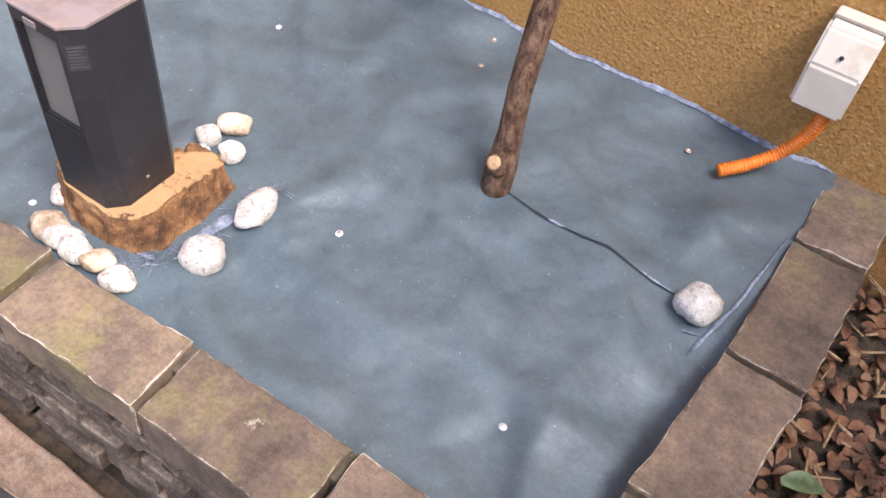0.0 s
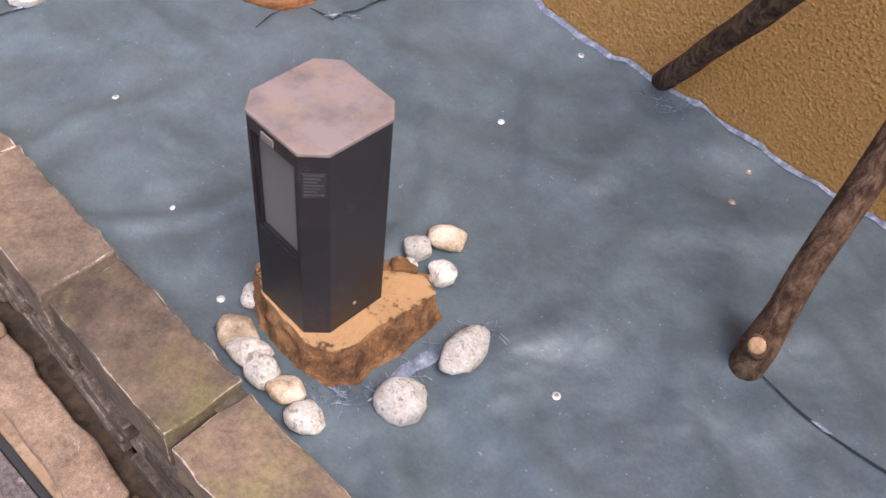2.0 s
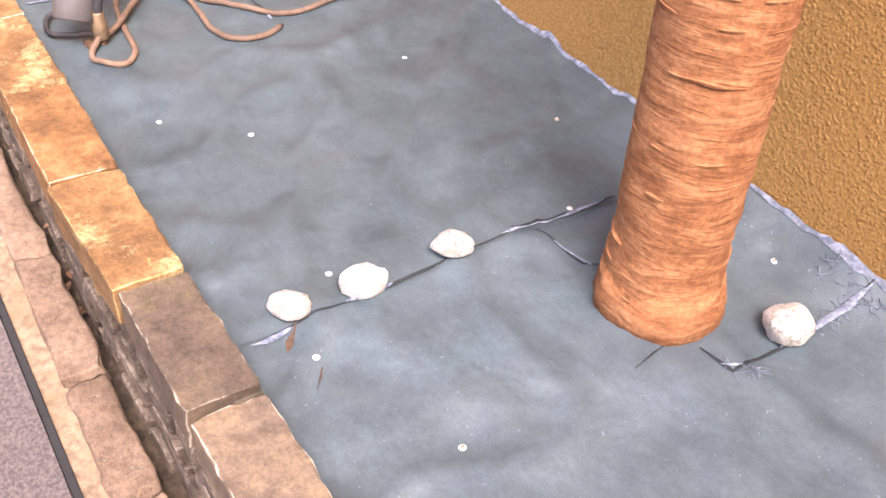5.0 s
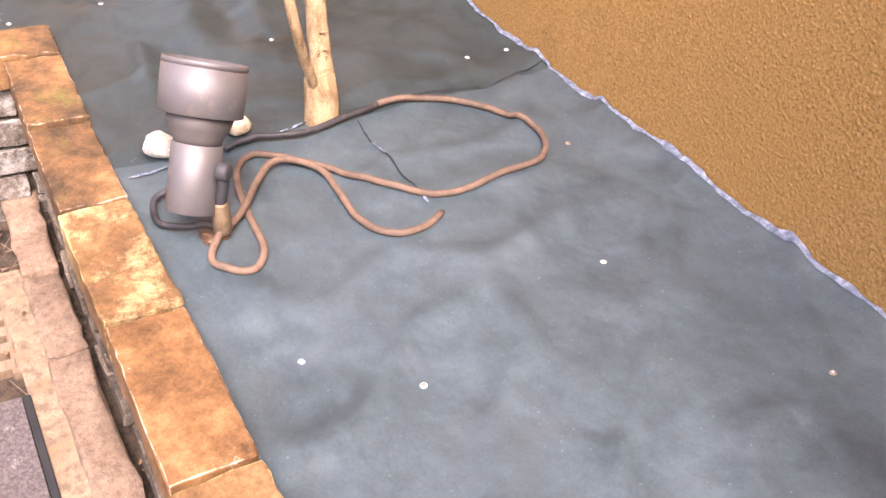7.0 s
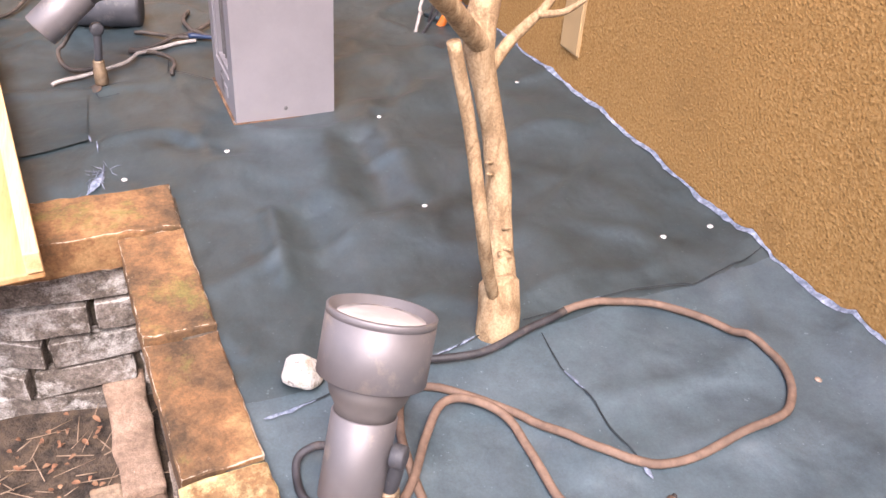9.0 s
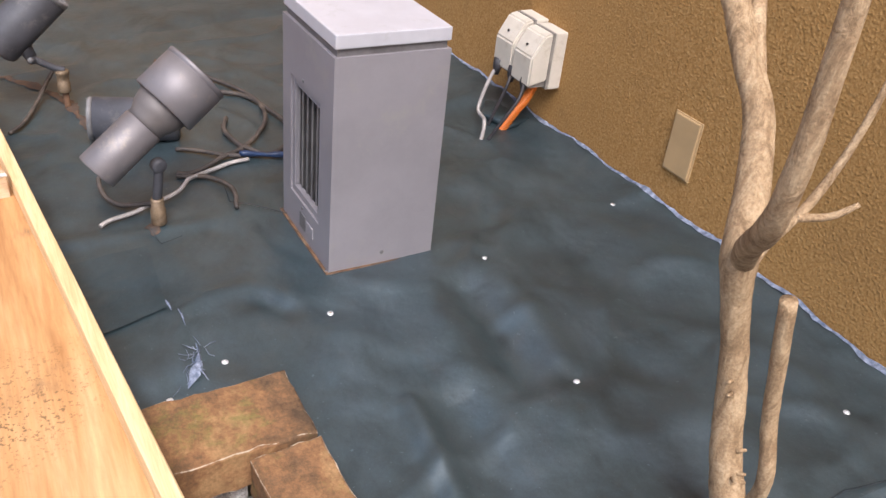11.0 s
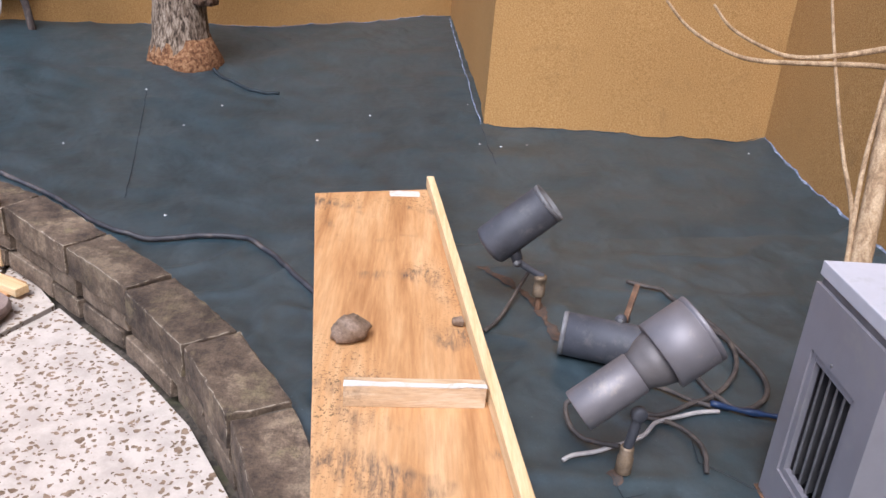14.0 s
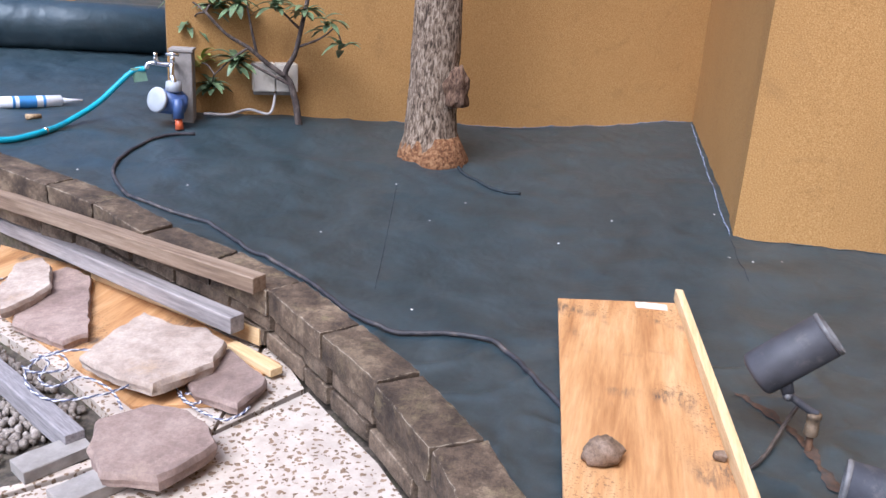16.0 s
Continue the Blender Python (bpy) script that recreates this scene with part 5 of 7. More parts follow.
part("stem", tube(smooth_path([(-2.525, 0.678, 0.0), (-2.505, 0.662, 0.07), (-2.482, 0.635, 0.14), (-2.462, 0.611, 0.221), (-2.476, 0.601, 0.297), (-2.48, 0.589, 0.356), (-2.48, 0.563, 0.452)], 5), [0.0092 - 0.00004 * i for i in range(31)], 14, 0.1, 30, 4), BARK_TAN, tr)
part("collar", tube([(-2.512, 0.679, -0.025), (-2.512, 0.679, 0.0), (-2.515, 0.68, 0.03), (-2.518, 0.679, 0.06), (-2.522, 0.677, 0.078), (-2.525, 0.676, 0.086)], [0.031, 0.0305, 0.0285, 0.029, 0.027, 0.0185], 22, 0.16, 38, 9), BARK_TAN, tr, "swollen bark collar round both stems")
part("branch", tube(smooth_path([(-2.614, 0.668, 0.385), (-2.5686, 0.608, 0.445), (-2.513, 0.546, 0.507), (-2.49, 0.521, 0.545), (-2.475, 0.505, 0.62), (-2.47, 0.49, 0.8)], 4), [0.0148 - 0.0003 * i for i in range(21)], 14, 0.1, 30), BARK_TAN, tr)
part("branch", tube(smooth_path([(-2.612, 0.672, 0.35), (-2.628, 0.71, 0.384), (-2.625, 0.737, 0.412), (-2.622, 0.761, 0.439), (-2.615, 0.79, 0.52), (-2.61, 0.81, 0.65)], 4), [0.0095 - 0.0003 * i for i in range(21)], 12, 0.1, 30), BARK_TAN, tr)
part("branch", tube(smooth_path([(-2.69, 0.70, 0.545), (-2.72, 0.712, 0.595), (-2.759, 0.729, 0.661), (-2.789, 0.74, 0.71), (-2.82, 0.76, 0.95)], 4), [0.0125 - 0.0004 * i for i in range(17)], 12, 0.1, 30), BARK_TAN, tr)
part("twig", tube(smooth_path([(-2.624, 0.745, 0.42), (-2.60, 0.77, 0.43), (-2.585, 0.79, 0.45)], 4), [0.006 - 0.0004 * i for i in range(9)], 10, 0.1, 30), BARK_TAN, tr)
rng = random.Random(4)
for i in range(9):
    t = rng.uniform(0.1, 0.85)
    k = Vector(a[2]).lerp(Vector(a[5]), t)
    ang = rng.uniform(0, 6.28)
    e = Vector((math.cos(ang), math.sin(ang), 0.35)).normalized()
    part("bud_scar", tube([k + e * 0.006, k + e * 0.0185], [0.0034, 0.0018], 8, 0.1), BARK_TAN, tr)

tr = thing("young_tree", (-3.60, 0.60, 0.0), "bare pale young tree behind the grey lamp post", "tree", "bare young trees")
part("trunk", tube(smooth_path([(-3.595, 0.60, -0.02), (-3.598, 0.596, 0.2), (-3.619, 0.59, 0.364), (-3.665, 0.609, 0.468), (-3.717, 0.626, 0.584), (-3.753, 0.643, 0.665), (-3.785, 0.656, 0.737), (-3.826, 0.668, 0.827), (-3.907, 0.688, 1.006), (-3.95, 0.7, 1.4)], 5), [0.0215 - 0.00024 * i for i in range(46)], 16, 0.08, 35, 8), BARK_TAN, tr)
for k, p in enumerate([[(-3.672, 0.612, 0.482), (-3.673, 0.681, 0.507), (-3.683, 0.785, 0.561)], [(-3.712, 0.63, 0.57), (-3.712, 0.708, 0.599), (-3.71, 0.784, 0.619), (-3.71, 0.84, 0.63)], [(-3.748, 0.645, 0.652), (-3.753, 0.716, 0.687), (-3.759, 0.781, 0.72), (-3.765, 0.85, 0.76)],
                       [(-3.758, 0.64, 0.671), (-3.765, 0.599, 0.678), (-3.786, 0.424, 0.668), (-3.802, 0.356, 0.678), (-3.825, 0.292, 0.709), (-3.84, 0.25, 0.75)], [(-3.776, 0.652, 0.714), (-3.778, 0.55, 0.689), (-3.784, 0.472, 0.679), (-3.796, 0.423, 0.688), (-3.817, 0.364, 0.714), (-3.83, 0.33, 0.75)], [(-3.6, 0.585, 0.1), (-3.611, 0.567, 0.34), (-3.66, 0.576, 0.447), (-3.713, 0.554, 0.552), (-3.799, 0.531, 0.727), (-3.841, 0.525, 0.816)],
                       [(-3.6, 0.585, 0.2), (-3.627, 0.573, 0.376), (-3.688, 0.589, 0.51), (-3.747, 0.619, 0.646), (-3.787, 0.641, 0.736), (-3.827, 0.654, 0.826)], [(-3.712, 0.708, 0.599), (-3.717, 0.726, 0.615), (-3.722, 0.744, 0.631)]]):
    q = smooth_path(p, 4)
    part("branch", tube(q, [max(0.002, (0.0085 if k < 3 else 0.0055) * (1 - 0.6 * i / len(q))) for i in range(len(q))], 10, 0.12, 40, k), BARK_TAN, tr)

bt = thing("tree", (-5.90, -1.11, 0.1), "large tree with grey-brown furrowed bark and a burl", "tree")
zb = bed(-5.9, -1.1)
pts = [(-5.90 - 0.03 * t, -1.122 - 0.03 * t + 0.015 * math.sin(t * 3), zb - 0.06 + 2.6 * t) for t in [i / 60 for i in range(61)]]
rad = [0.103 + 0.062 * math.exp(-i * 2.6 / 60 / 0.11) - 0.012 * i / 60 for i in range(61)]
part("trunk", tube(pts, rad, 56, 0.06, 22, 6), BARK_GREY, bt)
part("root_flare", tube([(-5.90, -1.11, zb - 0.05), (-5.90, -1.11, zb + 0.02), (-5.9, -1.11, zb + 0.06), (-5.9, -1.11, zb + 0.115)], [0.165, 0.152, 0.134, 0.108], 44, 0.13, 34, 3), BARK_BASE, bt, "orange-brown bare bark at the root flare")
bm = boulder((-5.86, -1.012, zb + 0.245), (0.11, 0.1, 0.2), 0, 3.0, 0.6, 4)
part("burl", bm, BARK_STAKE, bt, "knobbly burl on the trunk")
ft = thing("tree", (-8.0, -4.6, 0.3), "far slim tree trunk behind the sheet roll", "tree")
part("trunk", tube([(-8.0, -4.6, 0.0), (-8.0, -4.6, 1.2), (-8.0, -4.6, 2.4)], 0.09, 20, 0.1, 14), BARK_GREY, ft)


def leaf(bm, base, d, L, W, curl):
    d = d.normalized()
    side = d.cross(Vector((0, 0, 1)))
    side = side.normalized() if side.length > 0.01 else Vector((1, 0, 0))
    up = side.cross(d)
    prev = None
    for i in range(6):
        t = i / 5
        w = W * math.sin(math.pi * min(0.97, 0.08 + t * 0.9)) ** 0.8
        c = base + d * (L * t) + up * (curl * L * math.sin(t * 1.8)) - Vector((0, 0, 0.35 * L * t * t))
        row = [bm.verts.new(c - side * w / 2 + up * w * 0.15), bm.verts.new(c), bm.verts.new(c + side * w / 2 + up * w * 0.15)]
        if prev:
            for k in range(2):
                bm.faces.new((prev[k], prev[k + 1], row[k + 1], row[k]))
        prev = row


sh = thing("shrub", (-5.966, -1.742, 0.17), "evergreen shrub with leathery green leaves by the wall", "shrub")
B0 = (-5.966, -1.742, 0.15)
STEMS = [([B0, (-5.96, -1.755, 0.27), (-5.951, -1.778, 0.366), (-5.94, -1.80, 0.42), (-5.95, -1.76, 0.5), (-5.965, -1.735, 0.62), (-5.98, -1.70, 0.8)], 0.017), ([(-5.94, -1.80, 0.40), (-5.905, -1.877, 0.46), (-5.872, -1.94, 0.518), (-5.825, -2.022, 0.574), (-5.78, -2.09, 0.66)], 0.012),
         ([(-5.951, -1.77, 0.36), (-5.91, -1.86, 0.41), (-5.87, -1.93, 0.45)], 0.010), ([(-5.955, -1.75, 0.53), (-5.985, -1.66, 0.57), (-6.0, -1.6, 0.62)], 0.006), ([(-5.872, -1.94, 0.518), (-5.83, -2.0, 0.47), (-5.798, -2.065, 0.40)], 0.006), ([(-5.89, -1.91, 0.49), (-5.88, -1.93, 0.60), (-5.87, -1.95, 0.72)], 0.007), ([(-5.965, -1.735, 0.6), (-5.92, -1.83, 0.7), (-5.9, -1.9, 0.8)], 0.006)]
for k, (p, r) in enumerate(STEMS):
    q = smooth_path(p, 4)
    part("stem", tube(q, [r * (1 - 0.55 * i / len(q)) for i in range(len(q))], 10, 0.12, 40, k), BARK_TWIG, sh)
rng = random.Random(11)
ROSETTES = [((-5.87, -2.22, 0.6), 12), ((-5.87, -2.1, 0.68), 12), ((-5.86, -1.985, 0.455), 16), ((-5.84, -2.1, 0.34), 12), ((-5.84, -2.15, 0.44), 8), ((-5.92, -1.53, 0.55), 5), ((-5.92, -1.60, 0.64), 7), ((-5.9, -1.83, 0.7), 12), ((-5.88, -2.0, 0.7), 12), ((-5.93, -1.71, 0.68), 9), ((-5.9, -2.28, 0.7), 10)]
for k, (p, n) in enumerate(ROSETTES):
    near = min((Vector(q) for st in STEMS for q in st[0]), key=lambda v: (v - Vector(p)).length)
    if (near - Vector(p)).length > 0.015:
        q = smooth_path([near, near.lerp(Vector(p), 0.5) + Vector((0, 0, 0.015)), p], 4)
        part("twig", tube(q, [0.0045 - 0.0002 * i for i in range(len(q))], 8, 0.12, 40, k), BARK_TWIG, sh)
    bm = bmesh.new()
    for i in range(int(n * 1.7)):
        a, e = 2.4 * i + rng.uniform(-0.4, 0.4), rng.uniform(-0.35, 0.75)
        dd = Vector((math.cos(a) * math.cos(e), math.sin(a) * math.cos(e), math.sin(e)))
        leaf(bm, Vector(p) + Vector((rng.gauss(0, 0.008), rng.gauss(0, 0.008), rng.gauss(0, 0.012))), dd, rng.uniform(0.07, 0.11), rng.uniform(0.026, 0.036), rng.uniform(0, 0.2))
    part("leaf_rosette", bm, LEAF_YELLOW if k == 4 else LEAF, sh)


# ---- spike spotlights ----
def flared_lamp(label, base, tip, spike, pivot, s=1.0, lens_up=True):
    """A silver spotlight: straight tail, cone, wide head; on a rusty ground spike."""
    lamp = thing("spot_lamp", spike, label, "spotlight", "garden spotlights")
    m = axis_pose(base, tip)
    L = (Vector(tip) - Vector(base)).length
    r0, r1 = 0.0365 * s, 0.060 * s
    part("tail", lathe([(0.004, 0), (r0 - 0.002, 0), (r0, 0.002), (r0, L * 0.46), (r0 - 0.002, L * 0.465), (0.02, L * 0.465)], m, 40), SILVER, lamp)
    part("cone", lathe([(r0 - 0.0025, L * 0.46), (r0 - 0.0015, L * 0.5), (r0 + 0.006, L * 0.56), (r1 - 0.010, L * 0.675), (0.03, L * 0.675)], m, 40), SILVER_DARK, lamp, "conical neck with its shade put into a darker silver")
    head = part("head", lathe([(0.03, L * 0.655), (r1 - 0.002, L * 0.655), (r1, L * 0.66), (r1, L * 0.955), (r1 - 0.0015, L * 0.958), (r1 - 0.0015, L * 0.964), (r1, L * 0.967), (r1, L * 0.995), (r1 - 0.001, L), (r1 - 0.004, L), (r1 - 0.005, L * 0.945), (0.02, L * 0.945)], m, 44), SILVER, lamp)
    part("lens", lathe([(r1 - 0.010, L * 0.947), (r1 - 0.012, L * 0.962), (r1 * 0.55, L * 0.972), (0.005, L * 0.975)], m, 36), LENS, head, "domed clear lens glass")
    part("spike", tube([Vector(spike) + Vector((0, 0, -0.03)), Vector(spike) + Vector((0, 0, 0.03))], 0.0085, 10, 0.12, 60), RUST, lamp, "rusty steel ground spike")
    sk = Vector(spike)
    pv = Vector(pivot)
    part("socket", lathe([(0.0125, 0), (0.014, 0.003), (0.014, 0.03), (0.012, 0.034), (0.012, 0.05), (0.0105, 0.053)], Matrix.Translation(sk + Vector((0, 0, 0.018))), 20), BRASS, lamp, "dull brass socket")
    part("arm", tube(smooth_path([sk + Vector((0, 0, 0.068)), sk.lerp(pv, 0.72) + Vector((0, 0, 0.01)), pv], 4), 0.0085, 12), LAMP_DARK, lamp)
    ax = (Vector(tip) - Vector(base)).cross(Vector((0, 0, 1)))
    ax = ax.normalized() if ax.length > 0.02 else Vector((1, 0, 0))
    part("pivot", lathe([(0.012, -0.008), (0.0135, -0.006), (0.0135, 0.006), (0.012, 0.008), (0.006, 0.0095)], axis_pose(pv, pv + ax), 20), LAMP_DARK, lamp)
    return lamp


def tube_lamp(label, base, tip, r, spike, pivot):
    """A dark cylindrical spotlight with a worn rim and a brass foot."""
    lamp = thing("spot_lamp", spike, label, "spotlight", "garden spotlights")
    m = axis_pose(base, tip)
    L = (Vector(tip) - Vector(base)).length
    body = part("body", lathe([(0.006, 0), (r - 0.008, 0), (r - 0.002, 0.004), (r, 0.01), (r, L * 0.93), (r - 0.001, L * 0.932), (r - 0.001, L * 0.945), (0.02, L * 0.945)], m, 36), LAMP_DARK, lamp)
    part("rim", lathe([(0.02, L * 0.94), (r, L * 0.945), (r + 0.0005, L * 0.985), (r - 0.001, L), (r - 0.0055, L), (r - 0.006, L * 0.95), (0.01, L * 0.95)], m, 36), LAMP_RIM, body, "worn pale grey rim")
    part("lens", lathe([(r - 0.0075, L * 0.952), (r * 0.6, L * 0.962), (0.004, L * 0.966)], m, 28), LENS_DARK, body, "dusty lens glass with shade put into its dark colour")
    sk, pv = Vector(spike), Vector(pivot)
    part("knuckle", boulder((pv.x, pv.y, pv.z - 0.012), (0.026, 0.024, 0.026), 0, 5.0, 0.05, 3), LAMP_DARK, lamp)
    part("bolt", lathe([(0.0065, 0), (0.0065, 0.004), (0.003, 0.006)], axis_pose(pv + Vector((0.011, -0.004, 0)), pv + Vector((0.05, -0.02, 0))), 12), LAMP_RIM, lamp)
    top_s = sk + Vector((0, 0, 0.096)) if sk.z < pv.z - 0.05 else sk
    part("arm", tube(smooth_path([pv, pv.lerp(top_s, 0.7) + Vector((0, 0, -0.004)), top_s], 4), 0.008, 12), LAMP_DARK, lamp)
    return lamp, sk


lampA = flared_lamp("silver flared spotlight pointing upwards beside the coping", (-2.277, 0.384, 0.020), (-2.346, 0.442, 0.218), (-2.262, 0.424, -0.035), (-2.258, 0.432, 0.088))
part("cable_clip", boulder((-2.272, 0.405, -0.035), (0.03, 0.016, 0.012), 20, 3.0, 0.2, 3), RUST, lampA)
lampB = flared_lamp("silver flared spotlight tilted over on a rusty spike", (-3.487, 0.123, 0.143), (-3.525, 0.313, 0.290), (-3.503, 0.221, -0.004), (-3.500, 0.228, 0.134), 1.0)
lampC, sk = tube_lamp("dark grey cylinder spotlight tilted upwards", (-4.11, 0.022, 0.150), (-4.109, 0.1485, 0.2684), 0.048, (-4.087, 0.152, 0.0), (-4.088, 0.090, 0.128))
part("yoke", tube([(-4.106, 0.074, 0.168), (-4.098, 0.081, 0.147), (-4.089, 0.089, 0.129)], [0.021, 0.015, 0.0125], 14), LAMP_DARK, lampC)
part("socket", lathe([(0.013, 0), (0.0145, 0.003), (0.0145, 0.022), (0.013, 0.025), (0.013, 0.04), (0.015, 0.042), (0.015, 0.05), (0.01, 0.052)], Matrix.Translation((-4.087, 0.146, 0.045)), 20), BRASS, lampC, "dull brass socket")
part("spike", tube([(-4.087, 0.150, -0.02), (-4.087, 0.147, 0.047)], 0.007, 10, 0.1), RUST, lampC, "rusty ground spike")
lampD, sk = tube_lamp("dark grey cylinder spotlight lying on its side", (-3.845, 0.345, 0.056), (-3.893, 0.168, 0.060), 0.046, (-3.92, 0.31, 0.085), (-3.885, 0.287, 0.105))
part("bracket", box(-0.006, 0.006, -0.004, 0.004, 0.0, 0.085, 0.001, axis_pose((-3.90, 0.30, 0.09), (-3.96, 0.335, 0.17))), RUST, lampD, "rusty steel bracket")


# ---- square lamp post with louvres ----
def square_post():
    x0, x1, y0, y1, z0, zt = -3.492, -3.258, 0.455, 0.658, -0.02, 0.398
    p = thing("lamp_post", ((x0 + x1) / 2, (y0 + y1) / 2, 0.0), "grey square bollard lamp with a flat lid and louvres", "bollard lamp")
    wx0, wx1, wz0, wz1 = -3.452, -3.310, 0.075, 0.302
    t = 0.012
    for nm, a in zip(("back_panel", "side_panel", "side_panel", "front_stile", "front_stile", "front_rail", "front_rail", "top_plate"), ((x0, x1, y1 - t, y1, z0, zt), (x0, x0 + t, y0, y1 - t, z0, zt), (x1 - t, x1, y0, y1 - t, z0, zt), (x0 + t, wx0, y0, y0 + t, z0, zt), (wx1, x1 - t, y0, y0 + t, z0, zt), (wx0, wx1, y0, y0 + t, z0, wz0), (wx0, wx1, y0, y0 + t, wz1, zt), (x0 + t, x1 - t, y0 + t, y1 - t, zt - 0.012, zt - 0.001))):
        part(nm, box(*a, 0.0), POST_GREY, p, smooth=False)
    part("lid", box(x0 + 0.001, x1 - 0.001, y0 + 0.001, y1 - 0.001, zt + 0.013, zt + 0.036, 0.0022), POST_LID, p, "pale grey flat lid", smooth=False)
    # solid neck; its darker grey stands for the shade in the lid gap
    part("neck", box(x0 + 0.006, x1 - 0.006, y0 + 0.006, y1 - 0.006, zt - 0.001, zt + 0.0135, 0.0), LOUVRE, p, "set-back neck coloured darker for the shaded gap under the lid", smooth=False)
    fr = bmesh.new()
    for a in ((wx0, wx0 + 0.014, wz0, wz1), (wx1 - 0.014, wx1, wz0, wz1), (wx0 + 0.014, wx1 - 0.014, wz0, wz0 + 0.014), (wx0 + 0.014, wx1 - 0.014, wz1 - 0.014, wz1)):
        add(fr, box(a[0] + 0.0005, a[1] - 0.0005, y0 + 0.0035, y0 + 0.014, a[2] + 0.0005, a[3] - 0.0005, 0.001))
    grille = part("grille_frame", fr, POST_GREY, p, smooth=False)
    part("backing", box(wx0 + 0.002, wx1 - 0.002, y0 + 0.034, y0 + 0.04, wz0 + 0.002, wz1 - 0.002, 0), BLACK, grille, "black lamp recess", smooth=False)
    for k in range(5):
        x = wx0 + 0.024 + k * 0.0235
        part("louvre", box(-0.002, 0.002, -0.010, 0.010, wz0 + 0.012, wz1 - 0.012, 0.0006, pose(x, y0 + 0.020, 0, 0, 0, 32)), LOUVRE, grille, smooth=False)
    part("switch_cover", box(-3.40, -3.372, y0 - 0.0015, y0 + 0.001, 0.024, 0.054, 0.0004), LOUVRE, p, smooth=False)
    part("switch_plate", box(-3.366, -3.335, y0 - 0.0018, y0 + 0.001, 0.028, 0.05, 0.0004), POST_GREY, p, smooth=False)
    for q in ((-3.388, y0 - 0.0008, 0.066), (-3.388, y0 - 0.0008, 0.312)):
        part("screw", lathe([(0.0032, 0), (0.0032, 0.001), (0.0015, 0.0015)], Matrix.Translation(q) @ pose(0, 0, 0, 90, 0, 0), 12), LOUVRE, p)
    part("screw", lathe([(0.0038, 0), (0.0038, 0.001), (0.0018, 0.0015)], Matrix.Translation((x1 + 0.0002, 0.556, 0.028)) @ pose(0, 0, 0, 0, 90, 0), 12), LOUVRE, p)
    bm = bmesh.new()
    for a in ((x0 - 0.006, x1 + 0.004, y0 - 0.006, y0 - 0.0005), (x0 - 0.006, x0 - 0.0005, y0, y1), (x1 + 0.0005, x1 + 0.005, y0, y1)):
        add(bm, box(a[0], a[1], a[2], a[3], -0.01, 0.007, 0.001))
    part("rust_seal", bm, RUST, p, "rusty sealed foot", smooth=False)


square_post()


# ---- wall boxes and cover plate ----
def socket_box(name, x, z, w, h, d, label, hinge_down=True):
    b = thing(name, (x, WALL(x), z), label, "socket box", "weatherproof boxes on the wall")
    yb, yf = WALL(x), WALL(x) - d
    part("backbox", box(x - w / 2, x + w / 2, yb - d * 0.36, yb - 0.0005, z - h / 2, z + h / 2, 0.004), PLASTIC, b, smooth=False)
    part("band", box(x - w / 2 + 0.0015, x + w / 2 - 0.0015, yb - d * 0.44, yb - d * 0.36, z - h / 2 + 0.001, z + h / 2 - 0.001, 0.001), PLASTIC_GREY, b, "grey joint band", smooth=False)
    bm = bmesh.new()
    prof = [(yb - d * 0.44, z + h / 2), (yb - d * 0.70, z + h / 2 - 0.006), (yf, z + h * 0.1), (yf - 0.0, z - h * 0.42), (yb - d * 0.44, z - h * 0.34)]
    l = [bm.verts.new((x - w / 2, y, q)) for y, q in prof]
    r = [bm.verts.new((x + w / 2, y, q)) for y, q in prof]
    bm.faces.new(l)
    bm.faces.new(r[::-1])
    for i in range(5):
        j = (i + 1) % 5
        bm.faces.new((l[i], r[i], r[j], l[j]))
    bmesh.ops.bevel(bm, geom=bm.edges[:], offset=0.004, segments=2, affect="EDGES")
    cover = part("cover", bm, PLASTIC, b, smooth=False)
    part("screw_hole", lathe([(0.003, 0), (0.003, 0.0025), (0.001, 0.003)], Matrix.Translation((x, yf + d * 0.10, z + h * 0.25)) @ pose(0, 0, 0, 60, 0, 0), 12), BLACK, cover)
    part("mouth", box(x - w * 0.42, x + w * 0.42, yf + 0.008, yb - d * 0.45, z - h * 0.45, z - h * 0.36, 0.001), PLASTIC_GREY, b, "grey underside", smooth=False)
    return b


socket_box("socket_box", 0.031, 0.21, 0.068, 0.12, 0.076, "yellowed white weatherproof box above orange conduit")
socket_box("socket_box", -3.730, 0.207, 0.076, 0.135, 0.092, "yellowed white socket box with a dark plug")
socket_box("socket_box", -3.648, 0.202, 0.076, 0.135, 0.092, "yellowed white socket box with dangling cords")
pl = thing("cover_plate", (-3.192, WALL_Y, 0.181), "beige blank cover plate on the stucco", "cover plate")
part("plate", box(-3.227, -3.157, WALL(-3.19) - 0.007, WALL(-3.19) - 0.0005, 0.121, 0.241, 0.003), PLATE, pl, smooth=False)
part("plate_rim", box(-3.230, -3.154, WALL(-3.19) - 0.003, WALL(-3.19) - 0.0003, 0.118, 0.244, 0.001), PLATE, pl, smooth=False)


def conduit(name, pts, r, label):
    q = smooth_path(pts, 40)
    d = [0.0]
    for u, v in zip(q, q[1:]):
        d.append(d[-1] + (v - u).length)
    even = [q[min(range(len(q)), key=lambda i: abs(d[i] - s * 0.0013))] for s in range(int(d[-1] / 0.0013))]
    return single(name, tube(even, [r * (1.0, 1.0, 0.74, 0.74)[i % 4] for i in range(len(even))], 14), ORANGE, label, "conduit", loc=pts[0])


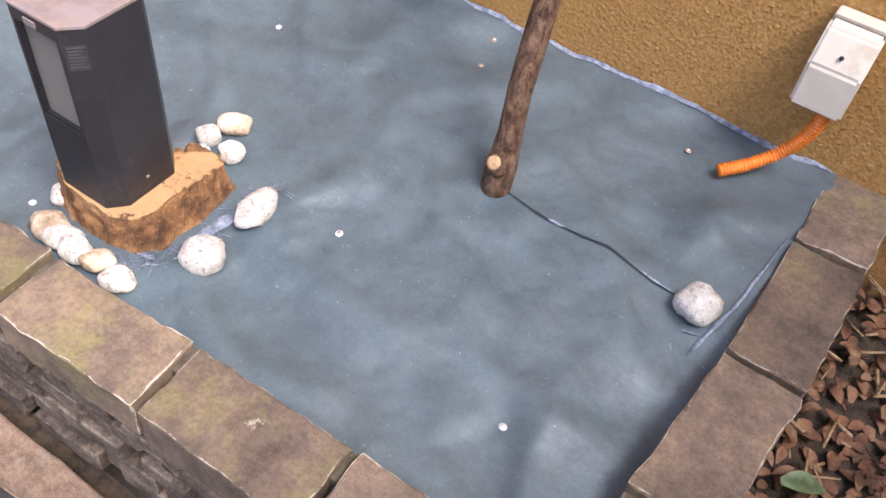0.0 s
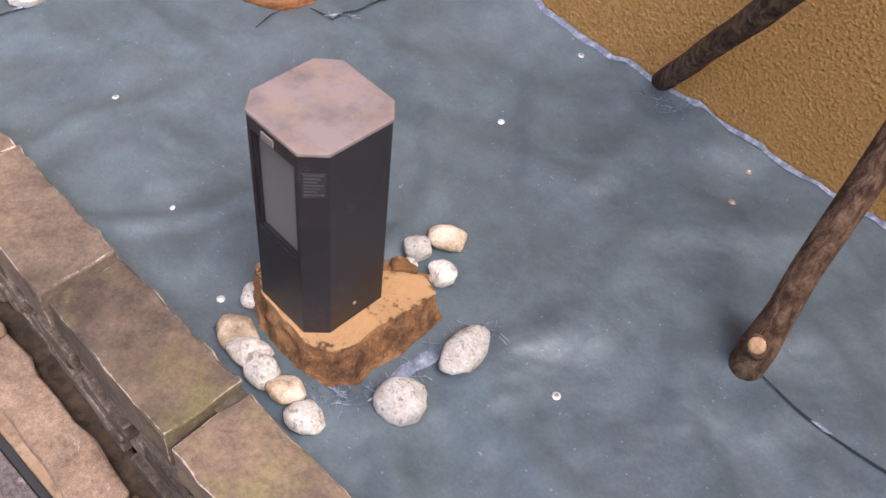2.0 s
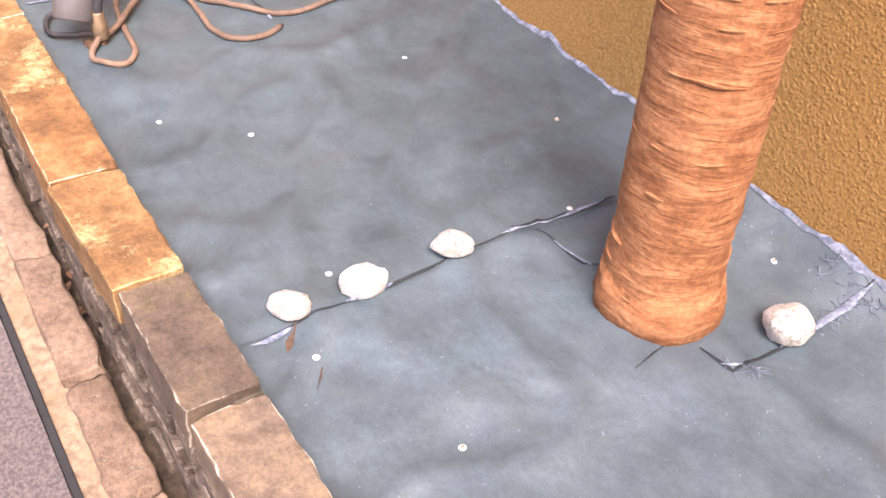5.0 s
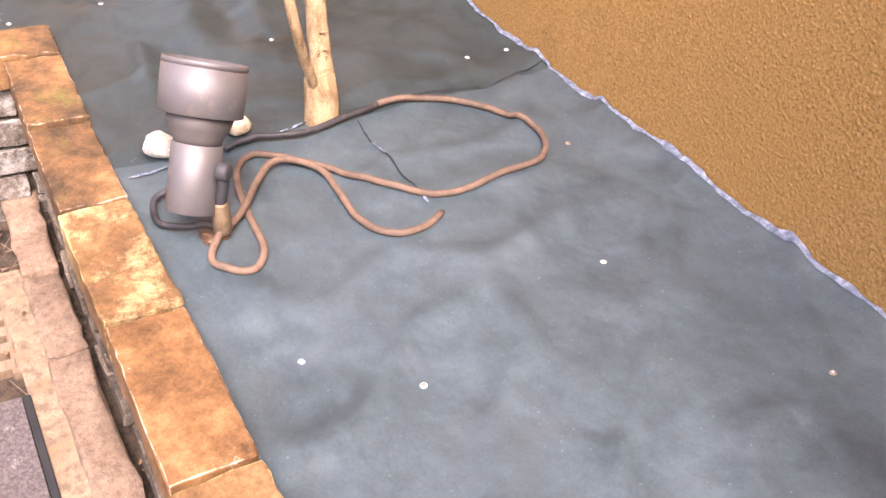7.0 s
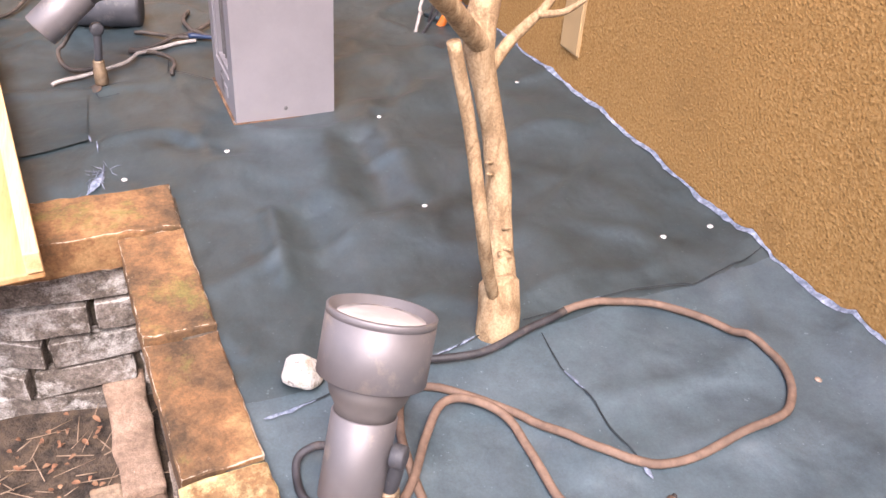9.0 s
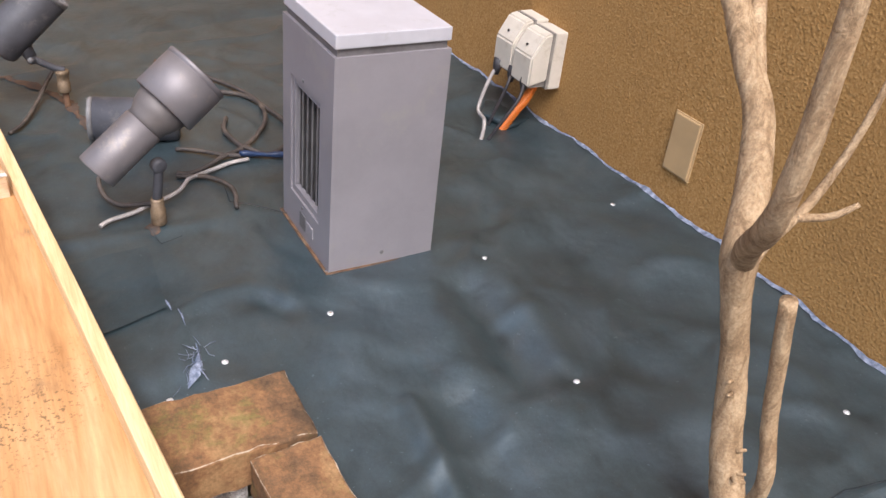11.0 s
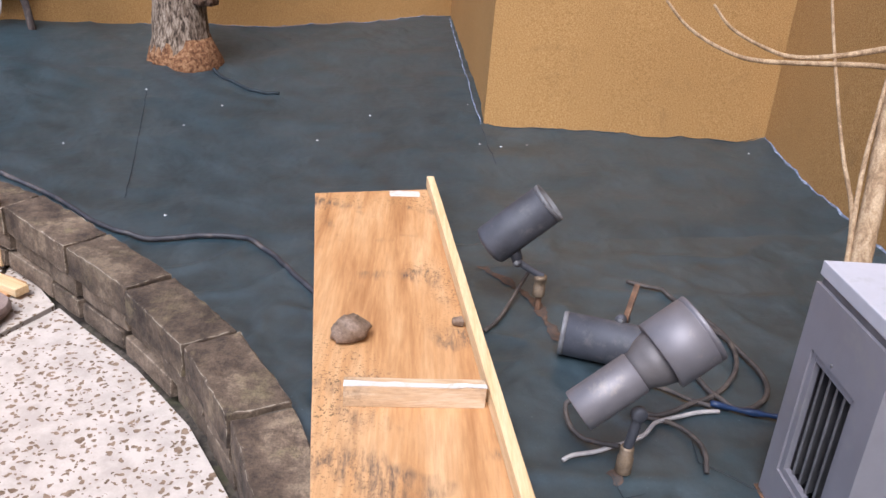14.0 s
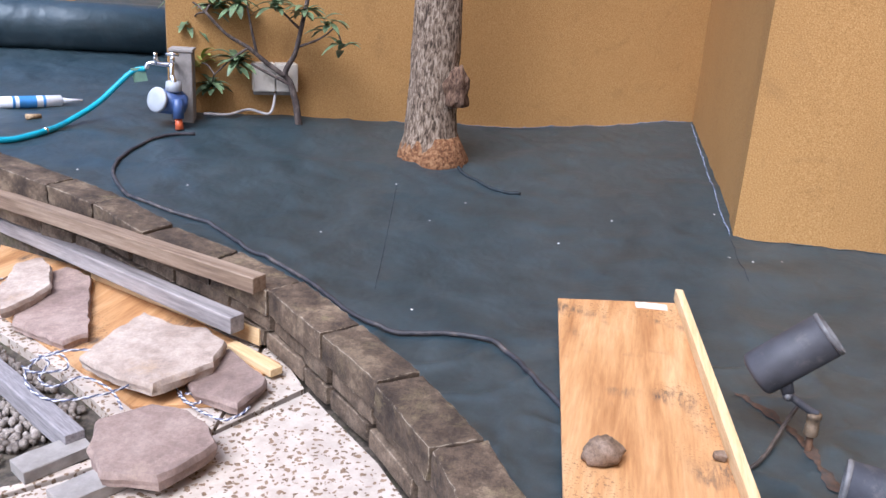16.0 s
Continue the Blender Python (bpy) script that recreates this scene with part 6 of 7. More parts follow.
conduit("corrugated_conduit", [(0.042, 1.095, 0.17), (0.044, 1.095, 0.14), (0.036, 1.097, 0.104), (0.016, 1.092, 0.068), (-0.012, 1.066, 0.049), (-0.042, 1.036, 0.04)], 0.0097, "orange corrugated conduit curving from the box to the sheet")
conduit("corrugated_conduit", [(-3.64, 1.12, 0.14), (-3.645, 1.105, 0.1), (-3.655, 1.09, 0.07), (-3.67, 1.07, 0.02), (-3.68, 1.06, -0.01)], 0.0115, "orange corrugated conduit below the socket boxes")
for k, (x, pts, m, r) in enumerate((("a", [(-3.745, 1.08, 0.15), (-3.745, 1.06, 0.11), (-3.735, 1.035, 0.05), (-3.69, 1.02, 0.048), (-3.65, 1.0, 0.06), (-3.625, 0.985, 0.045), (-3.62, 0.975, 0.01), (-3.622, 0.97, -0.01)], CABLE_GREY, 0.0045),
                                   ("b", [(-3.695, 1.09, 0.15), (-3.68, 1.07, 0.12), (-3.69, 1.05, 0.05), (-3.70, 1.04, 0.0)], CABLE_DARK, 0.0038), ("c", [(-3.64, 1.09, 0.15), (-3.61, 1.06, 0.12), (-3.62, 1.02, 0.05), (-3.628, 0.99, 0.0)], CABLE_DARK, 0.004))):
    single("power_cord", tube(smooth_path(pts, 6), r, 10), m, "grey cord hanging from a socket box" if m is CABLE_GREY else "dark cord hanging from a socket box", "cord", loc=pts[0])
for x, y in ((-3.745, 1.08), (-3.695, 1.09), (-3.64, 1.09)):
    single("plug", tube([(x, y, 0.128), (x, y, 0.146), (x, y + 0.002, 0.168)], [0.006, 0.011, 0.012], 14), CABLE_DARK, "black plug pushed up into a socket box", "plug", loc=(x, y, 0.13))
flap = [(-3.80, 1.15), (-3.68, 1.15), (-3.66, 1.08), (-3.74, 1.05), (-3.80, 1.1)]
single("sheet_flap", slab(flap, 0.02, 0.034, 0.006, 2.0, 0.015, 0.003), SHEET_NEW, "turned-up flap of dark sheet under the boxes", "sheet flap", loc=(-3.73, 1.1, 0.02))


# ---- cables on the sheet ----
def lay(pts, r, up=None):
    out = []
    for i, p in enumerate(smooth_path([(x, y, 0) for x, y in pts], 5)):
        z = top(p.x, p.y) + lift_at(p.x, p.y) + r * 0.9
        out.append(Vector((p.x, p.y, z)))
    if up:
        n = len(out)
        for i, p in enumerate(out):
            p.z += float(np.interp(i / (n - 1), [u[0] for u in up], [u[1] for u in up]))
    return out


CA = [(-2.479, 0.491), (-2.484, 0.534), (-2.467, 0.63), (-2.49, 0.725), (-2.502, 0.821), (-2.478, 0.915), (-2.414, 0.976), (-2.327, 1.008), (-2.268, 1.0), (-2.222, 0.953), (-2.215, 0.893), (-2.209, 0.804), (-2.217, 0.746), (-2.251, 0.703), (-2.321, 0.654), (-2.392, 0.602), (-2.437, 0.548), (-2.439, 0.51), (-2.397, 0.487), (-2.345, 0.476), (-2.268, 0.474), (-2.212, 0.471), (-2.175, 0.448), (-2.176, 0.419), (-2.2, 0.397), (-2.227, 0.397), (-2.256, 0.422), (-2.295, 0.465), (-2.355, 0.507), (-2.397, 0.545), (-2.394, 0.583), (-2.357, 0.614), (-2.293, 0.622), (-2.221, 0.621), (-2.172, 0.637), (-2.147, 0.664), (-2.15, 0.703), (-2.167, 0.741)]
ca = thing("cable", (-2.3, 0.7, -0.01), "mud-stained brown rubber cable looped on the sheet", "cable", "cables on the sheet")
q = lay(CA, 0.0065, [(0, 0.0), (0.03, 0.006), (0.2, 0.0), (0.66, 0.0), (0.73, 0.012), (0.76, 0.013), (0.8, 0.01), (0.86, 0.0), (1, 0.0)])
n1 = int(len(q) * 0.10)
part("sheath", tube(q[n1:], 0.0058, 12, 0.05, 60), CABLE_BROWN, ca)
part("dark_sheath", tube(q[:n1 + 1], 0.0057, 12), CABLE_DARK, ca, "dark clean end of the cable")
part("core_end", tube([q[-1], q[-1] + (q[-1] - q[-2]).normalized() * 0.006], 0.0035, 8), CABLE_DARK, ca)
single("cable", tube(lay([(-2.272, 0.42), (-2.293, 0.405), (-2.298, 0.379), (-2.325, 0.347), (-2.363, 0.345), (-2.389, 0.355), (-2.39, 0.38), (-2.36, 0.40), (-2.3, 0.40)], 0.005, [(0, 0.012), (0.5, 0.004), (0.7, 0.01), (1, 0.035)]), 0.0052, 12), CABLE_DARK, "dark cord curling round the upright spotlight", "cord", "cables on the sheet", loc=(-2.3, 0.37, -0.03))
for k, (pts, r, m, lab) in enumerate((([(-4.246, 0.394), (-4.188, 0.467), (-4.084, 0.523), (-3.98, 0.555), (-3.88, 0.547), (-3.786, 0.501), (-3.726, 0.444), (-3.687, 0.375), (-3.666, 0.323), (-3.674, 0.295)], 0.0052, CABLE_DUST, "dusty dark cable curving behind the spotlights"),
                                     ([(-4.054, 0.49), (-4.011, 0.538), (-3.912, 0.568), (-3.831, 0.583), (-3.759, 0.568), (-3.711, 0.533), (-3.689, 0.488), (-3.714, 0.456), (-3.796, 0.441), (-3.846, 0.44), (-3.9, 0.46)], 0.0055, CABLE_DUST, "dusty dark cable looped by the lamp post"),
                                     ([(-3.682, 0.445), (-3.671, 0.386), (-3.643, 0.317), (-3.599, 0.275), (-3.559, 0.195), (-3.545, 0.144), (-3.531, 0.123)], 0.0042, CABLE_GREY, "pale grey cable running past the rusty spike"),
                                     ([(-3.661, 0.291), (-3.64, 0.346), (-3.592, 0.377), (-3.542, 0.376), (-3.519, 0.369), (-3.50, 0.365)], 0.0045, CABLE_DUST, "dark cable end going under the sheet"),
                                     ([(-3.771, 0.316), (-3.748, 0.362), (-3.709, 0.398), (-3.692, 0.432)], 0.0045, CABLE_DUST, "short dusty cable joining the taped joint"),
                                     ([(-3.55, 0.223), (-3.575, 0.19), (-3.61, 0.15), (-3.662, 0.145), (-3.66, 0.17), (-3.61, 0.19)], 0.0048, CABLE_DUST, "dark cord looping below the tilted spotlight"),
                                     ([(-4.10, 0.15), (-4.195, 0.139), (-4.128, 0.1), (-4.039, 0.06), (-3.958, 0.016)][1:], 0.0045, CABLE_DUST, "dusty cord running from the dark spotlight"))):
    up = [(0, 0.02), (0.3, 0.004), (0.7, 0.03), (1, 0.10)] if k == 5 else ([(0, 0.05), (0.4, 0.012), (1, 0.0)] if k == 6 else [(0, 0.002), (0.5, 0.006), (1, 0.002)])
    single("cable", tube(lay(pts, r, up), r, 10), m, lab, "cable", "cables on the sheet", loc=(pts[0][0], pts[0][1], 0.0))
q = lay([(-3.695, 0.43), (-3.685, 0.50), (-3.676, 0.56), (-3.672, 0.60)], 0.007, [(0, 0.004), (1, 0.004)])
single("taped_joint", tube(q, [0.006 + 0.0015 * math.sin(i * 1.3) for i in range(len(q))], 12, 0.1), TAPE_BLUE, "cable joint wrapped in dark blue tape", "cable joint", loc=(-3.685, 0.5, 0.01))
ho = [(-5.544, -2.027), (-5.469, -2.099), (-5.308, -2.127), (-5.147, -2.11), (-5.008, -2.055), (-4.89, -1.952), (-4.80, -1.841), (-4.775, -1.703), (-4.76, -1.576), (-4.70, -1.463), (-4.63, -1.376), (-4.572, -1.233), (-4.495, -1.098), (-4.385, -0.974), (-4.328, -0.859), (-4.344, -0.758), (-4.368, -0.674), (-4.365, -0.584), (-4.3, -0.502), (-4.198, -0.44), (-4.10, -0.37), (-4.05, -0.33)]
single("drip_pipe", tube(lay(ho, 0.0068), 0.0068, 12, 0.04), CABLE_DARK, "long dusty black irrigation pipe along the curved wall", "pipe", loc=(-4.6, -1.3, 0.05))
single("sheet_strip", tube(lay([(-5.80, -0.97), (-5.72, -0.9), (-5.65, -0.8), (-5.62, -0.68)], 0.006), 0.007, 8), SLIT, "loose black strip of cut sheet by the big tree", "sheet strip", loc=(-5.7, -0.85, 0.08))


# ---- plywood board with battens ----
def board():
    far_l, far_r, near_r, near_l = (-4.69, -0.435), (-4.79, -0.085), (-2.765, 0.095), (-2.735, -0.225)
    z0 = lambda x: float(np.interp(x, [-4.8, -2.75], [0.02, 0.046]))
    b = thing("plywood_board", (-3.7, -0.15, 0.03), "weathered plywood board with pine battens laid across the bed", "board")
    c4 = [far_l, near_l, near_r, far_r]
    zs = [z0(p[0]) for p in c4]
    part("panel", rough_box(c4, zs, [z + 0.012 for z in zs], (12, 6, 3), 0.003, 0.0008, 3, 4), PLY, b, smooth=False)
    d = (Vector(near_r) - Vector(far_r)).normalized()
    nrm = Vector((-d.y, d.x)) * -0.022
    c4 = [tuple(Vector(far_r) + nrm - d * 0.02), tuple(Vector(near_r) + nrm + d * 0.004), tuple(Vector(near_r) + d * 0.004), tuple(Vector(far_r) - d * 0.02)]
    zs = [z0(p[0]) + 0.0125 for p in c4]
    part("edge_batten", rough_box(c4, zs, [z + 0.034 for z in zs], (14, 3, 3), 0.002, 0.0006, 5, 4), BATTEN, b, "pale pine edge batten", smooth=False)
    p0, p1 = (-3.634, -0.265), (-3.65, -0.012)
    c4 = [p0, (p0[0] + 0.03, p0[1] + 0.002), (p1[0] + 0.03, p1[1] + 0.002), p1]
    z = z0(-3.72) + 0.0125
    cb = part("cross_batten", rough_box(c4, z, z + 0.044, (3, 8, 3), 0.002, 0.0008, 9, 6), BATTEN_WORN, b, "worn cross batten with a whitened edge", smooth=False)
    w4 = [lerp2(c4[1], c4[0], 0.55), c4[1], c4[2], lerp2(c4[2], c4[3], 0.3)]
    part("white_edge", rough_box(w4, z + 0.0443, z + 0.0456, (3, 16, 3), 0.0006, 0.002, 9, 40), WHITE_WORN, cb, "patchy white paint on the upper edge", smooth=False)
    q4 = [(-4.745, -0.22), (-4.70, -0.215), (-4.71, -0.125), (-4.757, -0.13)]
    part("paint_patch", rough_box(q4, [z0(p[0]) + 0.0118 for p in q4], [z0(p[0]) + 0.0131 for p in q4], (8, 8, 3), 0.0006, 0.002, 6, 60), WHITE_WORN, b, "flaking whitish paint on the far end", smooth=False)
    part("chip", rough_box([(-3.935, -0.06), (-3.915, -0.058), (-3.917, -0.035), (-3.937, -0.038)], z, z + 0.014, (3, 3, 3), 0.002, 0.003, 2, 60), PEBBLE, b)
    z = z0(-3.85) + 0.012
    single("cobble", boulder((-3.845, -0.27, z), (0.062, 0.085, 0.066), 20, 8.0, 0.3), PEBBLE, "brown rounded cobble lying on the plywood board", "stone", loc=(-3.845, -0.27, z))


board()


# ---- terrace: slabs, stones, timber ----
slabs = [[(-4.80, -1.30), (-3.985, -1.15), (-3.86, -1.245), (-4.0, -1.46), (-4.12, -1.655), (-4.27, -1.965), (-4.75, -2.9), (-5.1, -2.9)], [(-3.845, -1.257), (-3.40, -1.6), (-3.46, -1.72), (-3.66, -1.42), (-3.8, -1.33)], [(-3.965, -1.128), (-4.225, -1.009), (-4.14, -0.925), (-3.97, -0.745), (-3.77, -0.58), (-3.55, -0.45), (-3.30, -0.355), (-2.97, -0.3), (-2.97, -1.9), (-3.39, -1.59)]]
for i, p in enumerate(slabs):
    single("paving_slab", prism(p[::-1] if i < 2 else p, TERRACE_Z - 0.035, TERRACE_Z, 0.003), TERRAZZO, "pale exposed-aggregate paving slab with brown chips", "paving", "terrace slabs", "structure", smooth=False)
single("paving_slab", prism([(-4.80, -1.285), (-3.985, -1.142), (-4.24, -1.026), (-4.45, -1.2)], TERRACE_Z - 0.035, TERRACE_Z - 0.001, 0.002), TERRAZZO, "pale exposed-aggregate paving slab beside the wall", "paving", "terrace slabs", "structure", smooth=False)
TZ = TERRACE_Z
ply = single("plywood_sheet", prism([(-4.0, -1.365), (-4.075, -1.19), (-4.33, -1.13), (-4.74, -1.95), (-4.9, -2.45), (-4.4, -2.1)], TZ + 0.001, TZ + 0.011, 0.001), PLY, "orange plywood sheet under the flagstones", "board", smooth=False, loc=(-4.3, -1.6, TZ))
F = [([(-3.758, -1.315), (-3.854, -1.353), (-3.951, -1.281), (-3.949, -1.194), (-3.90, -1.11), (-3.843, -1.068), (-3.769, -1.083), (-3.699, -1.118), (-3.678, -1.229)], TZ + 0.028, TZ + 0.062, FLAG, "mauve-brown porphyry flagstone propped on concrete strips"),
     ([(-4.079, -1.558), (-4.24, -1.57), (-4.372, -1.558), (-4.328, -1.437), (-4.34, -1.351), (-4.278, -1.261), (-4.162, -1.241), (-4.009, -1.314), (-4.024, -1.398)], TZ + 0.042, TZ + 0.075, FLAG_PALE, "pale flat flagstone stacked on another"),
     ([(-4.124, -1.30), (-4.306, -1.268), (-4.247, -1.183), (-4.191, -1.107), (-4.147, -1.098), (-4.045, -1.116), (-4.066, -1.237)], TZ + 0.012, TZ + 0.041, FLAG, "brown flagstone lying on the plywood"),
     ([(-4.26, -1.898), (-4.569, -2.083), (-4.68, -2.022), (-4.641, -1.912), (-4.267, -1.666), (-4.198, -1.694)], TZ + 0.012, TZ + 0.04, FLAG, "mauve flagstone with split edges on plywood"),
     ([(-4.418, -2.059), (-4.589, -2.137), (-4.66, -2.1), (-4.602, -2.025), (-4.471, -1.928), (-4.333, -1.916), (-4.26, -1.932)], TZ + 0.041, TZ + 0.07, FLAG_PALE, "pale flagstone resting on a mauve one")]
for i, (p, a, b, m, lab) in enumerate(F):
    cxy = (sum(q[0] for q in p) / len(p), sum(q[1] for q in p) / len(p), a)
    single("flagstone", slab(p, a, b, 0.007, i * 5.0, 0.014, 0.003), m, lab, "flagstone", "stacked flagstones", loc=cxy, smooth=False)


def timber(name, a, b, w, h, z, mat, label, group="timbers"):
    a, b = Vector(a), Vector(b)
    d = (b - a).normalized()
    L = (b - a).length
    bm = rough_box([(-L / 2, -w / 2), (L / 2, -w / 2), (L / 2, w / 2), (-L / 2, w / 2)], 0, h, (10, 4, 4), 0.003, 0.001, L, 8)
    ob = new(name, finish(name, bm, mat, False))
    ob.matrix_world = pose((a.x + b.x) / 2, (a.y + b.y) / 2, z, 0, 0, math.degrees(math.atan2(d.y, d.x)))
    ORIGIN[ob] = ob.location.copy()
    return tagged(ob, label, "timber", group)


timber("timber", (-4.425, -1.215), (-4.70, -1.93), 0.05, 0.05, TZ + 0.012, BATTEN, "short pale pine bearer beside the wall")
timber("timber", (-4.355, -1.20), (-4.79, -2.42), 0.05, 0.045, 0.062, TIMBER, "brown weathered square timber leaning on the coping edge")
timber("timber", (-4.365, -1.27), (-4.93, -2.55), 0.05, 0.05, TZ + 0.0625, TIMBER_GREY, "silvered grey timber resting beside a brown one")
timber("timber", (-4.26, -1.11), (-4.36, -1.29), 0.04, 0.022, TZ + 0.0115, BATTEN, "small pale pine offcut")
timber("timber", (-3.80, -1.375), (-4.12, -1.93), 0.045, 0.05, TZ + 0.002, METAL_BAR, "grey weathered rail beside the gravel")
for a, b in (((-3.665, -1.40), (-3.80, -1.335)), ((-3.60, -1.265), (-3.72, -1.20))):
    single("concrete_strip", rough_box([(a[0], a[1]), (b[0], b[1]), (b[0] - 0.035, b[1] - 0.06), (a[0] - 0.035, a[1] - 0.06)], TZ, TZ + 0.03, (6, 4, 3), 0.003, 0.002, 4, 30), CONCRETE, "grey concrete strip under a flagstone", "concrete strip", "concrete strips", smooth=False, loc=(a[0], a[1], TZ))
rng = random.Random(5)
bm = bmesh.new()
for i in range(1500):
    u, v = rng.random(), rng.random()
    x, y = -3.98 + 0.42 * v - 0.36 * u, -1.47 - 0.7 * u - 0.1 * v
    r = rng.uniform(0.007, 0.017)
    bmesh.ops.create_icosphere(bm, subdivisions=1, radius=r, matrix=pose(x, y, TZ - 0.024 + r * 0.3 + rng.uniform(0, 0.012), rng.uniform(0, 360), rng.uniform(0, 360), 0) @ Matrix.Diagonal((1, rng.uniform(0.6, 0.95), rng.uniform(0.5, 0.8), 1)))
single("gravel", bm, GRAVEL, "grey rounded gravel beside the terrace slabs", "gravel", kind="stuff")


def string(pts, z, r, label, second):
    """Two strands, one pale and one dark, twisted round each other along pts."""
    q = smooth_path([(p[0], p[1], z + (p[2] if len(p) > 2 else 0)) for p in pts], 14)
    st = thing("twisted_string", (pts[0][0], pts[0][1], z), label, "string", "twisted strings")
    for nm, ph, m in (("pale_strand", 0, ROPE), ("dark_strand", math.pi, second)):
        s = []
        for i, p in enumerate(q):
            d = (q[min(i + 1, len(q) - 1)] - q[max(0, i - 1)]).normalized()
            u = d.cross(Vector((0, 0, 1))).normalized()
            w = u.cross(d)
            s.append(p + (u * math.cos(i * 0.9 + ph) + w * math.sin(i * 0.9 + ph)) * r)
        part(nm, tube(s, r * 0.95, 6), m, st)


string([(-4.19, -1.55, -0.03), (-4.147, -1.56), (-4.1, -1.63, 0.005), (-4.037, -1.64, 0.012), (-3.96, -1.62, 0.01), (-3.91, -1.56), (-3.90, -1.49, -0.004), (-3.95, -1.41), (-4.03, -1.385, -0.01), (-4.08, -1.36, -0.012)], TZ + 0.06, 0.0019, "blue and white twisted string tangled over the grey rail", ROPE_DARK)
string([(-4.06, -1.66, 0.01), (-4.02, -1.60, 0.016), (-3.957, -1.58, 0.008), (-3.94, -1.53, 0.004), (-3.99, -1.488, 0.012), (-3.985, -1.42), (-3.95, -1.37, -0.004), (-3.92, -1.34, -0.01)], TZ + 0.06, 0.0019, "loose blue and white twisted string beside the gravel", ROPE_DARK)
string([(-4.03, -1.66, 0.004), (-4.06, -1.60, 0.02), (-4.02, -1.55, 0.008), (-3.97, -1.60, 0.012), (-4.0, -1.66, 0.004)], TZ + 0.062, 0.0018, "knotted loop of twisted string on the grey rail", ROPE_DARK)
string([(-4.13, -1.33, 0.004), (-4.08, -1.29), (-4.05, -1.262, 0.008), (-4.03, -1.22), (-4.015, -1.19), (-4.0, -1.13), (-4.035, -1.105), (-4.075, -1.10)], TZ + 0.019, 0.0019, "twisted string end by the brown flagstone", ROPE_DARK)
string([(-4.08, -1.285, 0.006), (-4.04, -1.25, 0.004), (-4.055, -1.22), (-4.09, -1.235), (-4.075, -1.27, 0.005)], TZ + 0.019, 0.0018, "small curl of twisted string by the flagstone", ROPE_DARK)
string([(-4.50, -2.2), (-4.58, -2.16), (-4.66, -2.14), (-4.74, -2.2)], TZ + 0.02, 0.003, "reddish twisted string by the far flagstones", RUST)

# ---- lower path beside the front wall ----
rng = random.Random(9)
x = 0.35
k = 0
while x > -2.78:
    L = rng.uniform(0.22, 0.42)
    y1 = float(np.interp(x, FRONT_X, FRONT_Y)) - 0.128
    y2 = float(np.interp(x - L, FRONT_X, FRONT_Y)) - 0.128
    single("kerb_stone", rough_box([(x - L + 0.005, y2 - 0.04), (x - 0.005, y1 - 0.038), (x - 0.005, y1 + 0.028), (x - L + 0.005, y2 + 0.026)], -0.36, -0.3 + rng.uniform(-0.006, 0.006), (9, 5, 4), 0.006, 0.006, rng.uniform(0, 40), 30), KERB_PINK, "long pinkish worn kerb stone below the wall", "kerb stone", "kerb stones along the path", loc=(x, y1, -0.345))
    x -= L
    k += 1
SHEAR = Matrix(((1, 0, 0, 0), (0.06, 1, 0, 0.085), (0, 0, 1, 0), (0, 0, 0, 1)))
single("joint_strip", box(-2.7, 0.4, 0.165, 0.212, -0.35, -0.322, 0.004, SHEAR), SAND, "sandy worn strip between kerb and mat", "paving strip", kind="structure", smooth=False)
mat_t = thing("floor_mat", (-1.6, -0.1, -0.322), "grey ribbed mat with white worn marks on the path", "mat")
part("mat_base", box(-2.35, 0.1, -0.75, 0.155, -0.3445, -0.318, 0.002, SHEAR), MAT, mat_t, smooth=False)
part("mat_edge", box(-2.35, 0.1, 0.156, 0.168, -0.3445, -0.317, 0.002, SHEAR), BLACK, mat_t, "dark bound edge", smooth=False)
bm = bmesh.new()
for i in range(150):
    y = 0.152 - i * 0.0042
    add(bm, box(-2.345, 0.095, y - 0.0013, y + 0.0013, -0.3182, -0.3166, 0))
bm.transform(SHEAR)
part("rib", bm, MAT, mat_t, smooth=False, kind="stuff")
gr = thing("drain_grate", (-2.55, 0.02, -0.345), "weathered brown slatted drain grate in the recess floor", "drain grate")
for i in range(6):
    part("bar", box(-2.68 + i * 0.045, -2.655 + i * 0.045, -0.12, 0.1, -0.3452, -0.325, 0.002), TIMBER, gr, smooth=False)
for y in (-0.12, -0.01, 0.1):
    part("cross_bar", box(-2.69, -2.42, y - 0.008, y + 0.008, -0.3453, -0.327, 0.002), TIMBER, gr, smooth=False)

# ---- dead leaves ----
rng = random.Random(21)


def litter(n, area, zf, seed, size, name, label, mat=LEAF_DEAD):
    rng = random.Random(seed)
    bm = bmesh.new()
    for i in range(n):
        x, y = rng.uniform(area[0], area[1]), rng.uniform(area[2], area[3])
        a = rng.uniform(0, 6.28)
        leaf(bm, Vector((x, y, zf + rng.uniform(0.002, 0.03))), Vector((math.cos(a), math.sin(a), rng.uniform(-0.1, 0.5))), rng.uniform(0.6, 1.3) * size, rng.uniform(0.4, 0.75) * size, rng.uniform(-0.2, 0.4))
    return single(name, bm, mat, label, "leaves", kind="stuff")


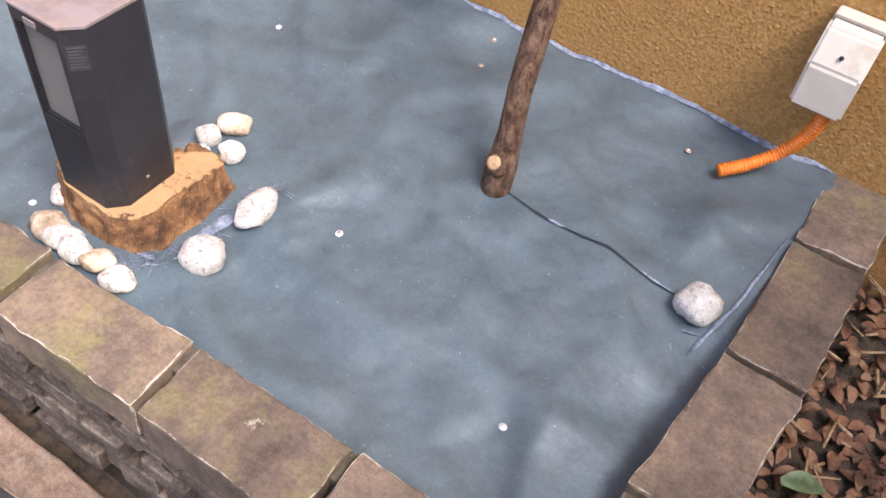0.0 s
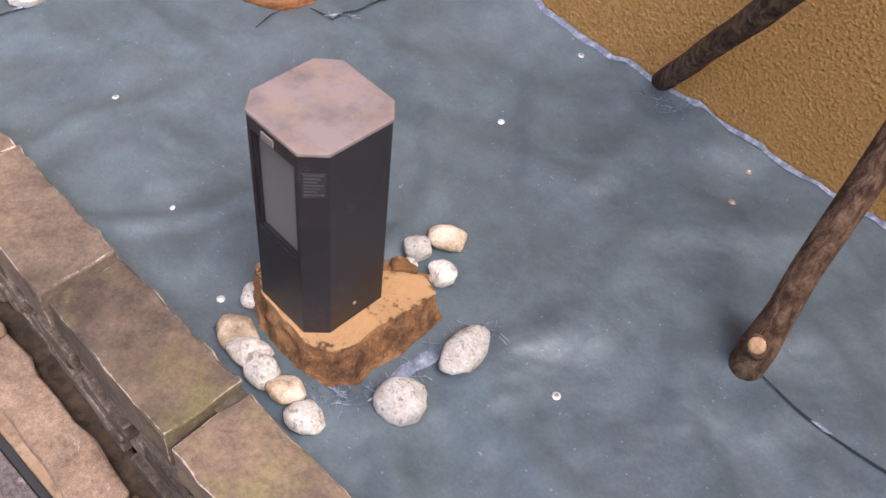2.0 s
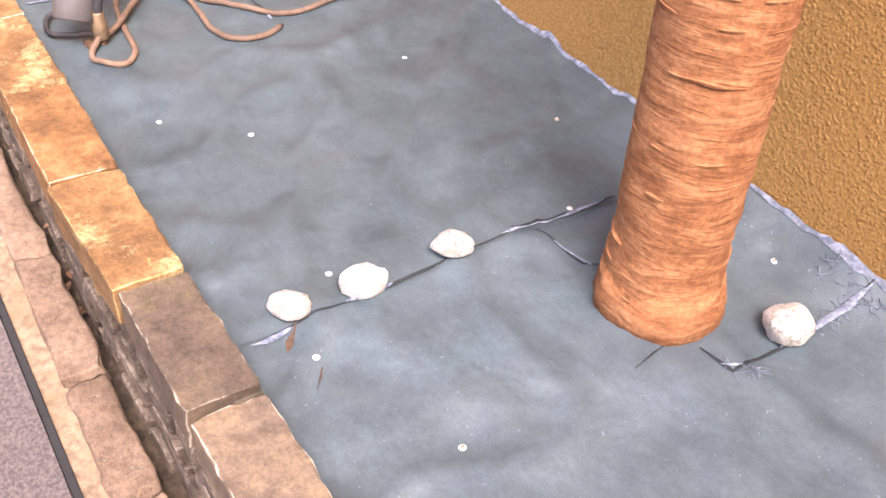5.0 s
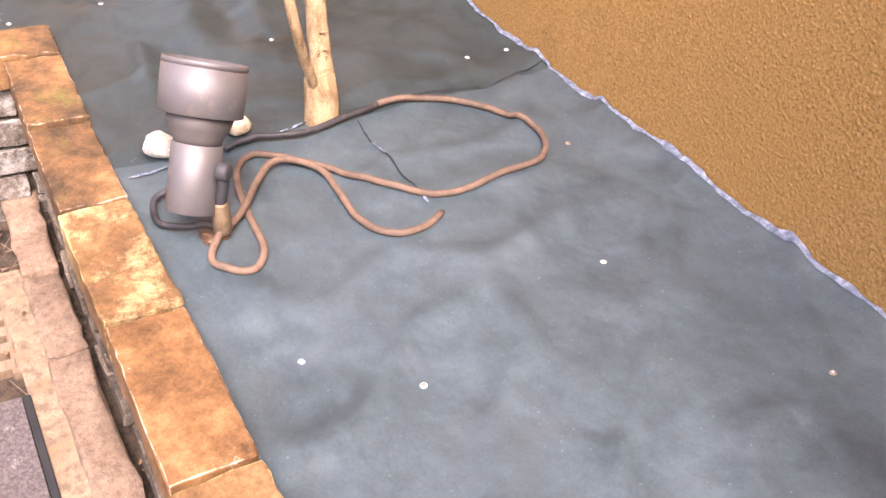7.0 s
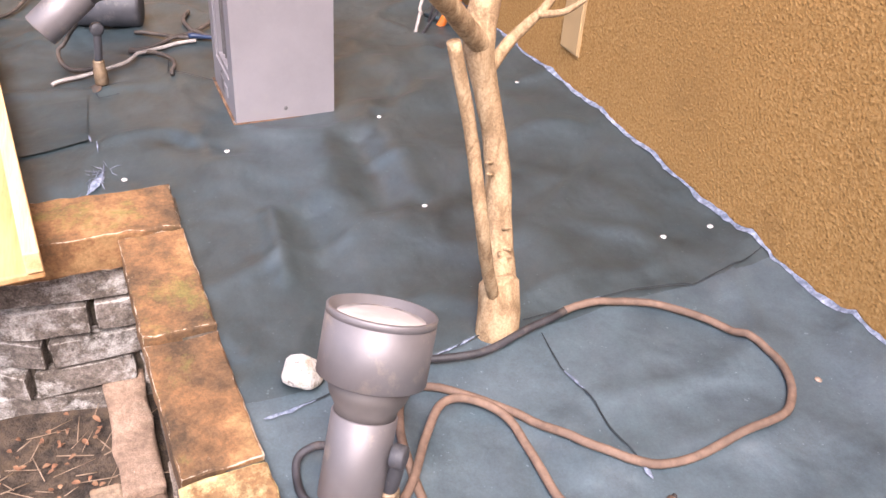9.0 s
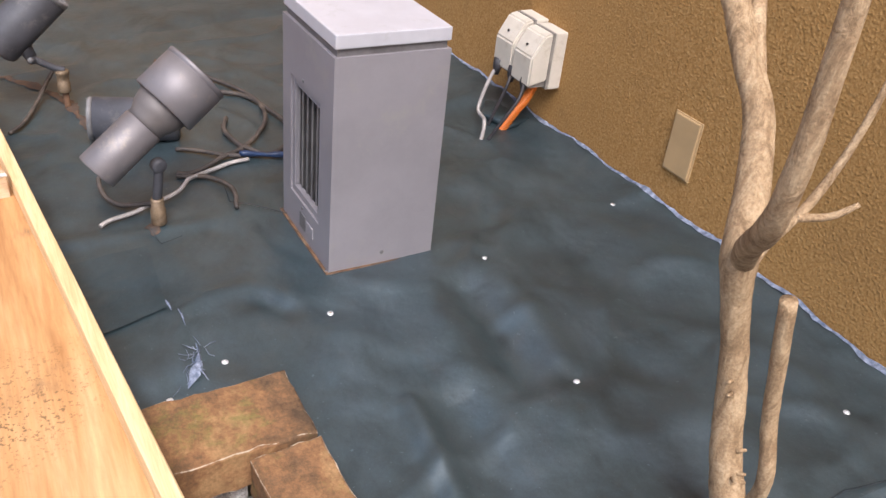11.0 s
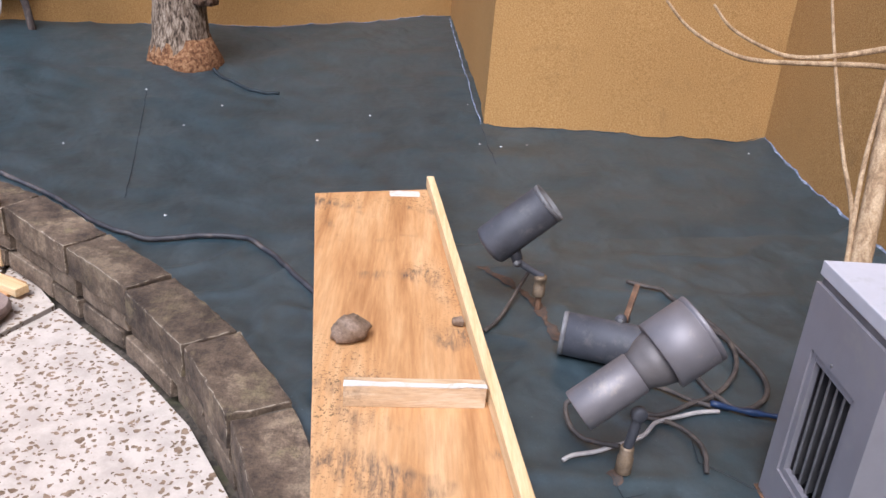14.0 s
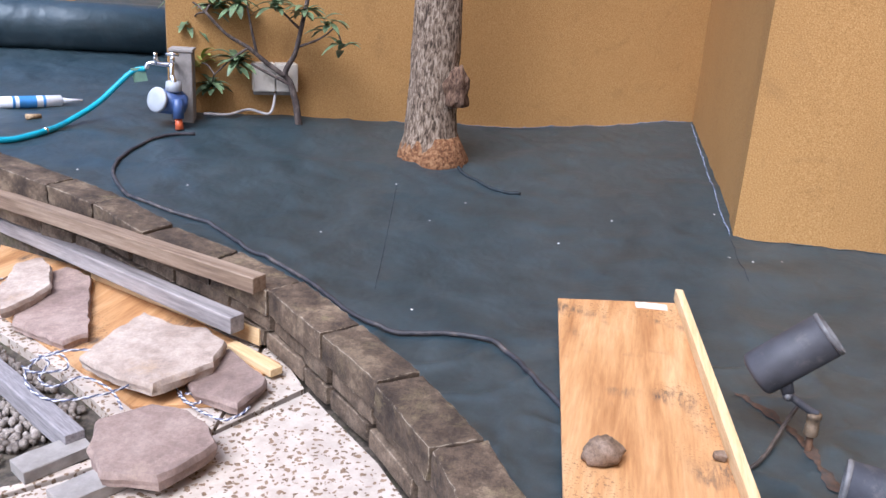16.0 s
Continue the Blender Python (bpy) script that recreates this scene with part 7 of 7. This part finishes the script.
litter(1300, (0.18, 0.75, 0.4, 1.15), -0.14, 2, 0.027, "dead_leaves", "dry brown leaves scattered over damp soil")
litter(26, (-2.5, -0.6, 0.245, 0.275), -0.345, 3, 0.022, "dead_leaves", "small dry leaves caught below the wall")
litter(130, (-2.88, -2.4, -0.15, 0.18), -0.345, 6, 0.013, "dead_leaves", "dry leaves and needles in the recess")
bm = bmesh.new()
for i in range(160):
    x, y, a = rng.uniform(0.2, 0.7), rng.uniform(0.5, 1.15), rng.uniform(0, 3.14)
    L = rng.uniform(0.015, 0.06)
    p = Vector((x, y, -0.115 + rng.uniform(0, 0.02)))
    add(bm, tube([p, p + Vector((math.cos(a) * L, math.sin(a) * L, rng.uniform(-0.01, 0.015)))], rng.uniform(0.0012, 0.003), 5))
single("twigs", bm, BARK_TAN, "dry twigs and stalks among the dead leaves", "twigs", kind="stuff")
bm = bmesh.new()
for i in range(110):
    x, y, a = rng.uniform(-2.88, -2.4), rng.uniform(-0.16, 0.19), rng.uniform(0, 3.14)
    L = rng.uniform(0.02, 0.07)
    p = Vector((x, y, -0.338 + rng.uniform(0, 0.016)))
    add(bm, tube([p, p + Vector((math.cos(a) * L, math.sin(a) * L, rng.uniform(-0.006, 0.008)))], rng.uniform(0.0005, 0.0012), 5))
single("twigs", bm, TIMBER, "straw and dry twigs on the recess floor", "twigs", kind="stuff")
bm = bmesh.new()
leaf(bm, Vector((0.215, 0.735, -0.10)), Vector((0.9, 0.5, 0.1)), 0.06, 0.03, 0.1)
single("green_leaf", bm, LEAF, "single fresh green leaf on the dead leaves", "leaf", loc=(0.22, 0.74, -0.1))

# ---- tap stand, hose, cartridge and roll of sheet ----
zt = bed(-5.66, -2.14)
tp = thing("tap_stand", (-5.70, -2.17, zt), "grey tap post with two chrome taps", "tap")
part("post", box(-0.045, 0.045, -0.045, 0.045, -0.05, 0.305, 0.006, pose(-5.71, -2.165, zt, 0, 0, 20)), CONCRETE, tp, "grey stone-effect post", smooth=False)
part("post_cap", box(-0.05, 0.05, -0.05, 0.05, 0.305, 0.318, 0.004, pose(-5.71, -2.165, zt, 0, 0, 20)), CONCRETE, tp, smooth=False)


def tap(o, out, drop):
    o, out = Vector(o), Vector(out).normalized()
    side = out.cross(Vector((0, 0, 1)))
    t = part("tap_body", tube(smooth_path([o, o + out * 0.03, o + out * 0.06 + Vector((0, 0, 0.004)), o + out * 0.085, o + out * 0.095 + Vector((0, 0, -drop))], 5), 0.010, 14), CHROME, tp)
    c = o + out * 0.055
    part("valve", tube([c, c + Vector((0, 0, 0.028)), c + Vector((0, 0, 0.034))], [0.011, 0.009, 0.007], 14), CHROME, t)
    part("handle", tube([c + Vector((0, 0, 0.04)) - side * 0.026, c + Vector((0, 0, 0.044)), c + Vector((0, 0, 0.04)) + side * 0.026], [0.008, 0.006, 0.008], 12), CHROME, t)
    return o + out * 0.095 + Vector((0, 0, -drop))


e1 = tap((-5.665, -2.175, zt + 0.258), (0.75, 0.3, 0), 0.05)
e2 = tap((-5.675, -2.205, zt + 0.248), (0.45, -0.85, 0), 0.02)
tm = thing("water_timer", (-5.595, -2.15, zt), "blue and grey water timer with an orange outlet", "water timer")
c = Vector((-5.60, -2.165, zt + 0.108))
part("case", boulder((c.x, c.y, c.z - 0.05), (0.12, 0.155, 0.125), 15, 1.0, 0.03, 4), TIMER_BLUE, tm)
part("dial", lathe([(0.052, 0), (0.052, 0.008), (0.046, 0.013), (0.01, 0.013)], axis_pose(c + Vector((0.058, -0.022, 0.013)), c + Vector((0.213, -0.064, 0.053))), 28), TIMER_GREY, tm, "grey round dial")
part("upper_shell", lathe([(0.028, 0), (0.034, 0.004), (0.03, 0.04), (0.012, 0.045)], Matrix.Translation(c + Vector((0.005, 0.02, 0.045))), 20), TIMER_GREY, tm)
part("inlet", tube([c + Vector((0.01, 0.04, 0.04)), e1 + Vector((0, 0, 0.012))], 0.011, 14), CHROME, tm)
part("side_barrel", tube([c + Vector((0.03, 0.05, 0.02)), c + Vector((0.035, 0.055, -0.06))], 0.022, 16), TIMER_BLUE, tm)
part("outlet", tube([c + Vector((0.035, 0.055, -0.06)), c + Vector((0.04, 0.06, -0.105))], [0.014, 0.017], 16), simple("orange_red_plastic", (0.65, 0.13, 0.04), 0.4), tm, "orange-red hose outlet")
hp = [e2 + Vector((0, 0, 0.0)), e2 + Vector((0.02, -0.06, -0.02)), (-5.47, -2.41, zt + 0.10)] + [(x, y, top(x, y) + 0.011 + h) for x, y, h in ((-5.33, -2.45, 0.022), (-5.25, -2.45, 0.013), (-5.17, -2.45, 0.012), (-5.1, -2.475, 0.012), (-5.03, -2.51, 0.012), (-4.9, -2.62, 0.03))]
single("garden_hose", tube(smooth_path(hp, 6), 0.0115, 14), HOSE_TEAL, "teal garden hose falling from the tap to the sheet", "hose", loc=e2)
single("hose_clip", tube([(-5.19, -2.45, top(-5.19, -2.45) + 0.023), (-5.178, -2.45, top(-5.178, -2.45) + 0.023)], 0.0135, 14), CHROME, "small metal clip round the hose", "clip", loc=(-5.18, -2.45, zt))
bm = box(-0.001, 0.001, -0.028, 0.028, -0.05, 0.015, 0.0005, pose(e2.x + 0.01, e2.y - 0.03, e2.z - 0.01, 10, 20, 30))
single("tape_tag", bm, TAG_GREEN, "pale green tape tag on the hose end", "tag", smooth=False, loc=e2)
ct = thing("sealant_cartridge", (-5.45, -2.75, bed(-5.45, -2.75)), "white sealant cartridge with blue print on the sheet", "cartridge")
za = bed(-5.45, -2.75) + 0.030
ta, tb = Vector((-5.365, -2.80, za)), Vector((-5.555, -2.645, za - 0.004))
m = axis_pose(ta, tb)
L = (tb - ta).length
part("tube_body", lathe([(0.022, 0), (0.0245, 0.002), (0.0245, L - 0.003), (0.018, L)], m, 28), TUBE_WHITE, ct)
part("nozzle", lathe([(0.014, L), (0.013, L + 0.012), (0.010, L + 0.02), (0.004, L + 0.085)], m, 18), TUBE_WHITE, ct)
for a, b in ((0.05, 0.06), (0.075, 0.14), (0.165, 0.175)):
    part("print_band", lathe([(0.0248, L * a / 0.24), (0.0249, L * a / 0.24 + 0.001), (0.0249, L * b / 0.24), (0.0248, L * b / 0.24 + 0.001)], m, 28), PRINT_BLUE, ct, "blue printed band")
single("peg", tube([(-5.36, -2.60, bed(-5.35, -2.6) + 0.02), (-5.31, -2.63, bed(-5.31, -2.63) + 0.02)], [0.008, 0.013], 12), BARK_TAN, "small tan peg lying on the sheet", "peg", loc=(-5.34, -2.61, bed(-5.34, -2.61)))
ro = thing("sheet_roll", (-6.4, -3.1, 0.33), "thick roll of dark weed sheet lying on the bed", "roll")
ra, rb = Vector((-6.75, -2.72, 0.47)), Vector((-5.9, -3.95, 0.50))
m = axis_pose(ra, rb)
L = (rb - ra).length
part("roll", lathe([(0.02, 0), (0.125, 0.0), (0.13, 0.004), (0.13, L * 0.4), (0.132, L * 0.7), (0.13, L), (0.02, L)], m, 40), SHEET_NEW, ro)
bz = thing("junction_box", (-6.02, -1.86, 0.38), "white junction box low on the shaded wall", "junction box")
d = (Vector((*W_END, 0)) - Vector((*W_IN, 0))).normalized()
c = Vector((-6.01, -1.885, 0.385))
ang = math.degrees(math.atan2(d.y, d.x))
nrm = Vector((d.y, -d.x, 0))
if nrm.x < 0:
    nrm = -nrm
c = Vector((*W_IN, 0)) + d * ((c - Vector((*W_IN, 0))).dot(d)) + Vector((0, 0, 0.385))
bz.location = c
ORIGIN[bz] = c.copy()
mm = Matrix.Translation(c + nrm * 0.0) @ pose(0, 0, 0, 0, 0, ang)
sgn = 1 if (Matrix.Rotation(radians(ang), 3, "Z") @ Vector((0, 1, 0))).dot(nrm) > 0 else -1
for nm, lo, hi in (("left_case", -0.098, -0.002), ("right_case", 0.002, 0.098)):
    part(nm, box(lo, hi, 0.0005 * sgn, 0.07 * sgn, -0.058, 0.065, 0.006, mm), PLASTIC, bz, smooth=False)
    part("case_skirt", box(lo + 0.005, hi - 0.005, 0.0005 * sgn, 0.05 * sgn, -0.075, -0.0585, 0.002, mm), PLASTIC_GREY, bz, "grey lower skirt", smooth=False)
cc = c + nrm * 0.05
single("power_cord", tube(smooth_path([cc + Vector((0, 0, -0.07)), cc + nrm * 0.04 + d * 0.03 + Vector((0, 0, -0.15)), (-5.93, -1.97, 0.24), (-5.84, -2.03, 0.225), (-5.76, -2.10, 0.235)], 6), 0.006, 10), CABLE_GREY, "grey cord sagging from the junction box", "cord", loc=cc)
